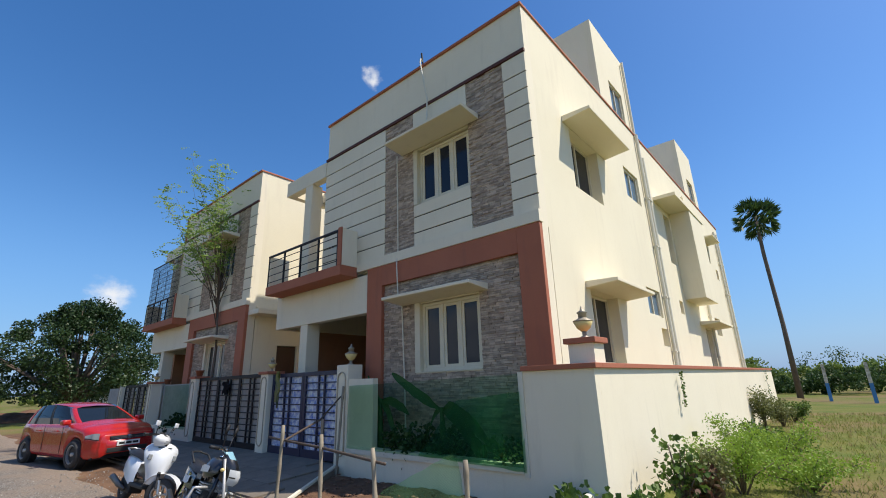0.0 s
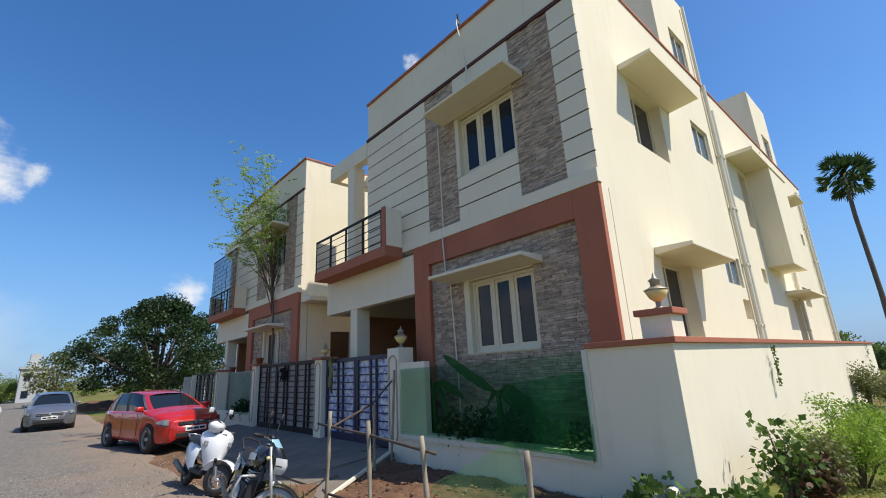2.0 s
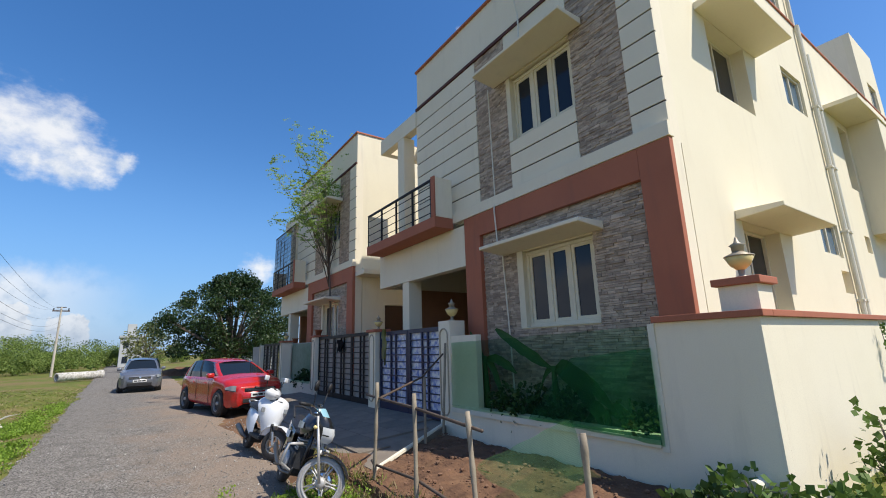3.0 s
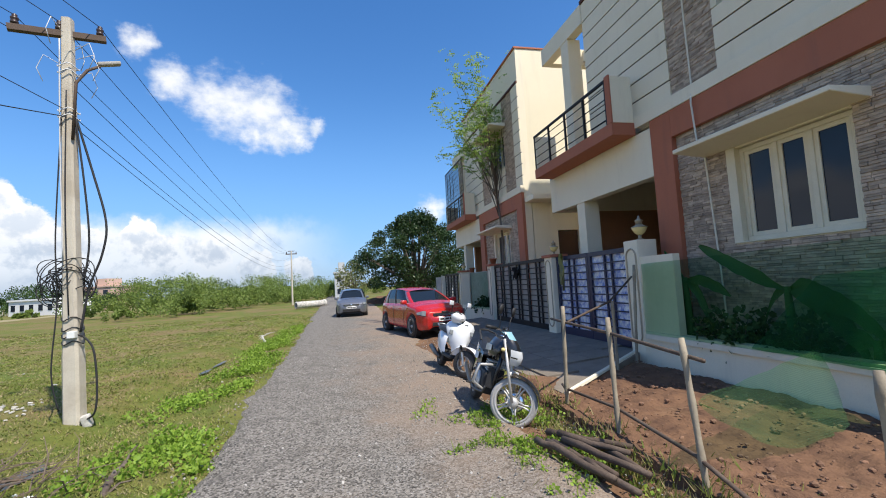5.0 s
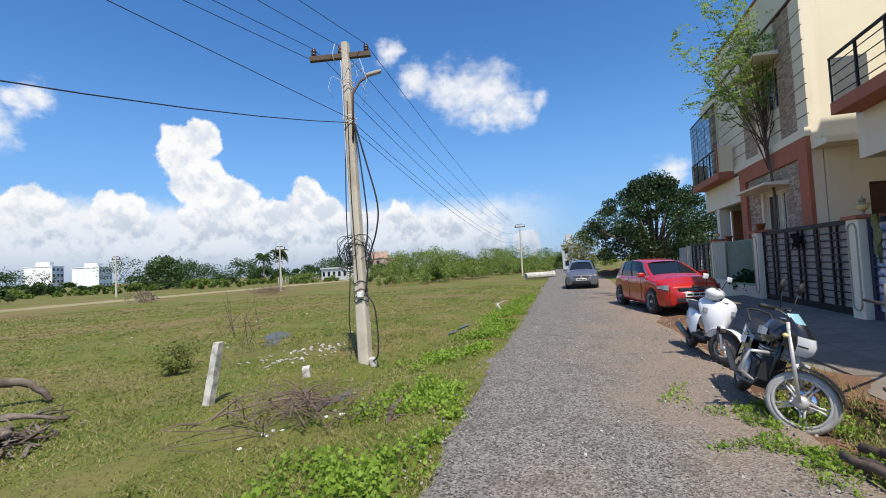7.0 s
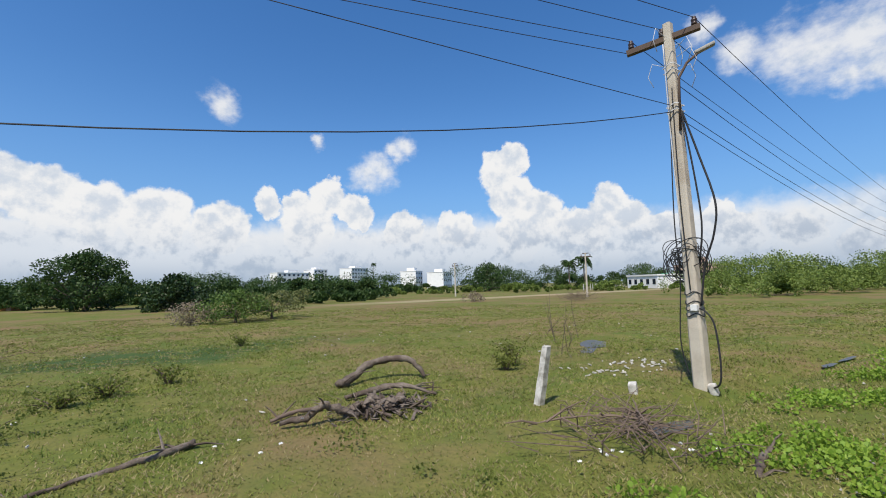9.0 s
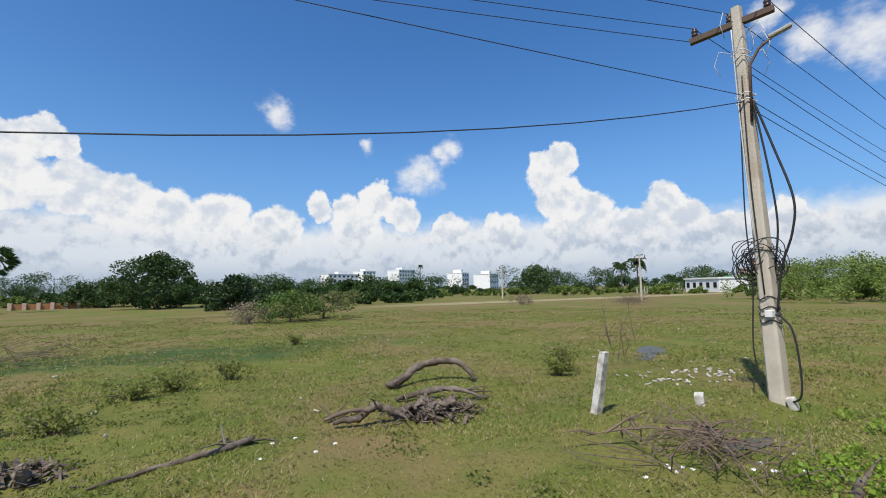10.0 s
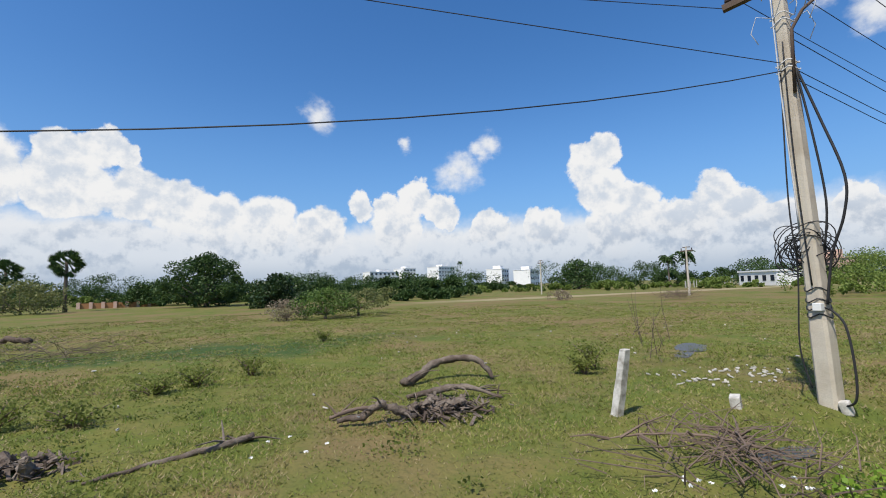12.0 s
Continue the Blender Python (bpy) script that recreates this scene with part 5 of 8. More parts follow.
def hatchback(x, y, turn, paint, label, length, width, height, lean_nose, dark_grille):
    """A hatchback that points along its own +x."""
    c = thing("car", label, "car", "parked cars", at=(x, y, 0.03))
    c.rotation_euler = (0, 0, radians(turn))
    H, W = length / 2, width / 2
    fx, rx, wr = H - 0.80, -H + 0.70, 0.305
    deck = [(-H, 0.80), (-H + 0.10, 0.93), (-H + 0.3, 0.97), (H - 1.15, 0.985), (H - 0.6, 0.90), (H - 0.22, 0.80), (H - 0.06, 0.72), (H, 0.60)]
    floor = [(-H, 0.40), (-H + 0.25, 0.24), (H - 0.4, 0.20), (H - 0.08, 0.22), (H, 0.30)]
    wide = [(-H, W - 0.22), (-H + 0.3, W - 0.05), (-H + 0.8, W), (H - 0.95, W), (H - 0.45, W - 0.045), (H - 0.2, W - 0.13), (H - 0.07, W - 0.23), (H, W - 0.36)]

    def arch(u, z):
        for ax in (fx, rx):
            d = abs(u - ax)
            if d < wr + 0.055:
                z = max(z, wr + math.sqrt((wr + 0.055) ** 2 - d * d))
        return z

    secs = []
    us = sorted({-H + length * k / 70 for k in range(71)} | {H - 0.14 * (k / 10) ** 2 for k in range(1, 10)} | {-H + 0.12 * (k / 8) ** 2 for k in range(1, 8)} | {a + s * (wr + 0.056) for a in (fx, rx) for s in (-1, 1)})
    for u in us:
        zt, zf, w = smooth_curve(deck, u), smooth_curve(floor, u), smooth_curve(wide, u)
        za = min(arch(u, zf), zt - 0.1)
        crown = 0.05 * min(1.0, (H - abs(u)) / 0.5)
        half = [(w * 0.90, za), (w * 0.975, za + (zt - za) * 0.10), (w, za + (zt - za) * 0.32), (w * 0.985, za + (zt - za) * 0.56), (w * 0.985, za + (zt - za) * 0.66), (w * 0.965, za + (zt - za) * 0.86), (w * 0.92, zt - 0.025), (w * 0.84, zt + crown * 0.2), (w * 0.45, zt + crown * 0.8)]
        ring = [(u, -a, b) for a, b in half] + [(u, 0, zt + crown)] + [(u, a, b) for a, b in half[::-1]]
        secs.append(ring)
    bm = loft(secs)
    for s in (secs[0], secs[-1]):
        vs = [v for v in bm.verts if any((v.co - Vector(p)).length < 1e-5 for p in s)]
        if len(vs) > 2:
            ordered = [min(vs, key=lambda v, p=p: (v.co - Vector(p)).length) for p in s]
            bm.faces.new(ordered)
    bmesh.ops.recalc_face_normals(bm, faces=bm.faces)
    part("body", bm, paint, c, "", True)
    part("underbody", boxed(-H + 0.15, H - 0.2, -W + 0.18, W - 0.18, 0.18, 0.55), PLASTIC, c)
    # cabin: glass house, then roof and pillars over it
    roof_a, roof_b = -H + 0.40, H - 1.78
    base_a, base_b = -H + 0.12, H - 0.93
    zt = 0.94
    def cab(t, k):  # t along, k: 0 belt .. 1 roof
        u = (base_a + (base_b - base_a) * t) * (1 - k) + (roof_a + (roof_b - roof_a) * t) * k
        w = (W - 0.075) * (1 - k) + (W - 0.25) * k + 0.03 * math.sin(math.pi * k)
        w *= 1 - 0.13 * abs(2 * t - 1) ** 4
        z = zt * (1 - k) + (height - 0.05 - 0.075 * abs(2 * t - 0.9) ** 2) * k
        return u, w, z
    rows = []
    for i in range(25):
        t = i / 24
        pts = [cab(t, k) for k in (0, 0.35, 0.7, 1.0)]
        rows.append([(u, -w, z) for u, w, z in pts] + [(u, w, z) for u, w, z in pts[::-1]])
    bm = loft(rows)
    bm.faces.new([v for v in bm.verts][:8])
    bm.faces.new([v for v in bm.verts][-8:])
    bmesh.ops.recalc_face_normals(bm, faces=bm.faces)
    part("glass_cabin", bm, CAR_GLASS, c, "dark tinted window glass", False)
    rows = []
    for i in range(17):
        t = i / 16
        u, w, z = cab(t, 1.0)
        rows.append([(u, -w * 1.015, z - 0.05), (u, -w * 0.98, z - 0.01), (u, -w * 0.6, z + 0.03), (u, 0, z + 0.045), (u, w * 0.6, z + 0.03), (u, w * 0.98, z - 0.01), (u, w * 1.015, z - 0.05)])
    part("roof", loft(rows), paint, c, "", True)
    for s in (-1, 1):
        for t0, t1, own in ((0.93, 1.0, True), (0.54, 0.585, False), (0.235, 0.27, False), (0.0, 0.10, True)):
            strip = []
            for k in (0, 0.2, 0.4, 0.6, 0.8, 1.0):
                (ua, wa, za), (ub, wb2, zb) = cab(t0, k), cab(t1, k)
                strip.append([(ua - (0.012 if t0 == 0 else 0), s * (wa + 0.004 - (0.12 if t0 == 0 else 0)), za), (ua, s * (wa + 0.006), za), (ub, s * (wb2 + 0.006), zb), (ub + (0.012 if t1 == 1 else 0), s * (wb2 + 0.004 - (0.06 if t1 == 1 else 0)), zb)])
            part("pillar", loft(strip), paint if own else PLASTIC, c, "", True)
        # mirrors, handles, sill lines
        part("mirror", boxed(base_b - 0.42, base_b - 0.24, s * (W + 0.02) - 0.09, s * (W + 0.02) + 0.09, 0.95, 1.08, bevel=0.04), paint, c, "", True)
        for hx in (0.15, -0.75):
            part("door_handle", boxed(hx, hx + 0.2, s * W * 1.0 - 0.015, s * W * 1.0 + 0.015, 0.80, 0.825, bevel=0.006), paint, c)
        for dx in (0.62, -0.32):
            part("door_seam", boxed(dx, dx + 0.008, s * W * 1.002 - 0.004, s * W * 1.002 + 0.004, 0.30, 0.92), INK, c)
        bands = []
        for i in range(10):
            q = 0.42 + 0.58 * i / 9
            u = H - 0.012 - 0.36 * q * q
            w = smooth_curve(wide, u) + 0.014
            low, tall = 0.585 + 0.085 * q, 0.02 + 0.115 * math.sin(math.pi * min(1, 0.12 + 0.80 * q))
            bands.append([(u - 0.02 * k, s * (w - 0.014 * k * k), low + tall * k) for k in (0, 0.35, 0.7, 1.0)])
        part("headlight", loft(bands), LAMP_GLASS, c, "clear headlight", True)
        rims = [[(r[0][0] + 0.004, r[0][1], r[0][2] - 0.022), (r[0][0] + 0.004, r[0][1], r[0][2])] for r in bands]
        part("headlight_rim", loft(rims), PLASTIC, c)
        fog = lathed([(0.01, 0), (0.06, 0.0), (0.06, 0.02), (0.01, 0.03)], (H - 0.10, s * (W - 0.38), 0.36), 14, "x")
        part("fog_light", fog, LAMP_GLASS, c, "", True)
        for ax in (fx, rx):
            wheel(c, "wheel", (ax, s * (W - 0.09), wr), wr, 0.19, "y", RUBBER, 5 if dark_grille else 7, 0.72)
            part("wheel_well", lathed([(wr + 0.05, -0.10), (wr + 0.05, 0.06), (0.02, 0.06)], (ax, s * (W - 0.16), wr), 20, "y"), PLASTIC, c)
    part("grille", boxed(H - 0.10, H + 0.012, -0.42, 0.42, 0.60, 0.685, bevel=0.012), PLASTIC, c)
    for k in range(2):
        part("grille_bar", boxed(H - 0.06, H + 0.016, -0.40, 0.40, 0.612 + 0.026 * k, 0.622 + 0.026 * k), CHROME, c)
    part("badge", lathed([(0.01, 0), (0.055, 0), (0.05, 0.015), (0.01, 0.018)], (H + 0.014, 0, 0.642), 18, "x"), CHROME, c)
    part("air_intake", boxed(H - 0.12, H + 0.012, -0.46, 0.46, 0.315, 0.43, bevel=0.02), PLASTIC, c)
    plate = part("number_plate", boxed(H - 0.02, H + 0.022, -0.26, 0.26, 0.455, 0.565, bevel=0.004), PLATE, c, "white number plate")
    for k in range(3):
        part("plate_bar", boxed(H + 0.0222, H + 0.0245, -0.22 + 0.155 * k, -0.09 + 0.155 * k, 0.485, 0.535), INK, plate)
    part("wiper", tubed([(base_b - 0.02, -0.35, 0.985), (base_b - 0.16, 0.2, 1.04)], 0.008, 5), PLASTIC, c)
    return c


hatchback(-16.2, 3.3, 13, RED_CAR, "shiny red hatchback parked beside the forecourt", 3.97, 1.68, 1.47, 0, False)
hatchback(-27.95, 1.22, -2, GREY_CAR, "grey hatchback parked farther along the lane", 3.85, 1.70, 1.53, 0, True)


def scooter(x, y, turn, lean, steer):
    s = thing("scooter", "white step-through scooter leaning on its stand", "scooter", at=(x, y, 0.03))
    s.rotation_euler = (radians(lean), 0, radians(turn))
    wb = 1.24
    swing = Matrix.Translation((0.47, 0, 0)) @ Matrix.Rotation(radians(steer), 4, "Z") @ Matrix.Translation((-0.47, 0, 0))

    def turned(ob):
        """Swings a part with the handlebar."""
        ob.data.transform(swing)
        return ob

    fw = turned(wheel(s, "front_wheel", (wb / 2, 0, 0.225), 0.225, 0.10, "y", RUBBER, 5, 0.62))
    for sub in fw.children:
        turned(sub)
    wheel(s, "rear_wheel", (-wb / 2, 0, 0.225), 0.225, 0.11, "y", RUBBER, 5, 0.62)
    turned(part("fender", loft([[(wb / 2 + 0.30 * math.cos(a), k, 0.235 + 0.285 * math.sin(a)) for k in (-0.09, -0.05, 0, 0.05, 0.09)] for a in (math.pi * (-0.02 + 0.10 * i) for i in range(10))]), WHITE_PAINT, s, "", True))
    # leg shield with the nose panel
    rows = []
    for z, w, d, xx in ((0.34, 0.10, 0.03, 0.42), (0.44, 0.135, 0.07, 0.44), (0.56, 0.18, 0.10, 0.435), (0.70, 0.24, 0.11, 0.415), (0.82, 0.27, 0.09, 0.395), (0.885, 0.25, 0.07, 0.375), (0.93, 0.19, 0.055, 0.36), (0.96, 0.11, 0.04, 0.35)):
        rows.append([(xx - 0.05, -w, z), (xx, -w * 0.95, z), (xx + d * 0.75, -w * 0.45, z), (xx + d * 1.3, 0, z), (xx + d * 0.75, w * 0.45, z), (xx, w * 0.95, z), (xx - 0.05, w, z), (xx - 0.045, 0, z)])
    part("leg_shield", loft([r + [r[0]] for r in rows]), WHITE_PAINT, s, "", True)
    part("shield_trim", boxed(0.435, 0.452, -0.11, 0.11, 0.885, 0.897, bevel=0.004), PLASTIC, s)
    part("floorboard", boxed(-0.18, 0.40, -0.15, 0.15, 0.26, 0.32, bevel=0.02), PLASTIC, s)
    rows = []
    for u, w, z0, z1 in ((-0.92, 0.04, 0.56, 0.66), (-0.74, 0.11, 0.45, 0.71), (-0.45, 0.145, 0.36, 0.71), (-0.22, 0.14, 0.28, 0.68), (-0.12, 0.10, 0.27, 0.60)):
        rows.append([(u, -w, z0), (u, -w * 1.05, (z0 + z1) / 2), (u, -w * 0.8, z1), (u, 0, z1 + 0.02), (u, w * 0.8, z1), (u, w * 1.05, (z0 + z1) / 2), (u, w, z0)])
    part("tail_body", loft(rows), WHITE_PAINT, s, "", True)
    rows = []
    for u, w, h in ((-0.86, 0.07, 0.74), (-0.7, 0.13, 0.80), (-0.4, 0.145, 0.785), (-0.2, 0.12, 0.76), (-0.1, 0.07, 0.72)):
        rows.append([(u, -w, h - 0.08), (u, -w, h - 0.02), (u, 0, h + 0.015), (u, w, h - 0.02), (u, w, h - 0.08)])
    part("seat", loft(rows), SEAT_VINYL, s, "dark blue-black seat", True)
    part("grab_rail", tubed([(-0.70, -0.12, 0.76), (-0.92, -0.10, 0.80), (-0.95, 0, 0.81), (-0.92, 0.10, 0.80), (-0.70, 0.12, 0.76)], 0.013, 8), ALLOY, s, "", True)
    part("steering_column", tubed([(wb / 2 - 0.02, 0, 0.3), (0.40, 0, 0.98)], 0.025, 8), PLASTIC, s)
    turned(part("fork", tubed([(wb / 2, 0.07, 0.225), (wb / 2 - 0.05, 0.07, 0.42)], 0.022, 8), ALLOY, s))
    turned(part("fork", tubed([(wb / 2, -0.07, 0.225), (wb / 2 - 0.05, -0.07, 0.42)], 0.022, 8), ALLOY, s))
    rows = []
    for z, w, d in ((0.91, 0.10, 0.05), (0.96, 0.15, 0.12), (1.015, 0.19, 0.11), (1.065, 0.18, 0.06), (1.09, 0.10, 0.01)):
        rows.append([(0.30, -w * 0.9, z), (0.36, -w, z), (0.36 + d * 0.75, -w * 0.7, z), (0.36 + d, 0, z), (0.36 + d * 0.75, w * 0.7, z), (0.36, w, z), (0.30, w * 0.9, z)])
    turned(part("headlamp_cowl", loft(rows), WHITE_PAINT, s, "", True))
    turned(part("headlight", loft([[(0.37 + d * 0.78, -w * 0.66, z), (0.372 + d, 0, z), (0.37 + d * 0.78, w * 0.66, z)] for z, w, d in ((0.95, 0.125, 0.108), (0.98, 0.135, 0.105), (1.01, 0.14, 0.098))]), LAMP_GLASS, s, "", True))
    turned(part("cowl_screen", loft([[(0.40 - 0.05 * k, -0.10 + 0.02 * k, 1.06 + 0.025 * k), (0.43 - 0.05 * k, 0, 1.065 + 0.03 * k), (0.40 - 0.05 * k, 0.10 - 0.02 * k, 1.06 + 0.025 * k)] for k in range(3)]), PLASTIC, s, "", True))
    turned(part("handlebar", tubed([(0.26, -0.34, 1.07), (0.34, -0.15, 1.08), (0.34, 0.15, 1.08), (0.26, 0.34, 1.07)], 0.018, 8), PLASTIC, s))
    for q in (-1, 1):
        turned(part("grip", tubed([(0.29, q * 0.26, 1.07), (0.23, q * 0.37, 1.065)], 0.024, 8), PLASTIC, s))
        turned(part("mirror_stem", tubed([(0.33, q * 0.20, 1.08), (0.36, q * 0.27, 1.24)], 0.007, 6), PLASTIC, s))
        mir = boxed(0.35, 0.38, q * 0.31 - 0.055, q * 0.31 + 0.055, 1.21, 1.29, bevel=0.012)
        turned(part("mirror", mir, WHITE_PAINT, s, "", True))
        part("indicator", boxed(0.43, 0.475, q * 0.19 - 0.03, q * 0.19 + 0.03, 0.70, 0.78, bevel=0.012), LAMP_GLASS, s)
    part("exhaust", tubed([(-0.3, -0.14, 0.2), (-0.55, -0.16, 0.24), (-0.95, -0.17, 0.33)], [0.02, 0.045, 0.05], 12), SMOKED, s, "", True)
    part("engine", boxed(-0.62, -0.2, -0.10, 0.12, 0.14, 0.36, bevel=0.03), PLASTIC, s)
    part("stand", tubed([(-0.1, 0.12, 0.22), (-0.12, 0.26, -0.02)], 0.012, 6), PLASTIC, s)
    return s


scooter(-9.34, 2.62, 2, -12, 42).scale = (0.94, 0.94, 0.94)


TANK = material("graphite_tank_paint", (0.035, 0.035, 0.038), 0.3, 0.3, scale=4, amount=0.3, bump=0.0, coat=0.7)


def motorcycle(x, y, turn, lean, steer):
    m = thing("motorcycle", "black motorcycle with pale visor, front wheel turned aside", "motorcycle", at=(x, y, 0.03))
    m.rotation_euler = (radians(lean), 0, radians(turn))
    wb, r = 1.28, 0.285
    wheel(m, "rear_wheel", (-wb / 2, 0, r), r, 0.11, "y", RUBBER, 6, 0.74)
    # what turns with the bars hangs from the fork
    pivot = (wb / 2 - 0.26, 0, 0.85)
    fork = part("fork", tubed([(0.26, 0.085, r - 0.85), (0.0, 0.085, 0.12)], 0.017, 10), DUSTY_ALLOY, m, "", True)
    fork.location, fork.rotation_euler = pivot, (0, 0, radians(steer))
    def front(name, bm, mat, label="", smooth=True):
        return part(name, bm, mat, fork, label, smooth)
    front("fork_leg", tubed([(0.26, -0.085, r - 0.85), (0.0, -0.085, 0.12)], 0.017, 10), DUSTY_ALLOY)
    c = (0.26, 0, r - 0.85)
    front("tyre", lathed([(r * 0.80, -0.036), (r * 0.87, -0.045), (r * 0.96, -0.034), (r, -0.012), (r, 0.012), (r * 0.96, 0.034), (r * 0.87, 0.045), (r * 0.80, 0.036), (r * 0.80, -0.036)], c, 48, "y"), RUBBER_PALE, "dust-coated tyre")
    front("rim", lathed([(r * 0.735, -0.03), (r * 0.81, -0.042), (r * 0.81, 0.042), (r * 0.735, 0.03), (r * 0.735, -0.03)], c, 48, "y"), DUSTY_ALLOY, "dusty silver alloy rim")
    sp = bmesh.new()
    for k in range(5):
        a = 2 * math.pi * k / 5 + 0.35
        d, q = Vector((math.sin(a), 0, math.cos(a))), Vector((math.cos(a), 0, -math.sin(a)))
        for w in (-1, 1):
            tube(sp, [Vector(c) + d * 0.045 + q * 0.022 * w, Vector(c) + d * r * 0.45 + q * 0.012 * w, Vector(c) + d * r * 0.75 + q * 0.026 * w], [0.014, 0.011, 0.012], 6)
    lathe(sp, [(0.01, -0.06), (0.05, -0.06), (0.06, -0.03), (0.06, 0.03), (0.05, 0.06), (0.01, 0.06)], c, 18, "y")
    front("spokes", sp, DUSTY_ALLOY, "dusty silver alloy spokes")
    front("brake_disc", lathed([(0.06, 0.05), (0.12, 0.05), (0.12, 0.056), (0.06, 0.056), (0.06, 0.05)], c, 24, "y"), CHROME)
    front("fender", loft([[(c[0] + 0.322 * math.cos(a), k, c[2] + 0.322 * math.sin(a) - abs(k) * 0.25) for k in (-0.075, -0.04, 0, 0.04, 0.075)] for a in (math.pi * (0.12 + 0.075 * i) for i in range(10))]), BLACK_PAINT)
    # small fairing: black cowl, broad pale lens wrapped round its nose, tinted screen over it
    rows, lens = [], []
    for z, w, d in ((-0.16, 0.035, 0.19), (-0.12, 0.07, 0.225), (-0.05, 0.10, 0.235), (0.02, 0.108, 0.21), (0.08, 0.105, 0.175), (0.13, 0.085, 0.13)):
        rows.append([(0.0, -w * 0.8, z + 0.05), (d * 0.45, -w, z), (d * 0.82, -w * 0.72, z), (d, -w * 0.25, z), (d, w * 0.25, z), (d * 0.82, w * 0.72, z), (d * 0.45, w, z), (0.0, w * 0.8, z + 0.05)])
        if z < 0.05:
            lens.append([(d * 0.52, -w * 1.03, z), (d * 0.84, -w * 0.75, z), (d + 0.01, -w * 0.26, z), (d + 0.01, w * 0.26, z), (d * 0.84, w * 0.75, z), (d * 0.52, w * 1.03, z)])
    front("headlamp_cowl", loft(rows), BLACK_PAINT)
    front("headlight", loft(lens), MOTO_LENS, "broad pale silvery headlight")
    front("headlight_divider", loft([[(d * 0.54, q * w * 1.045, z), (d * 0.87, q * w * 0.765, z)] for z, w, d, q in ((-0.075, 0.09, 0.231, -1), (-0.06, 0.096, 0.234, -1))]), BLACK_PAINT)
    front("visor", loft([[(0.09 - 0.04 * k, -0.10 + 0.012 * k, 0.07 + 0.042 * k), (0.15 - 0.045 * k, -0.07 + 0.01 * k, 0.065 + 0.048 * k), (0.19 - 0.05 * k, 0, 0.06 + 0.052 * k), (0.15 - 0.045 * k, 0.07 - 0.01 * k, 0.065 + 0.048 * k), (0.09 - 0.04 * k, 0.10 - 0.012 * k, 0.07 + 0.042 * k)] for k in range(4)]), VISOR, "pale blue tinted screen")
    front("handlebar", tubed([(-0.16, -0.36, 0.22), (-0.06, -0.20, 0.22), (-0.02, 0, 0.15), (-0.06, 0.20, 0.22), (-0.16, 0.36, 0.22)], 0.014, 8), CHROME)
    for q in (-1, 1):
        front("grip", tubed([(-0.09, q * 0.26, 0.22), (-0.17, q * 0.38, 0.22)], 0.02, 8), PLASTIC)
        front("mirror_stem", tubed([(-0.06, q * 0.20, 0.23), (-0.07, q * 0.27, 0.40)], 0.006, 6), PLASTIC)
        front("mirror", lathed([(0.01, -0.015), (0.06, -0.01), (0.065, 0.008), (0.01, 0.018)], (-0.07, q * 0.30, 0.45), 16, "x"), PLASTIC)
        front("indicator", lathed([(0.01, -0.02), (0.025, 0.0), (0.01, 0.03)], (0.03, q * 0.17, 0.0), 12, "x"), SMOKE_GLASS)
    front("plate", boxed(0.15, 0.158, -0.07, 0.07, -0.30, -0.235), PLATE)
    rows = []
    for u, w, z0, z1 in ((-0.14, 0.06, 0.74, 0.80), (-0.02, 0.13, 0.70, 0.90), (0.16, 0.16, 0.70, 0.95), (0.32, 0.12, 0.74, 0.92), (0.40, 0.05, 0.80, 0.86)):
        rows.append([(u, -w * 0.7, z0), (u, -w, (z0 + z1) / 2), (u, -w * 0.6, z1), (u, 0, z1 + 0.02), (u, w * 0.6, z1), (u, w, (z0 + z1) / 2), (u, w * 0.7, z0)])
    tank_ob = part("fuel_tank", loft(rows), TANK, m, "", True)
    part("filler_cap", lathed([(0.005, 0), (0.035, 0.0), (0.03, 0.014), (0.005, 0.018)], (0.18, 0, 0.972), 16, "z"), CHROME, tank_ob, "", True)
    for q in (-1, 1):
        rows = [[(u, q * (w + 0.004), z0 + (z1 - z0) * f) for f in (0.28, 0.45, 0.62)] for u, w, z0, z1 in ((0.0, 0.138, 0.70, 0.91), (0.16, 0.163, 0.70, 0.95), (0.30, 0.132, 0.73, 0.93))]
        part("tank_stripe", loft(rows), SILVER_PAINT, tank_ob, "silver side stripe", True)
    rows = []
    for u, w, h in ((-0.80, 0.08, 0.84), (-0.6, 0.13, 0.83), (-0.3, 0.14, 0.80), (-0.08, 0.09, 0.80)):
        rows.append([(u, -w, h - 0.08), (u, -w, h - 0.02), (u, 0, h + 0.02), (u, w, h - 0.02), (u, w, h - 0.08)])
    part("seat", loft(rows), SEAT_VINYL, m, "", True)
    rows = []
    for u, w, z0, z1 in ((-0.95, 0.05, 0.68, 0.76), (-0.75, 0.11, 0.60, 0.76), (-0.5, 0.13, 0.52, 0.74), (-0.2, 0.11, 0.52, 0.72)):
        rows.append([(u, -w, z0), (u, -w * 1.05, (z0 + z1) / 2), (u, -w, z1), (u, w, z1), (u, w * 1.05, (z0 + z1) / 2), (u, w, z0)])
    part("side_panel", loft(rows), BLACK_PAINT, m, "", True)
    for q in (-1, 1):
        part("side_badge", loft([[(u, q * 0.142, z), (u + 0.01, q * 0.142, z + 0.09)] for u, z in ((-0.62, 0.57), (-0.48, 0.56), (-0.36, 0.58))]), PLATE, m, "white side badge panel")
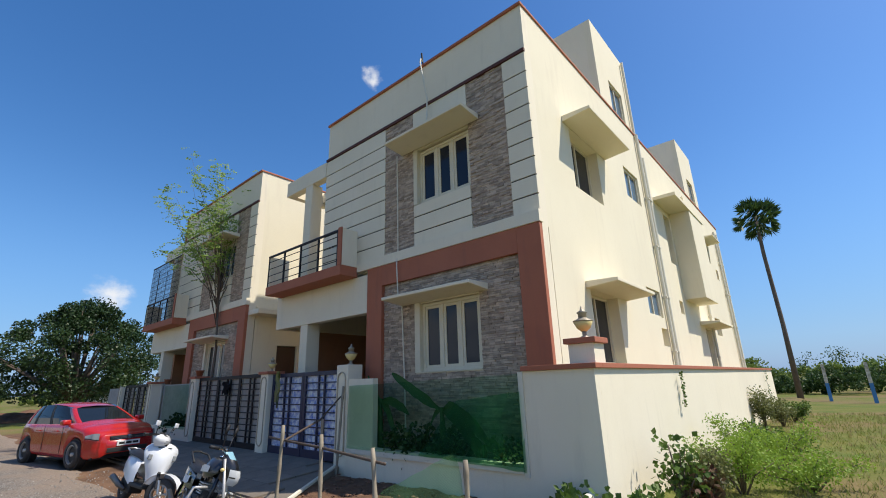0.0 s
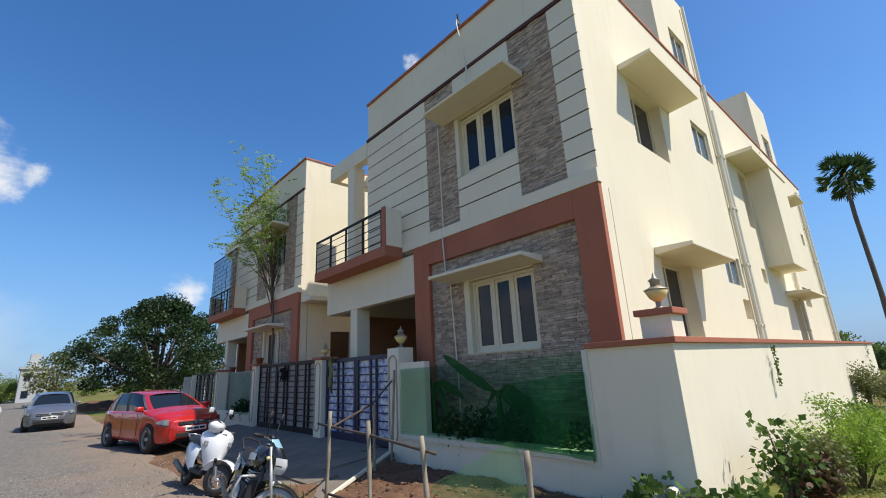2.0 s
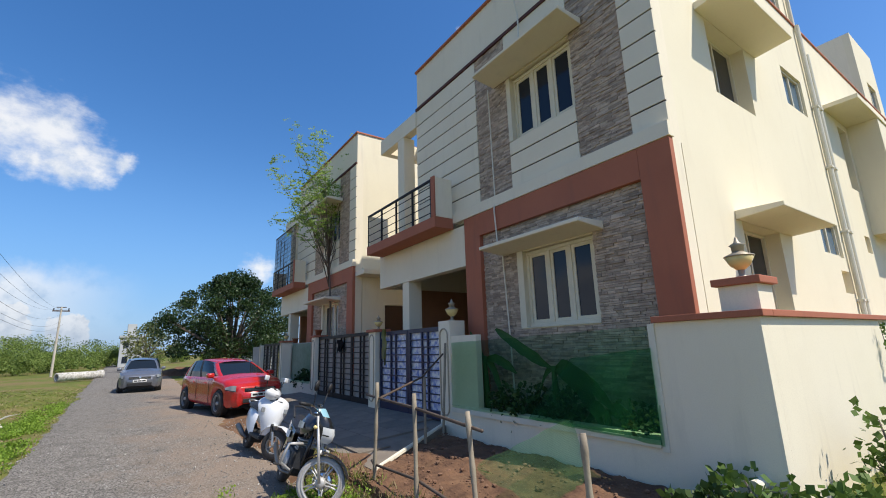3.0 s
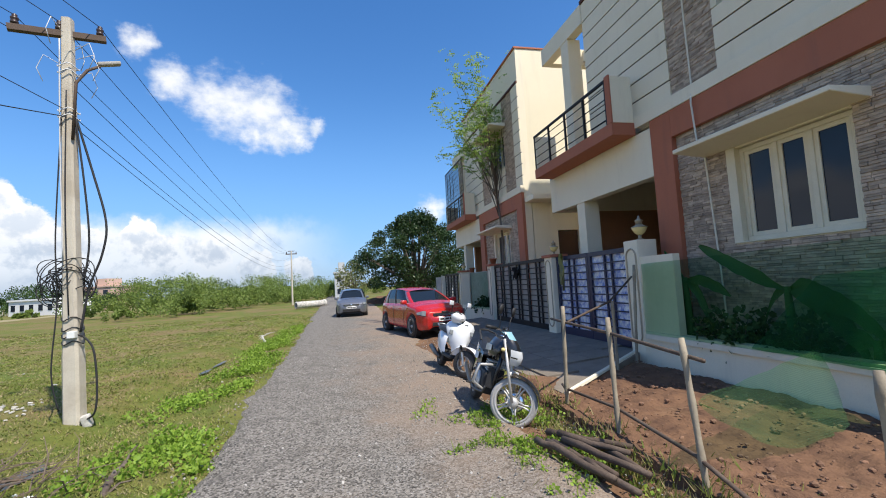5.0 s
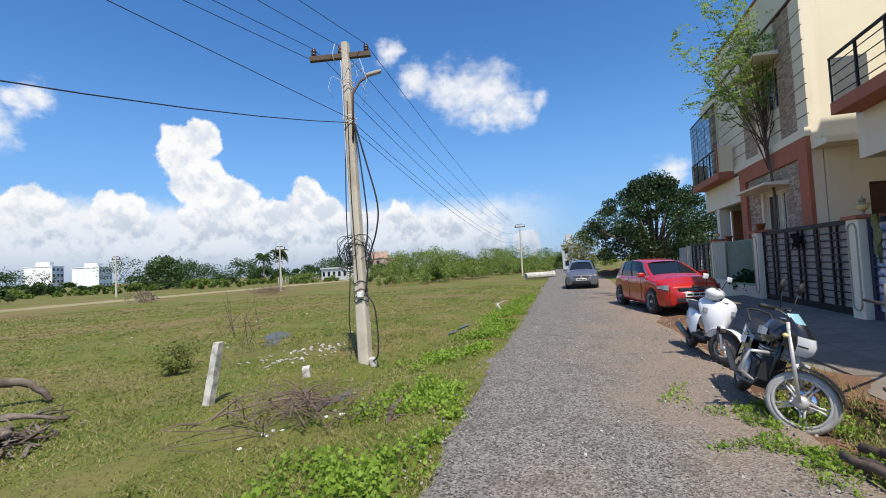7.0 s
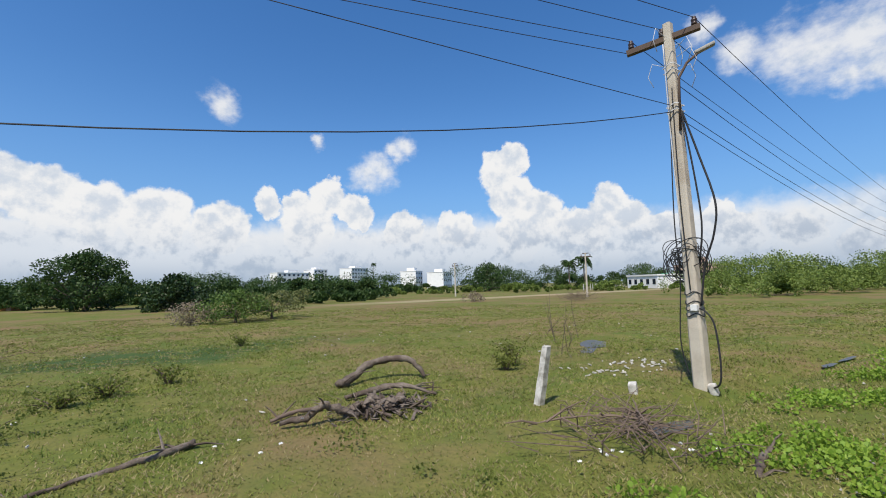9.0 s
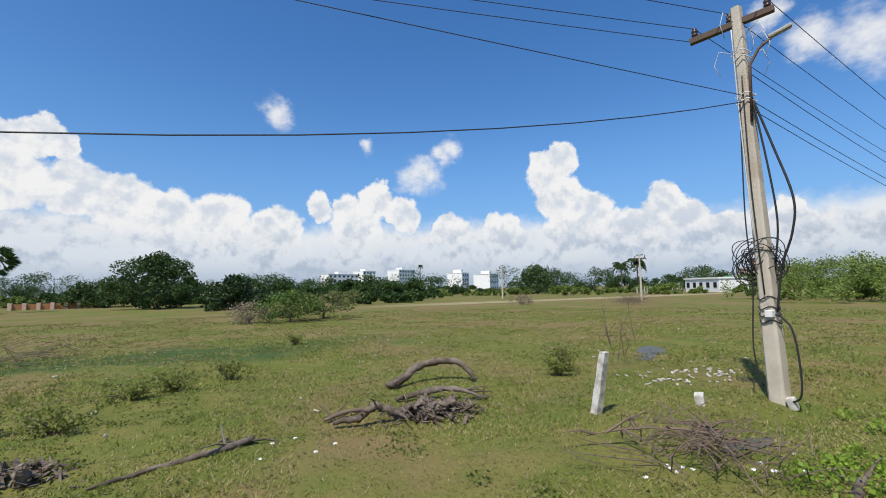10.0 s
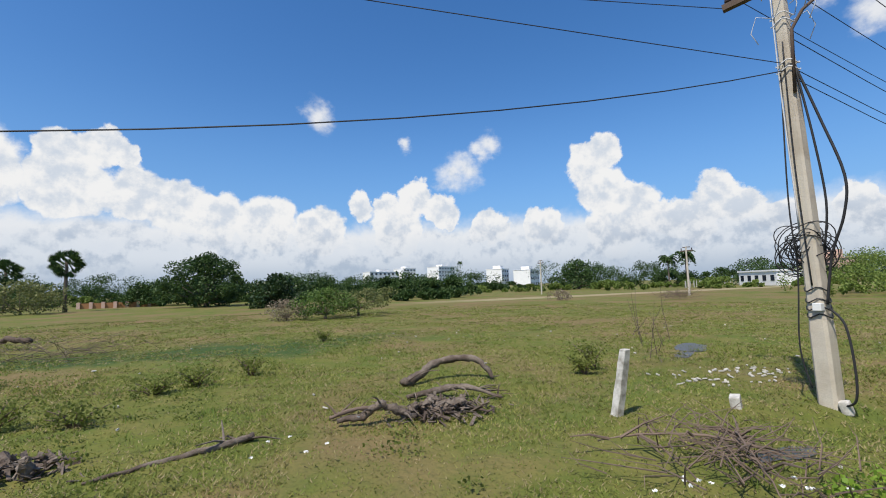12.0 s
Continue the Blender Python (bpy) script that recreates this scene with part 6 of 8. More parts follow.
    part("grab_rail", tubed([(-0.5, -0.13, 0.82), (-0.85, -0.12, 0.93), (-0.92, 0, 0.95), (-0.85, 0.12, 0.93), (-0.5, 0.13, 0.82)], 0.013, 8), PLASTIC, m, "", True)
    part("frame", tubed([(0.36, 0, 0.80), (0.30, 0, 0.40), (0.05, 0, 0.26), (-0.3, 0, 0.32), (-0.25, 0, 0.68)], 0.025, 8), BLACK_PAINT, m, "", True)
    part("engine", boxed(-0.22, 0.22, -0.13, 0.13, 0.24, 0.52, bevel=0.04), PLASTIC, m)
    fins = bmesh.new()
    for k in range(6):
        box(fins, 0.02, 0.20, -0.10, 0.10, 0.50 + 0.028 * k, 0.514 + 0.028 * k)
    part("cylinder_fins", fins, DUSTY_ALLOY, m)
    part("crankcase_cover", lathed([(0.01, -0.02), (0.12, -0.02), (0.12, 0.0), (0.09, 0.02), (0.01, 0.025)], (-0.02, -0.135, 0.36), 20, "y"), DUSTY_ALLOY, m, "", True)
    part("crankcase_cover", lathed([(0.01, 0.02), (0.12, 0.02), (0.12, 0.0), (0.09, -0.02), (0.01, -0.025)], (-0.02, 0.135, 0.36), 20, "y"), DUSTY_ALLOY, m, "", True)
    part("leg_shield", loft([[(0.27, -0.10, z), (0.31, 0, z), (0.27, 0.10, z)] for z in (0.34, 0.46, 0.58)]), PLASTIC, m, "", True)
    part("crash_guard", tubed([(0.30, -0.06, 0.62), (0.36, -0.24, 0.60), (0.30, -0.26, 0.38), (0.20, -0.08, 0.28), (0.20, 0.08, 0.28), (0.30, 0.26, 0.38), (0.36, 0.24, 0.60), (0.30, 0.06, 0.62)], 0.019, 8), DUSTY_ALLOY, m, "", True)
    part("exhaust", tubed([(0.22, -0.05, 0.42), (0.30, -0.12, 0.28), (0.0, -0.17, 0.24), (-0.4, -0.18, 0.28), (-0.85, -0.19, 0.40)], [0.015, 0.016, 0.017, 0.03, 0.032], 10), SMOKED, m, "", True)
    part("rear_fender", loft([[(-wb / 2 + 0.34 * math.cos(a), k, r + 0.34 * math.sin(a)) for k in (-0.07, 0, 0.07)] for a in (math.pi * (0.3 + 0.075 * i) for i in range(10))]), BLACK_PAINT, m, "", True)
    for q in (-1, 1):
        part("shock", tubed([(-wb / 2, q * 0.10, r), (-0.42, q * 0.12, 0.70)], 0.024, 8), CHROME, m)
        part("swing_arm", tubed([(-wb / 2, q * 0.09, r), (-0.1, q * 0.08, 0.36)], 0.018, 8), PLASTIC, m)
        part("footrest", tubed([(-0.02, q * 0.12, 0.30), (-0.02, q * 0.28, 0.30)], 0.014, 6), PLASTIC, m)
    part("stand", tubed([(-0.05, 0.10, 0.3), (-0.1, 0.30, -0.02)], 0.012, 6), PLASTIC, m)
    return m


motorcycle(-6.85, 2.44, -8, -18, 62).scale = (0.94, 0.94, 0.94)


# ---- the electric pole by the lane ----
WIRE = material("black_cable", (0.018, 0.018, 0.02), 0.7, scale=9)
WIRE_WHITE = material("white_cable", (0.6, 0.6, 0.6), 0.6, scale=9)
STEEL = material("rusty_steel", (0.11, 0.075, 0.055), 0.8, 0.2, scale=8, amount=0.7)
PORCELAIN = material("dark_insulator", (0.05, 0.03, 0.025), 0.35, scale=9)
POLE_CONC = material("streaked_pole_concrete", (0.56, 0.51, 0.42), 0.9, alt=(0.40, 0.34, 0.26), scale=2.5, amount=0.8, fine=60, bump=0.5, grime=(0.30, 0.20, 0.13))
WHITEWASH = material("flaking_whitewash", (0.62, 0.60, 0.55), 0.9, alt=(0.22, 0.20, 0.16), scale=8, amount=0.9, fine=50, bump=0.5)


def electric_pole():
    bx, by, tx, ty, top = -9.32, -3.05, -9.24, -3.16, 5.98
    p = thing("utility_pole", "weathered concrete utility pole with coiled cables and street light", "pole", at=(bx, by, -0.15))
    lean = Vector((tx - bx, ty - by, top + 0.15))
    at = lambda z: lean * ((z + 0.15) / (top + 0.15))  # noqa: E731
    bm = bmesh.new()
    rings = []
    for z, s in ((-0.5, 0.125), (0.8, 0.122), (0.95, 0.112), (top, 0.072)):
        c = at(z)
        rings.append([bm.verts.new(c + Vector((a * s, b * s * 0.9, 0))) for a, b in ((-1, -0.7), (-0.7, -1), (0.7, -1), (1, -0.7), (1, 0.7), (0.7, 1), (-0.7, 1), (-1, 0.7))])
    for a, b in zip(rings, rings[1:]):
        for k in range(8):
            bm.faces.new((a[k], a[(k + 1) % 8], b[(k + 1) % 8], b[k]))
    bm.faces.new(rings[-1])
    part("shaft", bm, POLE_CONC, p)
    c = at(5.72)
    along = Vector((-0.46, 0.98, 0.14)).normalized()
    arm = bmesh.new()
    box(arm, -0.58, 0.58, -0.05, 0.05, -0.045, 0.045)
    turn = Matrix.Translation(c + Vector((0.03, -0.1, 0))) @ along.to_track_quat("X", "Z").to_matrix().to_4x4()
    bmesh.ops.transform(arm, matrix=turn, verts=arm.verts)
    arm_ob = part("crossarm", arm, STEEL, p, "rusty steel crossarm")
    for s in (-0.5, 0.0, 0.5):
        o = c + along * s + Vector((0.03, -0.1, 0.05))
        part("insulator", lathed([(0.015, 0), (0.05, 0.02), (0.05, 0.05), (0.03, 0.06), (0.05, 0.08), (0.05, 0.11), (0.03, 0.12), (0.035, 0.15), (0.01, 0.17)], o, 12), PORCELAIN, arm_ob, "", True)
    j = at(4.75)
    part("lamp_bracket", tubed([j + Vector((0.08, 0.10, -0.7)), j + Vector((0.05, 0.12, 0.2)), j + Vector((-0.05, 0.22, 0.45)), j + Vector((-0.16, 0.34, 0.58))], 0.022, 8), STEEL, p, "", True)
    lampb = bmesh.new()
    box(lampb, -0.16, 0.16, -0.06, 0.06, -0.025, 0.03, bevel=0.02)
    bmesh.ops.transform(lampb, matrix=Matrix.Translation(j + Vector((-0.24, 0.43, 0.66))) @ Vector((-0.45, 0.8, 0.32)).to_track_quat("X", "Z").to_matrix().to_4x4(), verts=lampb.verts)
    part("street_light", lampb, CONCRETE, p, "grey street light head")
    # cables: loops, coil and drops
    rng = random.Random(4)
    for k in range(26):
        cc = at(1.85) + Vector((rng.uniform(-0.16, 0.1), rng.uniform(-0.2, 0.06), rng.uniform(-0.12, 0.2)))
        n = Vector((rng.gauss(0.9, 0.5), rng.gauss(0.5, 0.5), rng.gauss(0, 0.35))).normalized()
        u = n.orthogonal().normalized()
        v = n.cross(u)
        ra, rb = rng.uniform(0.14, 0.34), rng.uniform(0.10, 0.26)
        part("cable_loop", tubed([cc + u * ra * math.cos(a) + v * rb * math.sin(a) for a in (2 * math.pi * q / 20 for q in range(21))], 0.007, 5), WIRE, p, "", True)
    def drop(pts, rad=0.012, mat=None):
        ps = [at(z) + Vector((x, y, 0)) for z, x, y in pts]
        fine = []
        for k in range(len(ps) - 1):
            a, b, c2, d = ps[max(k - 1, 0)], ps[k], ps[k + 1], ps[min(k + 2, len(ps) - 1)]
            fine += [0.5 * (2 * b + (c2 - a) * t + (2 * a - 5 * b + 4 * c2 - d) * t * t + (3 * b - a - 3 * c2 + d) * t ** 3) for t in (0, 0.2, 0.4, 0.6, 0.8)]
        part("cable", tubed(fine + [ps[-1]], rad, 6), mat or WIRE, p, "", True)
    drop([(4.45, 0.05, 0.1), (3.6, -0.02, 0.28), (2.8, 0.0, 0.46), (2.3, 0.0, 0.40), (1.8, 0.0, 0.22), (1.15, 0.05, 0.12)], 0.016)
    drop([(4.45, 0.05, 0.1), (3.4, 0.04, 0.20), (2.5, 0.02, 0.24), (1.9, 0.0, 0.15)], 0.014)
    drop([(4.4, 0.1, -0.05), (2.6, 0.14, -0.13), (1.6, 0.15, -0.12), (0.6, 0.16, -0.2), (0.05, 0.15, -0.12)], 0.01)
    drop([(5.6, 0.12, -0.05), (4.0, 0.13, -0.06), (2.2, 0.14, -0.04)], 0.009, WIRE_WHITE)
    drop([(4.8, 0.12, 0.03), (3.0, 0.14, 0.0), (1.4, 0.14, 0.02)], 0.009)
    drop([(1.1, 0.08, 0.15), (0.9, 0.1, 0.3), (0.4, 0.14, 0.36), (0.0, 0.16, 0.34), (-0.12, 0.1, 0.2)], 0.014)
    for z in (1.0, 1.1, 1.2, 1.35, 4.4, 4.5, 5.1, 5.2):
        cc = at(z)
        part("strap", tubed([cc + Vector((0.135 * math.cos(a), 0.13 * math.sin(a), 0.03 * math.sin(3 * a))) for a in (2 * math.pi * q / 16 for q in range(17))], 0.009, 5), WIRE if z < 4 else WIRE_WHITE, p)
    for k in range(7):
        a = rng.uniform(0, 6.283)
        o = at(5.0 + 0.12 * k)
        d = Vector((math.cos(a), math.sin(a), 0))
        part("loose_wire", tubed([o + d * 0.1, o + d * 0.3 + Vector((0, 0, 0.12)), o + d * 0.38 + Vector((0, 0, -0.1)), o + d * 0.3 + Vector((0, 0, -0.3))], 0.006, 5), WIRE_WHITE, p, "loose white wire", True)
    part("meter_box", boxed(0.10, 0.19, -0.02, 0.08, 1.22, 1.32, bevel=0.008), PLATE, p, "small white junction box")
    return c + Vector((bx, by, -0.15)), along


ARM, ALONG = electric_pole()
FAR_POLE = Vector((-61.4, -5.9, 6.6))
THIN = 0.006
lines = [(ARM + ALONG * s + Vector((0.03, -0.1, 0.2)), FAR_POLE + Vector((0, s * 1.2, 0)), 1.1) for s in (-0.5, 0.0, 0.5)]
lines += [(Vector((-9.28, -3.1, 4.45)), FAR_POLE + Vector((0, 0.1, -1.2)), 1.3), (Vector((-9.28, -3.1, 4.9)), FAR_POLE + Vector((0, -0.2, -0.6)), 1.3), (Vector((-9.28, -3.1, 4.3)), FAR_POLE + Vector((0, 0.3, -1.5)), 1.4)]
for s, rise in ((-0.5, 0.3), (-0.56, 0.6), (0.0, 0.4), (0.5, 0.4)):
    a = ARM + ALONG * s + Vector((0.03, -0.1, 0.2 if s > -0.55 else 0.0))
    lines.append((a, a + Vector((29.2, -6.8 + 2 * s, rise)), 0.25))
lines += [(Vector((-9.26, -3.12, 4.5)), Vector((20.2, -9.9, 6.7)), 0.1), (Vector((-9.26, -3.12, 4.42)), Vector((15.0, -6.43, 4.18)), 1.56)]
for a, b, d in lines:
    bm = tubed(sag(a, b, d, 22), THIN if d != 1.56 else 0.0075, 5)
    solid("overhead_wire", bm, WIRE, "thin black overhead wire strung from the pole", "wire", "overhead wires")


def far_pole(x, y, h):
    p = thing("utility_pole", "distant pale concrete utility pole with crossarm", "pole", "distant poles", at=(x, y, -0.2))
    part("shaft", tubed([(0, 0, 0), (0, 0, h)], [0.12, 0.075], 8), POLE_CONC, p)
    part("crossarm", boxed(-0.1, 0.0, -0.7, 0.7, h - 0.5, h - 0.38), STEEL, p)
    part("crossarm", boxed(-0.1, 0.0, -0.4, 0.4, h - 0.1, h - 0.02), STEEL, p)
    for s in (-0.6, 0, 0.6):
        part("insulator", tubed([(-0.05, s, h - 0.38), (-0.05, s, h - 0.15)], 0.05, 6), PORCELAIN, p)


def field_post(x, y):
    solid("field_post", boxed(x - 0.06, x + 0.06, y - 0.06, y + 0.06, -0.3, 1.15, bevel=0.01), WHITEWASH, "pale stone post of a far field fence", "post", "far field posts")


for k in range(22):
    field_post(-78.0 - 1.5 * k + 0.4 * math.sin(k * 2.1), -57.5 - 0.45 * k + 0.3 * math.cos(k * 1.7))
far_pole(-61.4, -5.9, 7.1)
far_pole(-44.0, -31.0, 5.1)
far_pole(-42.5, -54.0, 5.2)


# ---- field: posts, logs, litter ----
LOG = material("weathered_log", (0.085, 0.06, 0.045), 0.9, alt=(0.27, 0.225, 0.18), scale=4, amount=0.8, fine=40, bump=0.8, bump_size=0.02)
TWIG = material("dry_twig", (0.18, 0.13, 0.098), 0.9, alt=(0.10, 0.072, 0.055), scale=4, amount=0.7)
LITTER = material("pale_litter", (0.52, 0.50, 0.45), 0.8, alt=(0.32, 0.29, 0.24), scale=7, amount=0.6)
WATER = material("muddy_water", (0.085, 0.08, 0.065), 0.38, scale=3, amount=0.4, bump=0.02)
CLOD = material("earth_clod", (0.20, 0.115, 0.07), 0.95, alt=(0.17, 0.085, 0.05), scale=8, amount=0.8, bump=0.6, spread=0.2, island=True)


def G(x, y):
    return ground_height(x, y)


def stone_post(x, y, h, lean):
    bm = bmesh.new()
    rng = random.Random(3)
    rings = []
    for k in range(7):
        z = -0.25 + (h + 0.25) * k / 6
        s = 0.062 - 0.002 * k
        rings.append([bm.verts.new((lean[0] * k / 6 + a * s + rng.uniform(-0.006, 0.006), lean[1] * k / 6 + b * s + rng.uniform(-0.006, 0.006), z)) for a, b in ((-1, -1), (1, -1), (1, 1), (-1, 1))])
    for a, b in zip(rings, rings[1:]):
        for k in range(4):
            bm.faces.new((a[k], a[(k + 1) % 4], b[(k + 1) % 4], b[k]))
    bm.faces.new(rings[-1])
    bmesh.ops.bevel(bm, geom=[e for e in bm.edges], offset=0.008, segments=1, affect="EDGES")
    o = solid("boundary_post", bm, WHITEWASH, "leaning whitewashed stone boundary post in the grass", "post")
    o.location = (x, y, G(x, y))


stone_post(-6.62, -4.12, 0.84, (-0.11, 0.15))
b = solid("concrete_block", boxed(-0.09, 0.09, -0.06, 0.06, -0.03, 0.15, bevel=0.012), WHITEWASH, "small whitewashed concrete block lying in the grass", "block")
b.location, b.rotation_euler = (-8.1, -3.5, G(-8.1, -3.5)), (0.1, 0.1, 0.5)
b = solid("concrete_lump", boxed(-0.07, 0.07, -0.06, 0.06, -0.03, 0.15, bevel=0.03), WHITEWASH, "rough pale lump against the pole foot", "block")
b.location, b.rotation_euler = (-9.28, -2.86, G(-9.3, -2.9)), (0.25, 0.1, 0.3)


def gnarl(bm, points, radii, seed, sides=10):
    """A crooked limb with a knotty skin and splintered ends."""
    pts = [Vector(p) for p in points]
    fine, rad = [], []
    for k in range(len(pts) - 1):
        a, b, c, d = pts[max(k - 1, 0)], pts[k], pts[k + 1], pts[min(k + 2, len(pts) - 1)]
        for i in range(6):
            t = i / 6
            fine.append(0.5 * ((2 * b) + (c - a) * t + (2 * a - 5 * b + 4 * c - d) * t * t + (3 * b - a - 3 * c + d) * t ** 3))
            rad.append(radii[k] + (radii[k + 1] - radii[k]) * t)
    fine.append(pts[-1])
    rad.append(radii[-1])
    fine = [p + Vector((noise.noise((i * 0.6, seed, 1.0)), noise.noise((i * 0.6, seed, 2.0)), noise.noise((i * 0.6, seed, 3.0)))) * r * 0.7 for i, (p, r) in enumerate(zip(fine, rad))]
    n0 = len(bm.verts)
    tube(bm, fine, [r * (1 + 0.35 * noise.noise((i * 0.45, seed, 7.0))) for i, r in enumerate(rad)], sides)
    bm.verts.ensure_lookup_table()
    for v in bm.verts[n0:]:
        v.co += Vector((noise.noise(v.co * 23), noise.noise(v.co * 23 + Vector((9, 0, 0))), noise.noise(v.co * 23 + Vector((0, 9, 0))))) * 0.013


def branchy(name, label, pts, radii, twigs, seed, mat, category="branch", group=""):
    """A crooked branch lying on the ground with side twigs."""
    rng = random.Random(seed)
    pts = [Vector(p) for p in pts]
    o = pts[0].copy()
    o.z = G(o.x, o.y)
    t = thing(name, label, category, group, at=o)
    loc = [p - o for p in pts]
    limb = bmesh.new()
    gnarl(limb, loc, radii, seed)
    part("limb", limb, mat, t, "", True)
    for _ in range(twigs):
        k = rng.randrange(len(loc) - 1)
        s = loc[k].lerp(loc[k + 1], rng.random())
        d = Vector((rng.gauss(0, 1), rng.gauss(0, 1), rng.uniform(-0.2, 0.5))).normalized() * rng.uniform(0.15, 0.5)
        e = s + d
        e.z = max(e.z, 0.01)
        part("twig", tubed([s, s.lerp(e, 0.5) + Vector((0, 0, rng.uniform(0, 0.05))), e], [0.016, 0.011, 0.005], 5), mat, t)
    return t


g0 = -0.14
branchy("fallen_log", "arched fallen tree limb lying in the field", [(-4.72, -6.85, g0 + 0.06), (-5.05, -7.0, g0 + 0.14), (-5.35, -7.05, g0 + 0.30), (-5.75, -6.95, g0 + 0.38), (-6.1, -6.75, g0 + 0.34), (-6.25, -6.5, g0 + 0.06)], [0.085, 0.075, 0.065, 0.06, 0.055, 0.03], 5, 2, LOG)
branchy("fallen_branch", "broken crooked branch beside the debris heap", [(-3.35, -5.35, g0 + 0.06), (-3.65, -5.25, g0 + 0.10), (-3.85, -5.2, g0 + 0.22), (-4.1, -5.15, g0 + 0.12), (-4.3, -5.1, g0 + 0.03)], [0.03, 0.045, 0.05, 0.045, 0.03], 7, 3, LOG)
branchy("fallen_branch", "thin broken branch beside the debris heap", [(-3.3, -5.6, g0 + 0.04), (-3.7, -5.75, g0 + 0.06), (-4.2, -5.7, g0 + 0.05)], [0.02, 0.03, 0.02], 4, 4, TWIG)
branchy("fallen_branch", "split dark limb on the debris heap", [(-4.5, -6.05, g0 + 0.05), (-5.0, -5.95, g0 + 0.12), (-5.35, -5.75, g0 + 0.16), (-5.75, -5.4, g0 + 0.03)], [0.035, 0.05, 0.04, 0.015], 10, 5, LOG)
branchy("fallen_branch", "long dry branch on the grass", [(-1.0, -4.72, g0 + 0.03), (-1.5, -4.9, g0 + 0.04), (-1.95, -4.98, g0 + 0.07), (-2.4, -5.2, g0 + 0.07)], [0.012, 0.025, 0.035, 0.04], 4, 6, LOG)
branchy("fallen_branch", "short dark branch by the lane", [(-6.0, -1.12, -0.05), (-6.4, -1.25, -0.04), (-6.8, -1.3, -0.04)], [0.03, 0.035, 0.02], 3, 7, LOG)
branchy("fallen_branch", "long bare branch over the twig heap", [(-5.5, -3.2, g0 + 0.12), (-5.9, -2.9, g0 + 0.2), (-6.3, -2.5, g0 + 0.22), (-6.6, -2.0, g0 + 0.12)], [0.006, 0.010, 0.011, 0.006], 7, 21, TWIG)
branchy("fallen_branch", "long bare branch over the twig heap", [(-6.9, -2.7, g0 + 0.05), (-6.4, -2.4, g0 + 0.28), (-6.1, -2.1, g0 + 0.25), (-5.7, -1.6, g0 + 0.08)], [0.010, 0.010, 0.008, 0.005], 7, 22, TWIG)
branchy("fallen_branch", "black branch on the wet ground", [(4.2, -18.6, g0 + 0.25), (4.9, -18.9, g0 + 0.35), (5.6, -19.2, g0 + 0.1)], [0.08, 0.1, 0.05], 8, 8, STICK)
branchy("fallen_branch", "pale bare branch beside the lane", [(-17.2, -1.75, -0.02), (-18.1, -2.0, 0.06), (-19.0, -2.1, 0.02)], [0.03, 0.04, 0.02], 5, 9, LITTER)


def debris_heap(x, y, seed, wide=0.33):
    """Splintered bark and chips with a few broken chunks."""
    rng = random.Random(seed)
    bm = bmesh.new()
    for _ in range(190):
        px, py = x + rng.gauss(0, wide), y + rng.gauss(0, wide * 0.6)
        s = rng.uniform(0.012, 0.05)
        m = Matrix.Translation((px, py, g0 + 0.02 + 0.17 * math.exp(-((px - x) / (wide * 1.2)) ** 2 - ((py - y) / wide) ** 2) * rng.random())) @ Euler((rng.gauss(0, 0.5), rng.gauss(0, 0.5), rng.random() * 6.28)).to_matrix().to_4x4()
        n0 = len(bm.verts)
        box(bm, -s * 2.2, s * 2.2, -s * 0.45, s * 0.45, -s * 0.2, s * 0.2)
        bm.verts.ensure_lookup_table()
        for v in bm.verts[n0:]:
            v.co *= rng.uniform(0.6, 1.25)
        bmesh.ops.transform(bm, matrix=m, verts=bm.verts[n0:])
    for _ in range(6):
        px, py = x + rng.gauss(0, wide * 0.7), y + rng.gauss(0, wide * 0.4)
        n0 = len(bm.verts)
        a, ln = rng.random() * 6.28, rng.uniform(0.12, 0.3)
        gnarl(bm, [(px, py, g0 + 0.03), (px + ln * 0.5 * math.cos(a), py + ln * 0.5 * math.sin(a), g0 + 0.14), (px + ln * math.cos(a), py + ln * math.sin(a), g0 + rng.uniform(0.05, 0.24))], [0.05, 0.06, 0.02], rng.random() * 50, 7)
    solid("debris_heap", bm, LOG, "heap of broken bark and wood chips in the field", "debris", kind="stuff")


debris_heap(-4.75, -5.2, 3, 0.38)
debris_heap(-0.2, -5.3, 6)


def twig_heap(x, y, spread, n, seed, label, mat=None, high=0.3):
    rng = random.Random(seed)
    bm = bmesh.new()
    for _ in range(n):
        a = rng.uniform(0, 6.283)
        px, py = x + rng.gauss(0, spread * 0.45), y + rng.gauss(0, spread * 0.35)
        ln = rng.uniform(0.25, 0.9) * spread
        z = G(px, py) + 0.02 + rng.random() * high * 0.6
        tip = Vector((px + ln * math.cos(a), py + ln * math.sin(a), z + rng.uniform(-0.05, 1) * high))
        s = Vector((px, py, z))
        mid = s.lerp(tip, 0.5) + Vector((rng.gauss(0, 0.06), rng.gauss(0, 0.06), rng.gauss(0.02, 0.04)))
        tube(bm, [s, mid, tip], [0.007, 0.005, 0.002], 4, False)
    solid("twig_heap", bm, mat or TWIG, label, "twigs", "twig heaps", "stuff")


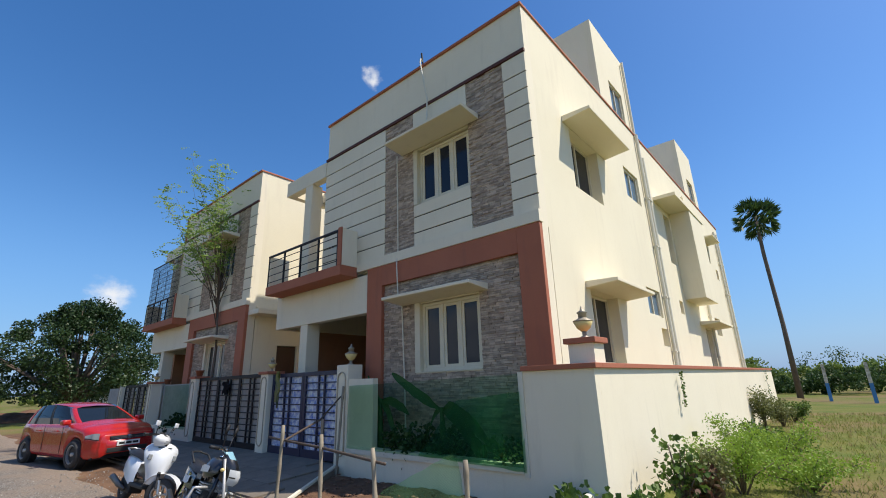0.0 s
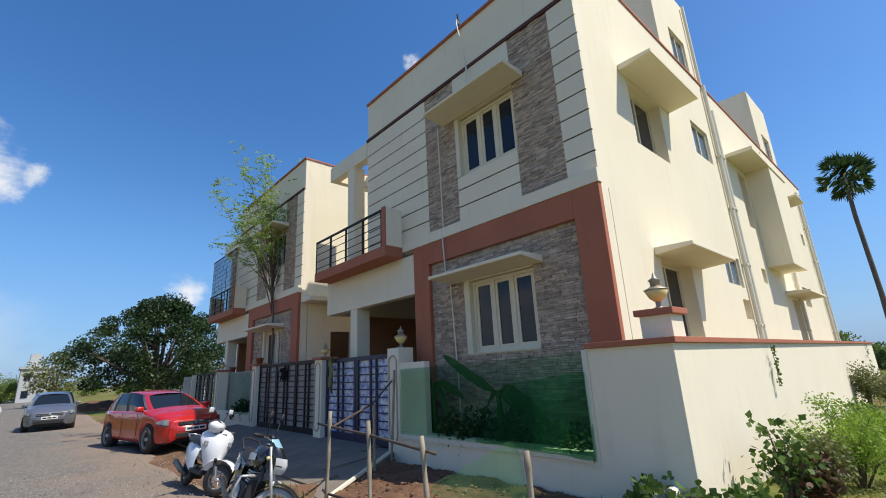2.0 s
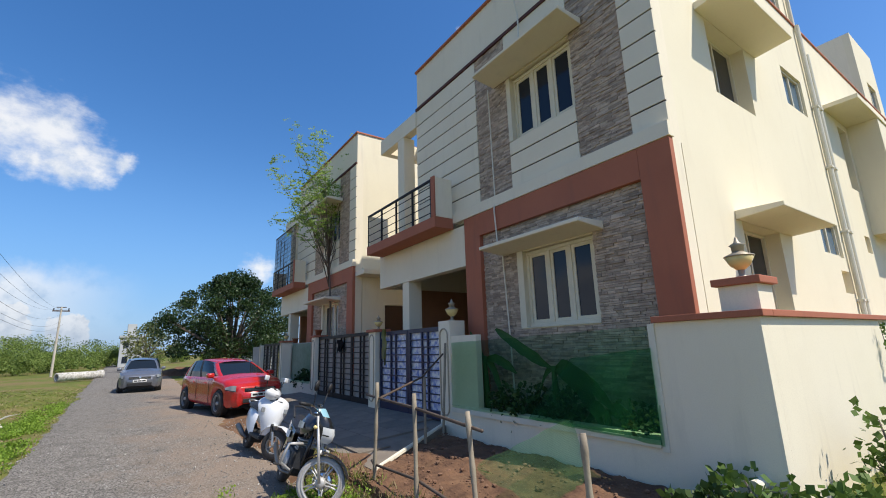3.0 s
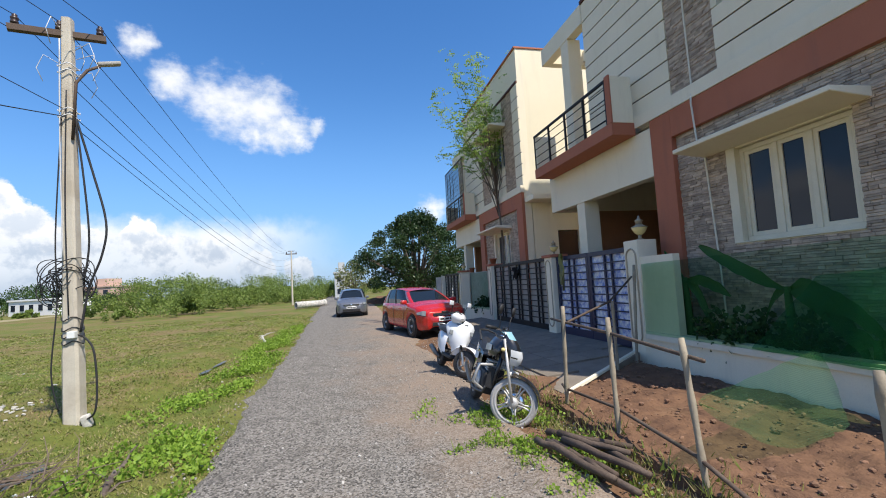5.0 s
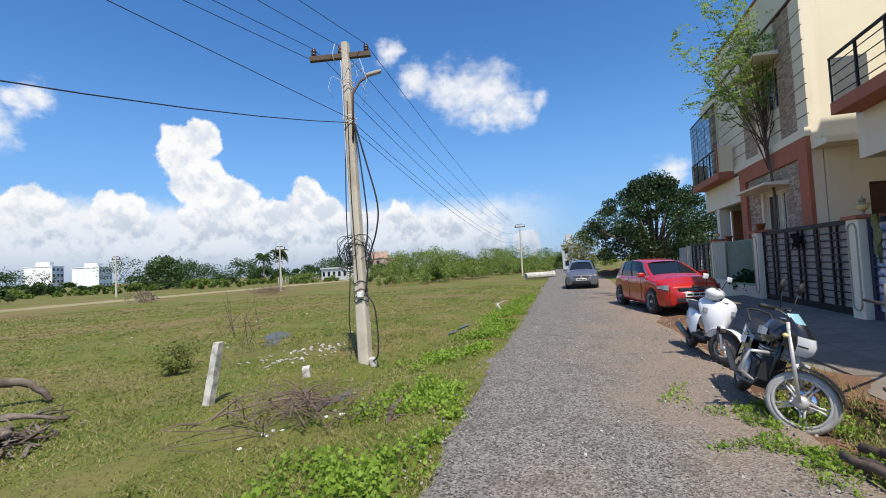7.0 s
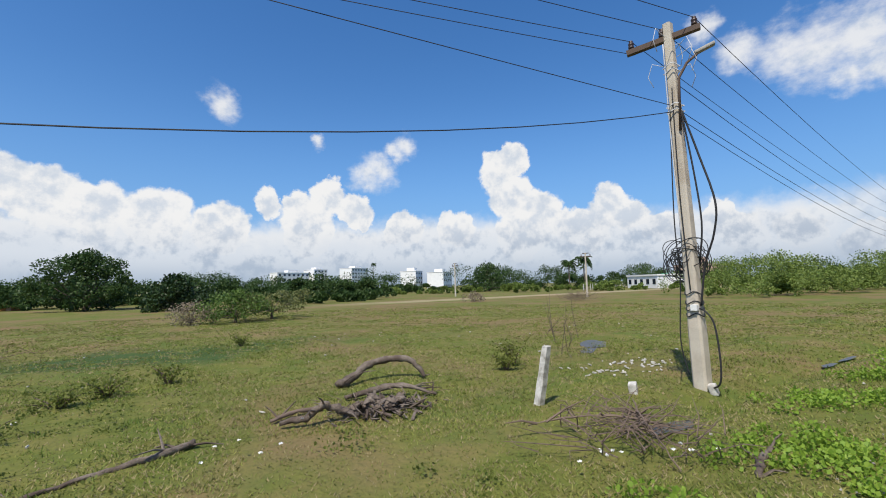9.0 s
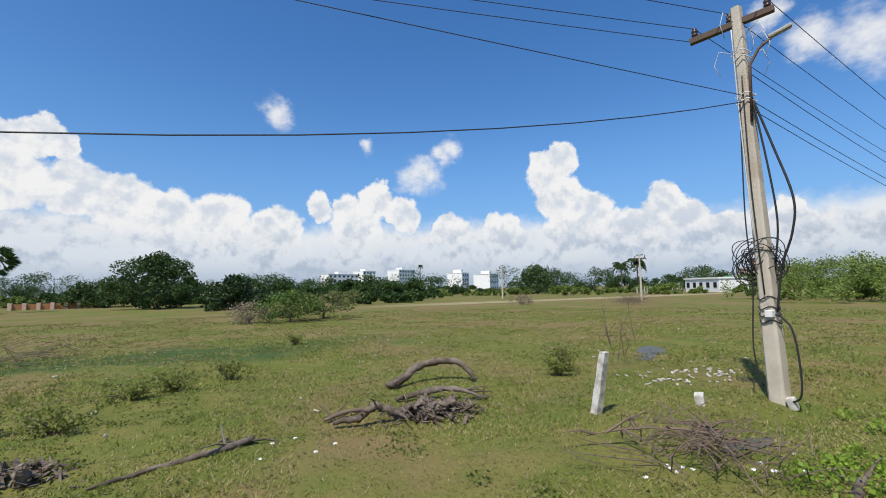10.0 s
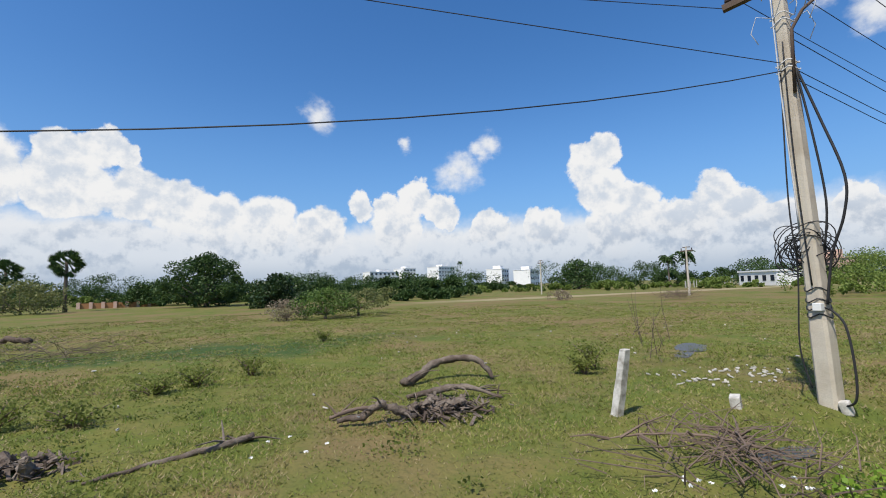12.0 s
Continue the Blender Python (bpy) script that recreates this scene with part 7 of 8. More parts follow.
twig_heap(-6.2, -2.5, 0.95, 75, 1, "tangled heap of dry twigs beside the lane")
twig_heap(-6.15, -1.95, 0.75, 45, 2, "tangled heap of dry twigs beside the lane")
twig_heap(-35.0, -25.5, 1.7, 260, 3, "grey brushwood heap far across the field", high=0.8)
twig_heap(2.4, -15.0, 1.8, 90, 4, "dry reeds standing in the wet patch", high=0.5)
twig_heap(-9.65, -6.1, 0.5, 14, 5, "bare young twigs sprouting in the field", BARK, 1.2)
twig_heap(-4.6, -5.6, 0.9, 12, 6, "dry twigs over the debris heap", high=0.12)

# litter, flowers, clods
rng = random.Random(31)
bm = bmesh.new()
for _ in range(120):
    if rng.random() < 0.65:
        px = rng.uniform(-11.3, -8.6)
        py = -4.75 + rng.gauss(0, 0.3) + (px + 8.9) * -0.05
    else:
        px, py = rng.uniform(-20, 2), rng.uniform(-16, -1.2)
    s = rng.uniform(0.012, 0.045)
    n0 = len(bm.verts)
    box(bm, -s, s, -s * 0.5, s * 0.5, -0.008, 0.012)
    bm.verts.ensure_lookup_table()
    bmesh.ops.transform(bm, matrix=Matrix.Translation((px, py, G(px, py) + 0.02)) @ Euler((rng.uniform(-0.5, 0.5), rng.uniform(-0.5, 0.5), rng.random() * 6)).to_matrix().to_4x4(), verts=bm.verts[n0:])
solid("litter", bm, LITTER, "scattered pale scraps of litter on the grass", "litter", kind="stuff")
lv = Leaves(77)
for cx, cy, n in ((-2.6, -4.5, 3), (-5.3, -2.1, 4), (-6.1, -1.5, 3), (-2.7, -4.2, 2), (-5.6, -1.8, 4), (-3.6, -5.0, 1)):
    for _ in range(n):
        p = Vector((cx + lv.r.gauss(0, 0.25), cy + lv.r.gauss(0, 0.22), 0))
        p.z = G(p.x, p.y) + lv.r.uniform(0.1, 0.22)
        for k in range(5):
            a = 6.283 * k / 5
            lv.leaf(p, 0.025, (math.cos(a), math.sin(a), 0.25), 0.5)
tagged(lv.make("white_flowers", PETAL), "small white wild flowers in the verge", "flowers", "", "stuff")


def dug_soil():
    """The dug bed: a lumpy skin of loose red earth over the ground."""
    x0, x1, y0, y1, d = -8.3, -3.25, 2.75, 5.78, 0.032
    nx, ny = int((x1 - x0) / d), int((y1 - y0) / d)
    verts, faces = [], []
    for j in range(ny + 1):
        for i in range(nx + 1):
            x, y = x0 + d * i, y0 + d * j
            fade = min(1.0, (x - x0) / 0.4, (x1 - x) / 0.5, (y1 - y + 0.15) / 0.25, (y - y0 - 0.12 - 0.25 * noise.noise((x * 1.4, 2.0, 5.0))) / 0.4)
            n = 0.5 * noise.noise((x * 2.0, y * 2.0, 11)) + 0.34 * noise.noise((x * 6.5, y * 6.5, 12)) + 0.22 * abs(noise.noise((x * 15, y * 15, 13))) + 0.12 * noise.noise((x * 33, y * 33, 14))
            ramp = x < -7.05 + (y - 3.6) * -0.66 and y > 3.5
            verts.append((x, y, G(x, y) - 0.03 + (0.0 if ramp else max(0.0, fade) * (0.045 + 0.085 * n))))
    w = nx + 1
    for j in range(ny):
        for i in range(nx):
            faces.append((j * w + i, j * w + i + 1, (j + 1) * w + i + 1, (j + 1) * w + i))
    tagged(raw("dug_soil", verts, faces, SOIL, None, False), "lumpy freshly dug red earth inside the bamboo fence", "soil", "", "structure")


SOIL = material("dug_red_earth", (0.185, 0.105, 0.064), 0.95, alt=(0.10, 0.058, 0.040), scale=3.5, amount=0.8, fine=55, bump=0.8, bump_size=0.015, spec=0.1)
dug_soil()
bm = bmesh.new()
for _ in range(1500):
    px, py = rng.uniform(-8.3, -3.4), rng.uniform(2.75, 5.6)
    if px < -7.05 - 0.66 * (py - 3.6) and py > 3.4:
        continue
    s = rng.choice((0.005, 0.007, 0.010, 0.014, 0.026)) * rng.uniform(0.7, 1.2)
    n0 = len(bm.verts)
    bmesh.ops.create_icosphere(bm, subdivisions=1, radius=s)
    bm.verts.ensure_lookup_table()
    for v in bm.verts[n0:]:
        v.co *= rng.uniform(0.75, 1.2)
        v.co.z *= 0.7
        v.co += Vector((px, py, G(px, py) + 0.03 + s * 0.2))
solid("earth_clods", bm, CLOD, "loose clods of red earth in the dug bed", "soil", kind="stuff")
bm = bmesh.new()
for _ in range(5200):
    px, py = 1 - 15 * rng.random() ** 0.9, rng.uniform(-0.7, 3.3)
    s = rng.choice((0.003, 0.004, 0.006, 0.009)) * rng.uniform(0.7, 1.2)
    n0 = len(bm.verts)
    box(bm, -s, s, -s, s, -s * 0.4, s * 0.8)
    bm.verts.ensure_lookup_table()
    bmesh.ops.transform(bm, matrix=Matrix.Translation((px, py, 0.035)) @ Euler((rng.random(), rng.random(), rng.random() * 6)).to_matrix().to_4x4(), verts=bm.verts[n0:])
solid("gravel", bm, material("grey_gravel", (0.34, 0.32, 0.29), 0.9, alt=(0.14, 0.13, 0.12), scale=3, amount=0.9, spread=0.4, island=True), "loose grey gravel on the lane", "gravel", kind="stuff")


def puddle(x, y, rx, ry, turn, seed, z):
    bm = bmesh.new()
    vs = []
    for k in range(40):
        a = 6.283 * k / 40
        r = 1 + 0.35 * noise.noise((math.cos(a) * 1.5, math.sin(a) * 1.5, seed))
        c, s = rx * r * math.cos(a), ry * r * math.sin(a)
        vs.append(bm.verts.new((x + c * math.cos(turn) - s * math.sin(turn), y + c * math.sin(turn) + s * math.cos(turn), z)))
    bm.faces.new(vs)
    solid("puddle", bm, WATER, "shallow muddy puddle in the field", "puddle", "puddles", "structure")


puddle(-12.2, -7.2, 0.8, 0.35, 0.6, 1, -0.125)
puddle(-11.2, -6.6, 0.5, 0.2, 0.5, 7, -0.125)
puddle(-7.0, -2.35, 0.4, 0.12, -0.1, 2, -0.135)
puddle(-13.4, -2.46, 0.35, 0.07, -0.04, 3, -0.235)
puddle(-14.6, -2.43, 0.5, 0.06, -0.04, 4, -0.235)
puddle(-23.0, 4.4, 1.6, 0.5, 0.1, 6, 0.0)


# ---- grass and weeds ----
def scatter_grass():
    rng = random.Random(91)
    fresh, dry = Leaves(5), Leaves(6)
    def on_road(x, y):
        return road_edge(x, -1) + 0.22 * noise.noise((x * 1.7, y * 1.7, 20)) + 0.08 < y < road_edge(x, 1) + 0.05
    n = 0
    while n < 90000:
        d = 0.3 + 36.0 * rng.random() ** 1.65
        a = radians(rng.uniform(150, 330))
        x, y = -2.0 + d * math.cos(a), 0.4 + d * math.sin(a)
        if y > 0.2 or on_road(x, y):
            continue
        n += 1
        dens = noise.noise((x * 0.45, y * 0.45, 12))
        if dens < -0.28 and rng.random() < 0.7:
            continue
        z = G(x, y)
        k = 0.6 + 0.5 * (dens + 0.3)
        who = dry if rng.random() < 0.30 - 0.25 * dens else fresh
        for _ in range(5):
            who.blade((x + rng.gauss(0, 0.05), y + rng.gauss(0, 0.05), z), rng.uniform(0.015, 0.05) * k * (1 + d * 0.02), rng.uniform(0.4, 1.8), 0.004 + 0.0007 * d)
    for _ in range(9000):  # grass tufts on the verge by the houses and beside the side wall
        if rng.random() < 0.35:
            x, y = rng.uniform(-9, -4), road_edge(-6, 1) + rng.gauss(0.1, 0.28)
            if on_road(x, y - 0.1):
                continue
        else:
            x, y = rng.uniform(-2.9, 4), rng.uniform(5.5, 26)
        who = dry if rng.random() < 0.3 else fresh
        z = G(x, y)
        for _ in range(3):
            who.blade((x + rng.gauss(0, 0.03), y + rng.gauss(0, 0.03), z), rng.uniform(0.04, 0.13), rng.uniform(0.2, 1.0), 0.008)
    tagged(fresh.make("grass", BLADE), "short green grass blades of the field", "grass", "", "stuff")
    tagged(dry.make("dry_grass", BLADE_DRY), "dry straw-coloured grass blades in the field", "grass", "", "stuff")
    weeds, low, fresh_tuft = Leaves(8), Leaves(9), Leaves(10)
    for _ in range(900):
        x = -3.0 - 20 * rng.random() ** 1.2
        y = road_edge(x, -1) - abs(rng.gauss(0.5, 0.38)) - 0.02
        if noise.noise((x * 0.8, y * 0.8, 3)) < -0.05:
            continue
        weeds.clump((x, y, G(x, y) + 0.06), rng.uniform(0.08, 0.22), 46, 0.042, 0.6, 0.1)
    for _ in range(300):
        x, y = rng.uniform(-6, 4), rng.uniform(-12, -2.2)
        if noise.noise((x * 0.5, y * 0.5, 8)) < 0.08:
            continue
        low.clump((x, y, G(x, y) + 0.06), rng.uniform(0.10, 0.25), 40, 0.036, 0.6, 0.1)
    for _ in range(170):  # low weeds on the verge round the motorcycle and the cut branches
        x, y = rng.gauss(-5.9, 0.75), 2.55 + rng.gauss(0, 0.33)
        if y > 3.15 or noise.noise((x * 1.6, y * 1.6, 31)) < -0.1:
            continue
        weeds.clump((x, y, 0.05), rng.uniform(0.04, 0.12), 26, 0.03, 0.5, 0.1)
        for _ in range(6):
            fresh_tuft.blade((x + rng.gauss(0, 0.07), y + rng.gauss(0, 0.07), 0.02), rng.uniform(0.04, 0.11), rng.uniform(0.3, 1.3), 0.006)
    for _ in range(1500):  # taller tufts in drifts over the field
        x, y = rng.uniform(-16, 5), rng.uniform(-16, -1.0)
        if noise.noise((x * 0.35, y * 0.35, 40)) < 0.12 or on_road(x, y):
            continue
        z = G(x, y)
        for _ in range(14):
            fresh_tuft.blade((x + rng.gauss(0, 0.06), y + rng.gauss(0, 0.06), z), rng.uniform(0.03, 0.10), rng.uniform(0.2, 0.9), 0.006)
    tagged(fresh_tuft.make("grass_tufts", BLADE_TUFT), "taller green grass tufts in the field and verge", "grass", "", "stuff")
    tagged(weeds.make("verge_weeds", LEAF_FRESH), "bright leafy weeds along the lane", "weeds", "", "stuff")
    tagged(low.make("field_weeds", LEAF_FIELD), "low olive weeds scattered in the field", "weeds", "", "stuff")


scatter_grass()
for k, (x, y, h, s, m) in enumerate(((-8.45, -6.45, 0.6, 0.4, LEAF_FIELD), (-8.0, -6.2, 0.45, 0.3, LEAF_FIELD), (-1.5, -9.0, 0.4, 0.5, LEAF_FIELD), (-0.9, -8.6, 0.35, 0.45, LEAF_FIELD), (-2.4, -9.5, 0.5, 0.3, LEAF_FIELD), (0.6, -7.2, 0.45, 0.5, LEAF_FIELD), (-0.3, -7.0, 0.4, 0.4, LEAF_FIELD), (-4.6, -14.5, 0.5, 0.3, LEAF_FIELD), (6.5, -17.5, 0.9, 0.9, LEAF_FIELD), (8.0, -19.5, 1.0, 1.2, LEAF_FIELD))):
    shrub("field_weed", "wiry weed growing in the field", x, y, h * 0.85, s, m, 70 + k, 620, 0.042, -0.16, 8, "weed", "field weeds", TWIG)


# ---- trees, distant woods and buildings ----
tree("shade_tree", "large dark green shade tree beside the lane", -40.5, 7.2, 8.3, 5.5, 0.34, LEAF_DARK, 5, 42000, 0.15, 0, 0.2, 95, None, 0.65, False, "", (0.09, 0.24))
tree("shade_tree", "thin greyish tree farther along the lane", -60, 2.0, 5.2, 2.6, 0.2, LEAF_OLIVE, 6, 2600, 0.2, 0, 0.3, 30)
tree("acacia", "rounded dark tree standing across the field", 2.4, -61.0, 6.6, 4.9, 0.3, LEAF_DEEP, 7, 13000, 0.24, -0.15, 0.1, 60, None, 0.7, False, "", (0.13, 0.28))
tree("acacia", "dense dark tree at the field edge", -5.0, -49.0, 3.2, 3.0, 0.2, LEAF_DARK, 8, 5200, 0.25, -0.15, 0.1, 30)
tree("acacia", "flat-topped green thorn tree in the field", -6.4, -25.8, 1.75, 2.0, 0.08, LEAF_MID, 9, 3200, 0.11, -0.15, 0.2, 26, None, 0.5)
tree("acacia", "spreading olive thorn tree in the field", -8.6, -27.0, 1.75, 2.3, 0.08, LEAF_OLIVE, 10, 3400, 0.11, -0.15, 0.3, 26, None, 0.4, True)
tree("acacia", "leafless grey thorn bush in the field", -4.3, -26.0, 1.15, 1.5, 0.05, LEAF_DRY, 11, 1800, 0.08, -0.15, 0.15, 26, None, 0.6)
tree("acacia", "leafless grey thorn bush far across the field", -29.5, -33.5, 1.0, 1.2, 0.05, LEAF_DRY, 12, 900, 0.1, -0.15, 0.15, 20, None, 0.6)
tree("acacia", "rounded pale bush beside the palms", 19.0, -58.5, 3.4, 3.6, 0.12, LEAF_OLIVE, 13, 3800, 0.2, -0.15, 0.12, 26)
tree("acacia", "rounded grey-green tree at the field edge", -73, -81, 6.8, 5.5, 0.3, LEAF_DEEP, 14, 3000, 0.42, 0, 0.1, 34)


def palmyra(x, y, h, crown, seed, label, z=-0.15, thick=1.0):
    """A fan palm: a tall thin trunk and a ball of stiff fan leaves with gaps."""
    rng = random.Random(seed)
    t = thing("palmyra_palm", label, "palm tree", "fan palms", at=(x, y, z))
    part("trunk", tubed([(0, 0, -0.2), (0.06, 0, h * 0.35), (-0.02, 0.03, h * 0.7), (0.05, 0, h - crown * 0.8)], [0.24 * thick, 0.17 * thick, 0.15 * thick, 0.14 * thick], 9), BARK, t, "", True)
    lv = Leaves(seed)
    c = Vector((0.05, 0, h - crown))
    for _ in range(58):
        d = Vector((rng.gauss(0, 1), rng.gauss(0, 1), rng.gauss(0.15, 1.0))).normalized()
        tip = c + d * crown * rng.uniform(0.45, 0.7)
        u = d.orthogonal().normalized()
        v = d.cross(u)
        for k in range(11):
            a = (k - 5) * 0.26
            way = d * math.cos(a) + u * math.sin(a)
            lv.leaf(tip, crown * 0.45, way, 0.10)
        lv.leaf(c, (tip - c).length, d, 0.02)
    tagged(lv.make("crown", LEAF_DEEP, t), "", "", "", "stuff")


palmyra(-2.95, 40.0, 15.0, 1.75, 1, "tall fan palm behind the house", -0.15, 0.85)
palmyra(16.6, -62.6, 7.2, 1.75, 2, "fan palm at the far field edge")
palmyra(28.5, -80.0, 7.3, 2.0, 3, "fan palm at the far field edge")


def coconut(x, y, h, seed):
    rng = random.Random(seed)
    t = thing("coconut_palm", "distant coconut palm above the tree line", "palm tree", "coconut palms", at=(x, y, 0))
    part("trunk", tubed([(0, 0, -0.2), (0.2, 0, h * 0.6), (0.1, 0, h)], [0.2, 0.15, 0.12], 7), BARK, t)
    lv = Leaves(seed)
    for k in range(26):
        a, up = 6.283 * k / 26 + rng.random(), rng.uniform(0.0, 3.6)
        for i in range(12):
            u = i / 12
            p = Vector((0.1 + 1.9 * u * math.cos(a), 1.9 * u * math.sin(a), h + up * u - 2.6 * u * u))
            lv.leaf(p, 0.7, (math.cos(a + 1), math.sin(a + 1), -0.6), 0.2)
            lv.leaf(p, 0.7, (math.cos(a - 1), math.sin(a - 1), -0.6), 0.2)
    tagged(lv.make("crown", LEAF_DEEP, t), "", "", "", "stuff")


coconut(-91, -71, 6.3, 1)
coconut(-93, -68, 6.8, 2)
coconut(-150, -300, 19, 3)


LEAF_SCRUB = leaf_material("scrub_leaf", (0.13, 0.20, 0.035), (0.23, 0.29, 0.07), 0.3)


def woods(name, label, spots, mat, seed, leaf):
    """A far belt of trees and scrub of uneven height, one mesh."""
    lv = Leaves(seed)
    for x, y, w, h, n in spots:
        for _ in range(n):
            c = Vector((x + lv.r.gauss(0, w * 0.5), y + lv.r.gauss(0, w * 0.4), 0))
            hh = h * lv.r.uniform(0.4, 1.0)
            wide = hh * lv.r.uniform(0.6, 1.0)
            for k in range(11):
                a, q = lv.r.uniform(0, 6.283), lv.r.uniform(0.0, 1.57)
                rr = wide * math.cos(q)
                lv.clump((c.x + rr * math.cos(a), c.y + rr * math.sin(a), hh * (0.10 + 0.68 * math.sin(q))), hh * lv.r.uniform(0.17, 0.29), 78, leaf, 0.75, 0.1)
    tagged(lv.make(name, mat), label, "woods", "", "stuff")


def ring(a0, a1, step, dist, w, h, n, seed):
    rng = random.Random(seed)
    out, a = [], a0
    while a < a1:
        d = dist * rng.uniform(0.9, 1.15)
        out.append((d * math.cos(radians(a)), d * math.sin(radians(a)), w, h * rng.uniform(0.55, 1.3), n))
        a += step
    return out


# the belt of scrub along the lane, then the far tree line all round
woods("scrub_belt", "bright green thorn scrub along the far lane", [(-48 - 6 * k, -17.5 + 1.6 * k + (k % 3), 4.5, (2.4, 4.6, 2.6, 3.6, 5.4)[k % 5], 5) for k in range(10)] + [(-52 - 6 * k, -22 + 1.4 * k, 4.5, (3.0, 5.2, 3.8, 6.0)[k % 4], 4) for k in range(8)], LEAF_SCRUB, 1, 0.17)
woods("tree_line", "distant dark line of trees round the field", ring(184, 231, 2.2, 125, 6, 6.5, 4, 2) + ring(231, 242, 2.2, 125, 5, 2.6, 4, 12) + ring(242, 330, 2.2, 125, 6, 7.0, 4, 13) + ring(244, 282, 2.0, 78, 4, 3.6, 5, 3) + ring(244, 262, 2.5, 62, 3, 1.6, 4, 9), LEAF_DEEP, 2, 0.31)
woods("tree_line", "distant lighter line of scrub round the field", ring(190, 335, 3.2, 95, 6, 1.7, 4, 4) + ring(60, 130, 4.0, 80, 7, 4.4, 4, 5) + ring(150, 184, 4.0, 110, 7, 4.0, 4, 6), LEAF_SCRUB, 3, 0.28)
woods("hedge_bank", "overgrown bank behind the side field", [(-8 + 4 * k, 47 + (k % 2) * 3, 3.5, 2.3, 8) for k in range(9)] + [(-1.5, 55, 1.5, 4.6, 3), (6.5, 52, 2, 6.0, 4)], LEAF_DEEP, 4, 0.15)


def fence_post(x, y):
    p = thing("fence_post", "blue and white painted fence post", "post", "painted fence posts", at=(x, y, -0.1))
    part("post_foot", boxed(-0.085, 0.085, -0.085, 0.085, -0.1, 1.1), material("faded_blue_paint", (0.06, 0.22, 0.52), 0.8, scale=6) if "faded_blue_paint" not in bpy.data.materials else bpy.data.materials["faded_blue_paint"], p, "blue painted foot")
    part("post_top", boxed(-0.08, 0.08, -0.08, 0.08, 1.102, 2.2), WHITEWASH, p)


for k in range(6):
    fence_post(-1.3 + 1.9 * k, 36.5 - 2.2 * k)

BLD_WHITE = material("distant_white_wall", (0.80, 0.80, 0.78), 0.85, scale=0.4, amount=0.4, grime=(0.58, 0.57, 0.54))
BLD_PINK = material("distant_pink_wall", (0.58, 0.40, 0.31), 0.85, scale=0.4, amount=0.4)
BLD_GREY = material("distant_grey_wall", (0.45, 0.46, 0.45), 0.85, scale=0.4, amount=0.5)
BRICK_WALL = material("orange_brick_wall", (0.46, 0.22, 0.09), 0.9, scale=2, amount=0.6)
GREEN_ROOF = material("green_sheet", (0.05, 0.30, 0.14), 0.6, scale=2)


def far_building(name, label, x, y, turn, w, d, h, mat, floors, cols, group="", stairs=True):
    b = thing(name, label, "building", group, at=(x, y, -0.2))
    b.rotation_euler = (0, 0, radians(turn))
    body = part("wall", boxed(-w / 2, w / 2, -d / 2, d / 2, 0, h), mat, b)
    part("roof", boxed(-w / 2 - 0.2, w / 2 + 0.2, -d / 2 - 0.2, d / 2 + 0.2, h, h + 0.3), mat, b)
    if stairs:
        part("stair_head", boxed(-w / 4, w / 8, -d / 4, d / 4, h + 0.3, h + 2.2), mat, b)
    fh = h / floors
    for side in (-1, 1):
        for f in range(floors):
            for c in range(cols):
                u = -w / 2 + w * (c + 0.5) / cols
                ww = w / cols * 0.22
                part("window", boxed(u - ww, u + ww, side * (d / 2 + 0.02) - 0.04, side * (d / 2 + 0.02) + 0.04, f * fh + fh * 0.35, f * fh + fh * 0.75), GLASS_AND_ROOM, body)
    return b


far_building("apartment_block", "distant white apartment block beyond the trees", -136, -222, 32, 9, 10, 10.5, BLD_WHITE, 4, 3, "far apartment blocks")
far_building("apartment_block", "distant white apartment block beyond the trees", -150, -213, 35, 15, 10, 9.5, BLD_WHITE, 3, 4, "far apartment blocks")
far_building("apartment_block", "tall white apartment block on the skyline", -163, -366, 25, 22, 14, 19, BLD_WHITE, 6, 6, "far apartment blocks")
far_building("apartment_block", "tall white apartment block on the skyline", -130, -372, 20, 14, 14, 18, BLD_WHITE, 6, 4, "far apartment blocks")
far_building("apartment_block", "low white block on the skyline", -105, -360, 20, 30, 10, 15, BLD_WHITE, 4, 7, "far apartment blocks")
far_building("farm_building", "long low white building with green awning", -96, -52, 62, 11.5, 6, 2.7, BLD_WHITE, 1, 5, "", False)
tagged(part("awning", boxed(-94.5, -93.5, -48.9, -47.9, 1.2, 3.0), GREEN_ROOF), "green sheet awning beside the low white building", "awning")
far_building("house_far", "distant pink house beyond the field", -128, -57, 66, 9, 8, 5.4, BLD_PINK, 2, 3)
far_building("house_far", "unfinished grey two-storey house by the lane", -91.8, 0.3, 92, 3.2, 6, 4.8, BLD_GREY, 2, 2)


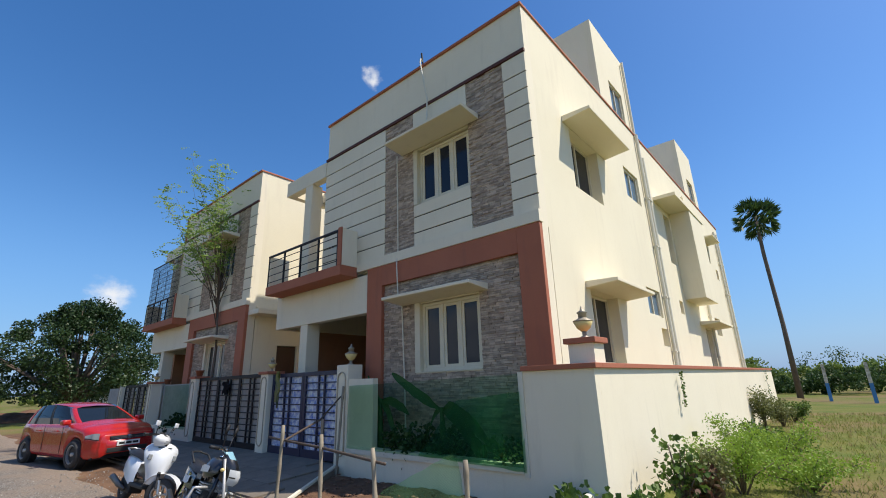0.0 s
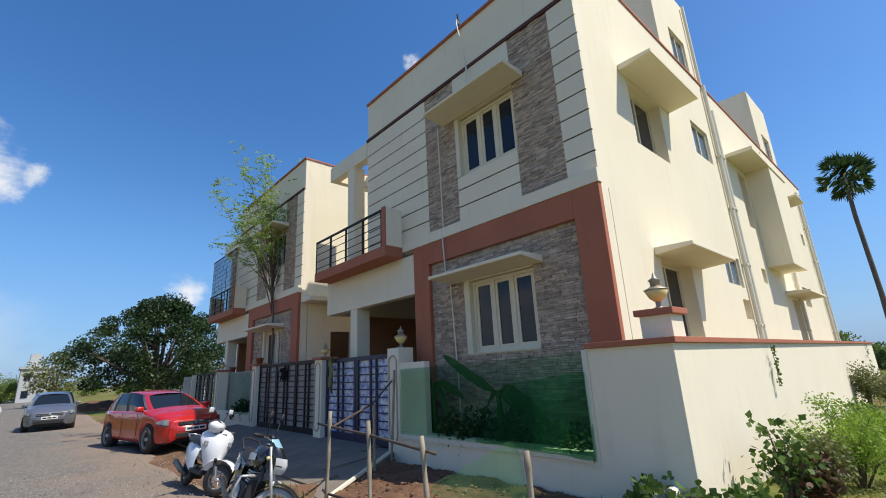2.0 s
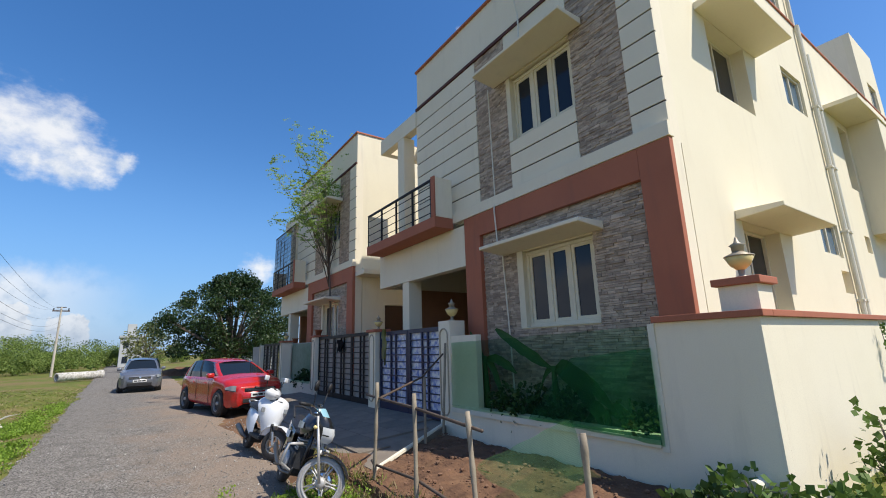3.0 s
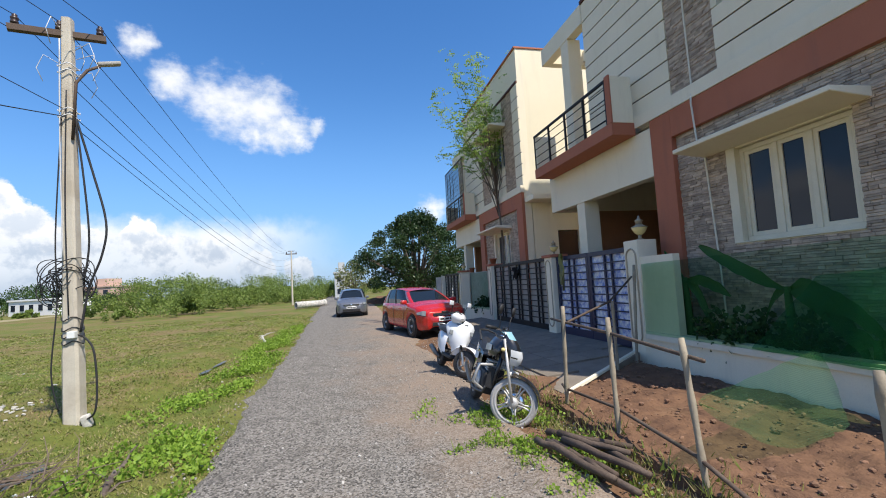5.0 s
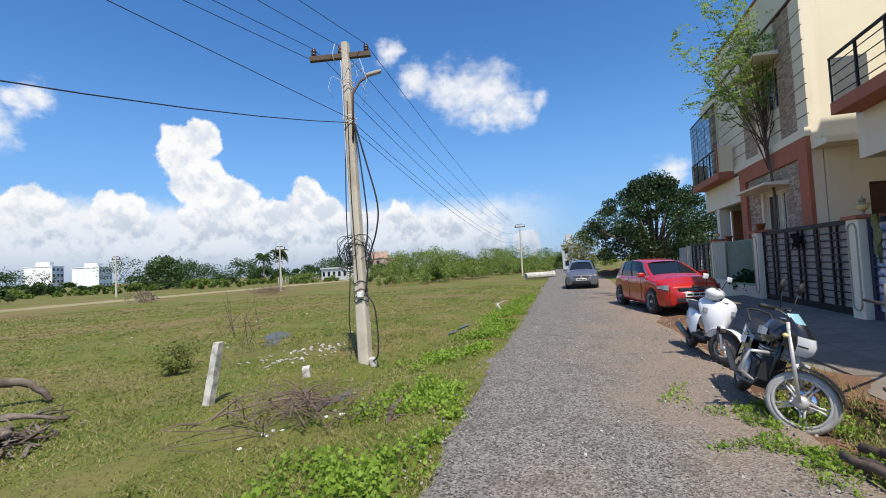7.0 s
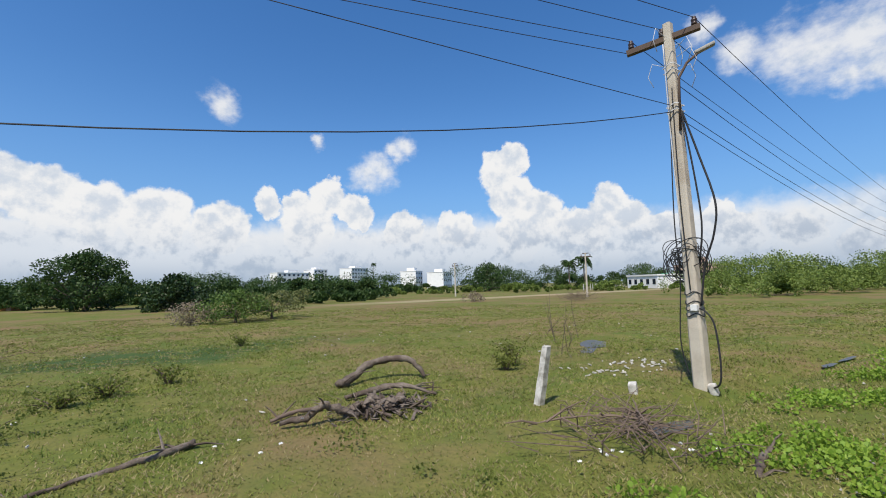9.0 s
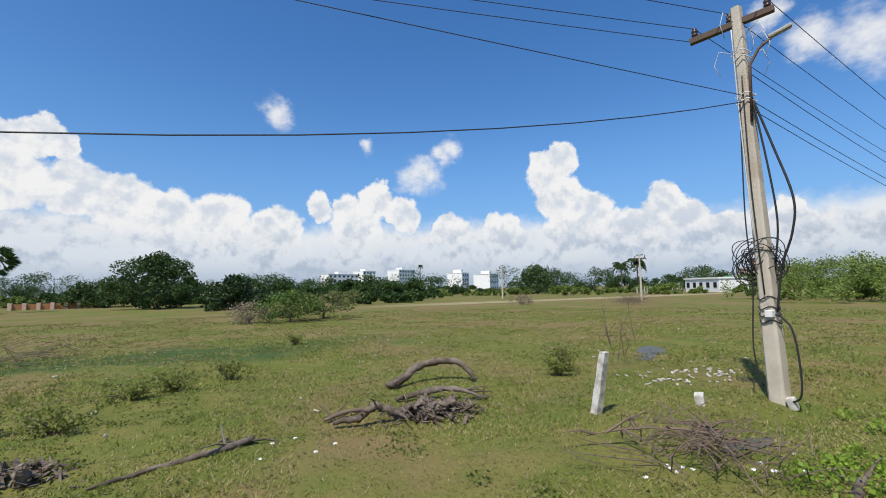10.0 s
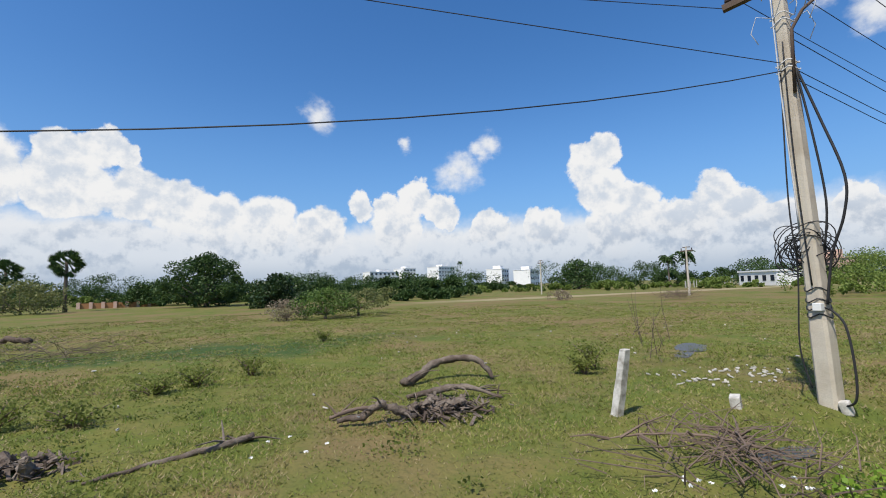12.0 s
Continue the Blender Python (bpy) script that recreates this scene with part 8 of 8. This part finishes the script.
def brick_boundary():
    w = thing("boundary_wall", "long low orange brick boundary wall with pillars", "wall")
    a, b = Vector((18.6, -74, 0)), Vector((9.5, -76, 0))
    n = 7
    for k in range(n):
        p, q = a.lerp(b, k / n), a.lerp(b, (k + 1) / n)
        bm = bmesh.new()
        box(bm, -(q - p).length / 2, (q - p).length / 2, -0.1, 0.1, -0.3, 0.62)
        bmesh.ops.transform(bm, matrix=Matrix.Translation((p + q) / 2) @ (q - p).to_track_quat("X", "Z").to_matrix().to_4x4(), verts=bm.verts)
        part("wall_panel", bm, BRICK_WALL, w)
        part("pillar", boxed(p.x - 0.2, p.x + 0.2, p.y - 0.2, p.y + 0.2, -0.3, 0.75), BLD_PINK, w)


brick_boundary()


def earth_mound(x, y, rx, ry, h, seed, turn=0.0):
    """A low heap of dug earth with an uneven back."""
    verts, faces, n, m = [], [], 40, 14
    for j in range(m + 1):
        for i in range(n):
            a, r = 6.2832 * i / n, j / m
            u, v = rx * r * math.cos(a), ry * r * math.sin(a)
            z = h * max(0.0, 1 - r * r) * (0.7 + 0.5 * noise.noise((u * 0.9 + seed, v * 0.9, 1))) + 0.08 * noise.noise((u * 3 + seed, v * 3, 4)) * (1 - r)
            verts.append((x + u * math.cos(turn) - v * math.sin(turn), y + u * math.sin(turn) + v * math.cos(turn), z - 0.06))
    for j in range(m):
        for i in range(n):
            k = (i + 1) % n
            faces.append((j * n + i, j * n + k, (j + 1) * n + k, (j + 1) * n + i))
    tagged(raw("earth_mound", verts, faces, SOIL, None, False), "low heap of brown dug earth beyond the parked cars", "soil", "earth heaps")


earth_mound(-44.5, 4.4, 4.5, 1.6, 0.9, 3, 1.2)
earth_mound(-50.0, 7.0, 5.0, 1.8, 0.9, 8, 1.4)
BIG_TURN = radians(35)
big_pipe = thing("concrete_pipe", "long pale concrete pipe lying beside the lane", "pipe", at=(-46.6, -2.5, 0.25))
big_pipe.rotation_euler = (0, 0, BIG_TURN)
part("barrel", lathed([(0.24, -1.6), (0.33, -1.6), (0.33, 1.6), (0.24, 1.6), (0.24, -1.6)], (0, 0, 0), 20, "y"), WHITEWASH, big_pipe, "", True)
part("collar", lathed([(0.33, 1.3), (0.39, 1.3), (0.39, 1.6), (0.33, 1.6), (0.33, 1.3)], (0, 0, 0), 20, "y"), WHITEWASH, big_pipe, "", True)
tank = thing("awning", "bright green sheet roof beyond the shade tree", "roof", at=(-44.5, 10.2, 0))
part("sheet", boxed(-1, 1, -1.4, 1.4, 1.9, 2.0), GREEN_ROOF, tank)
part("wall", boxed(-0.9, 0.9, -1.3, 1.3, 0, 1.9), BLD_WHITE, tank)
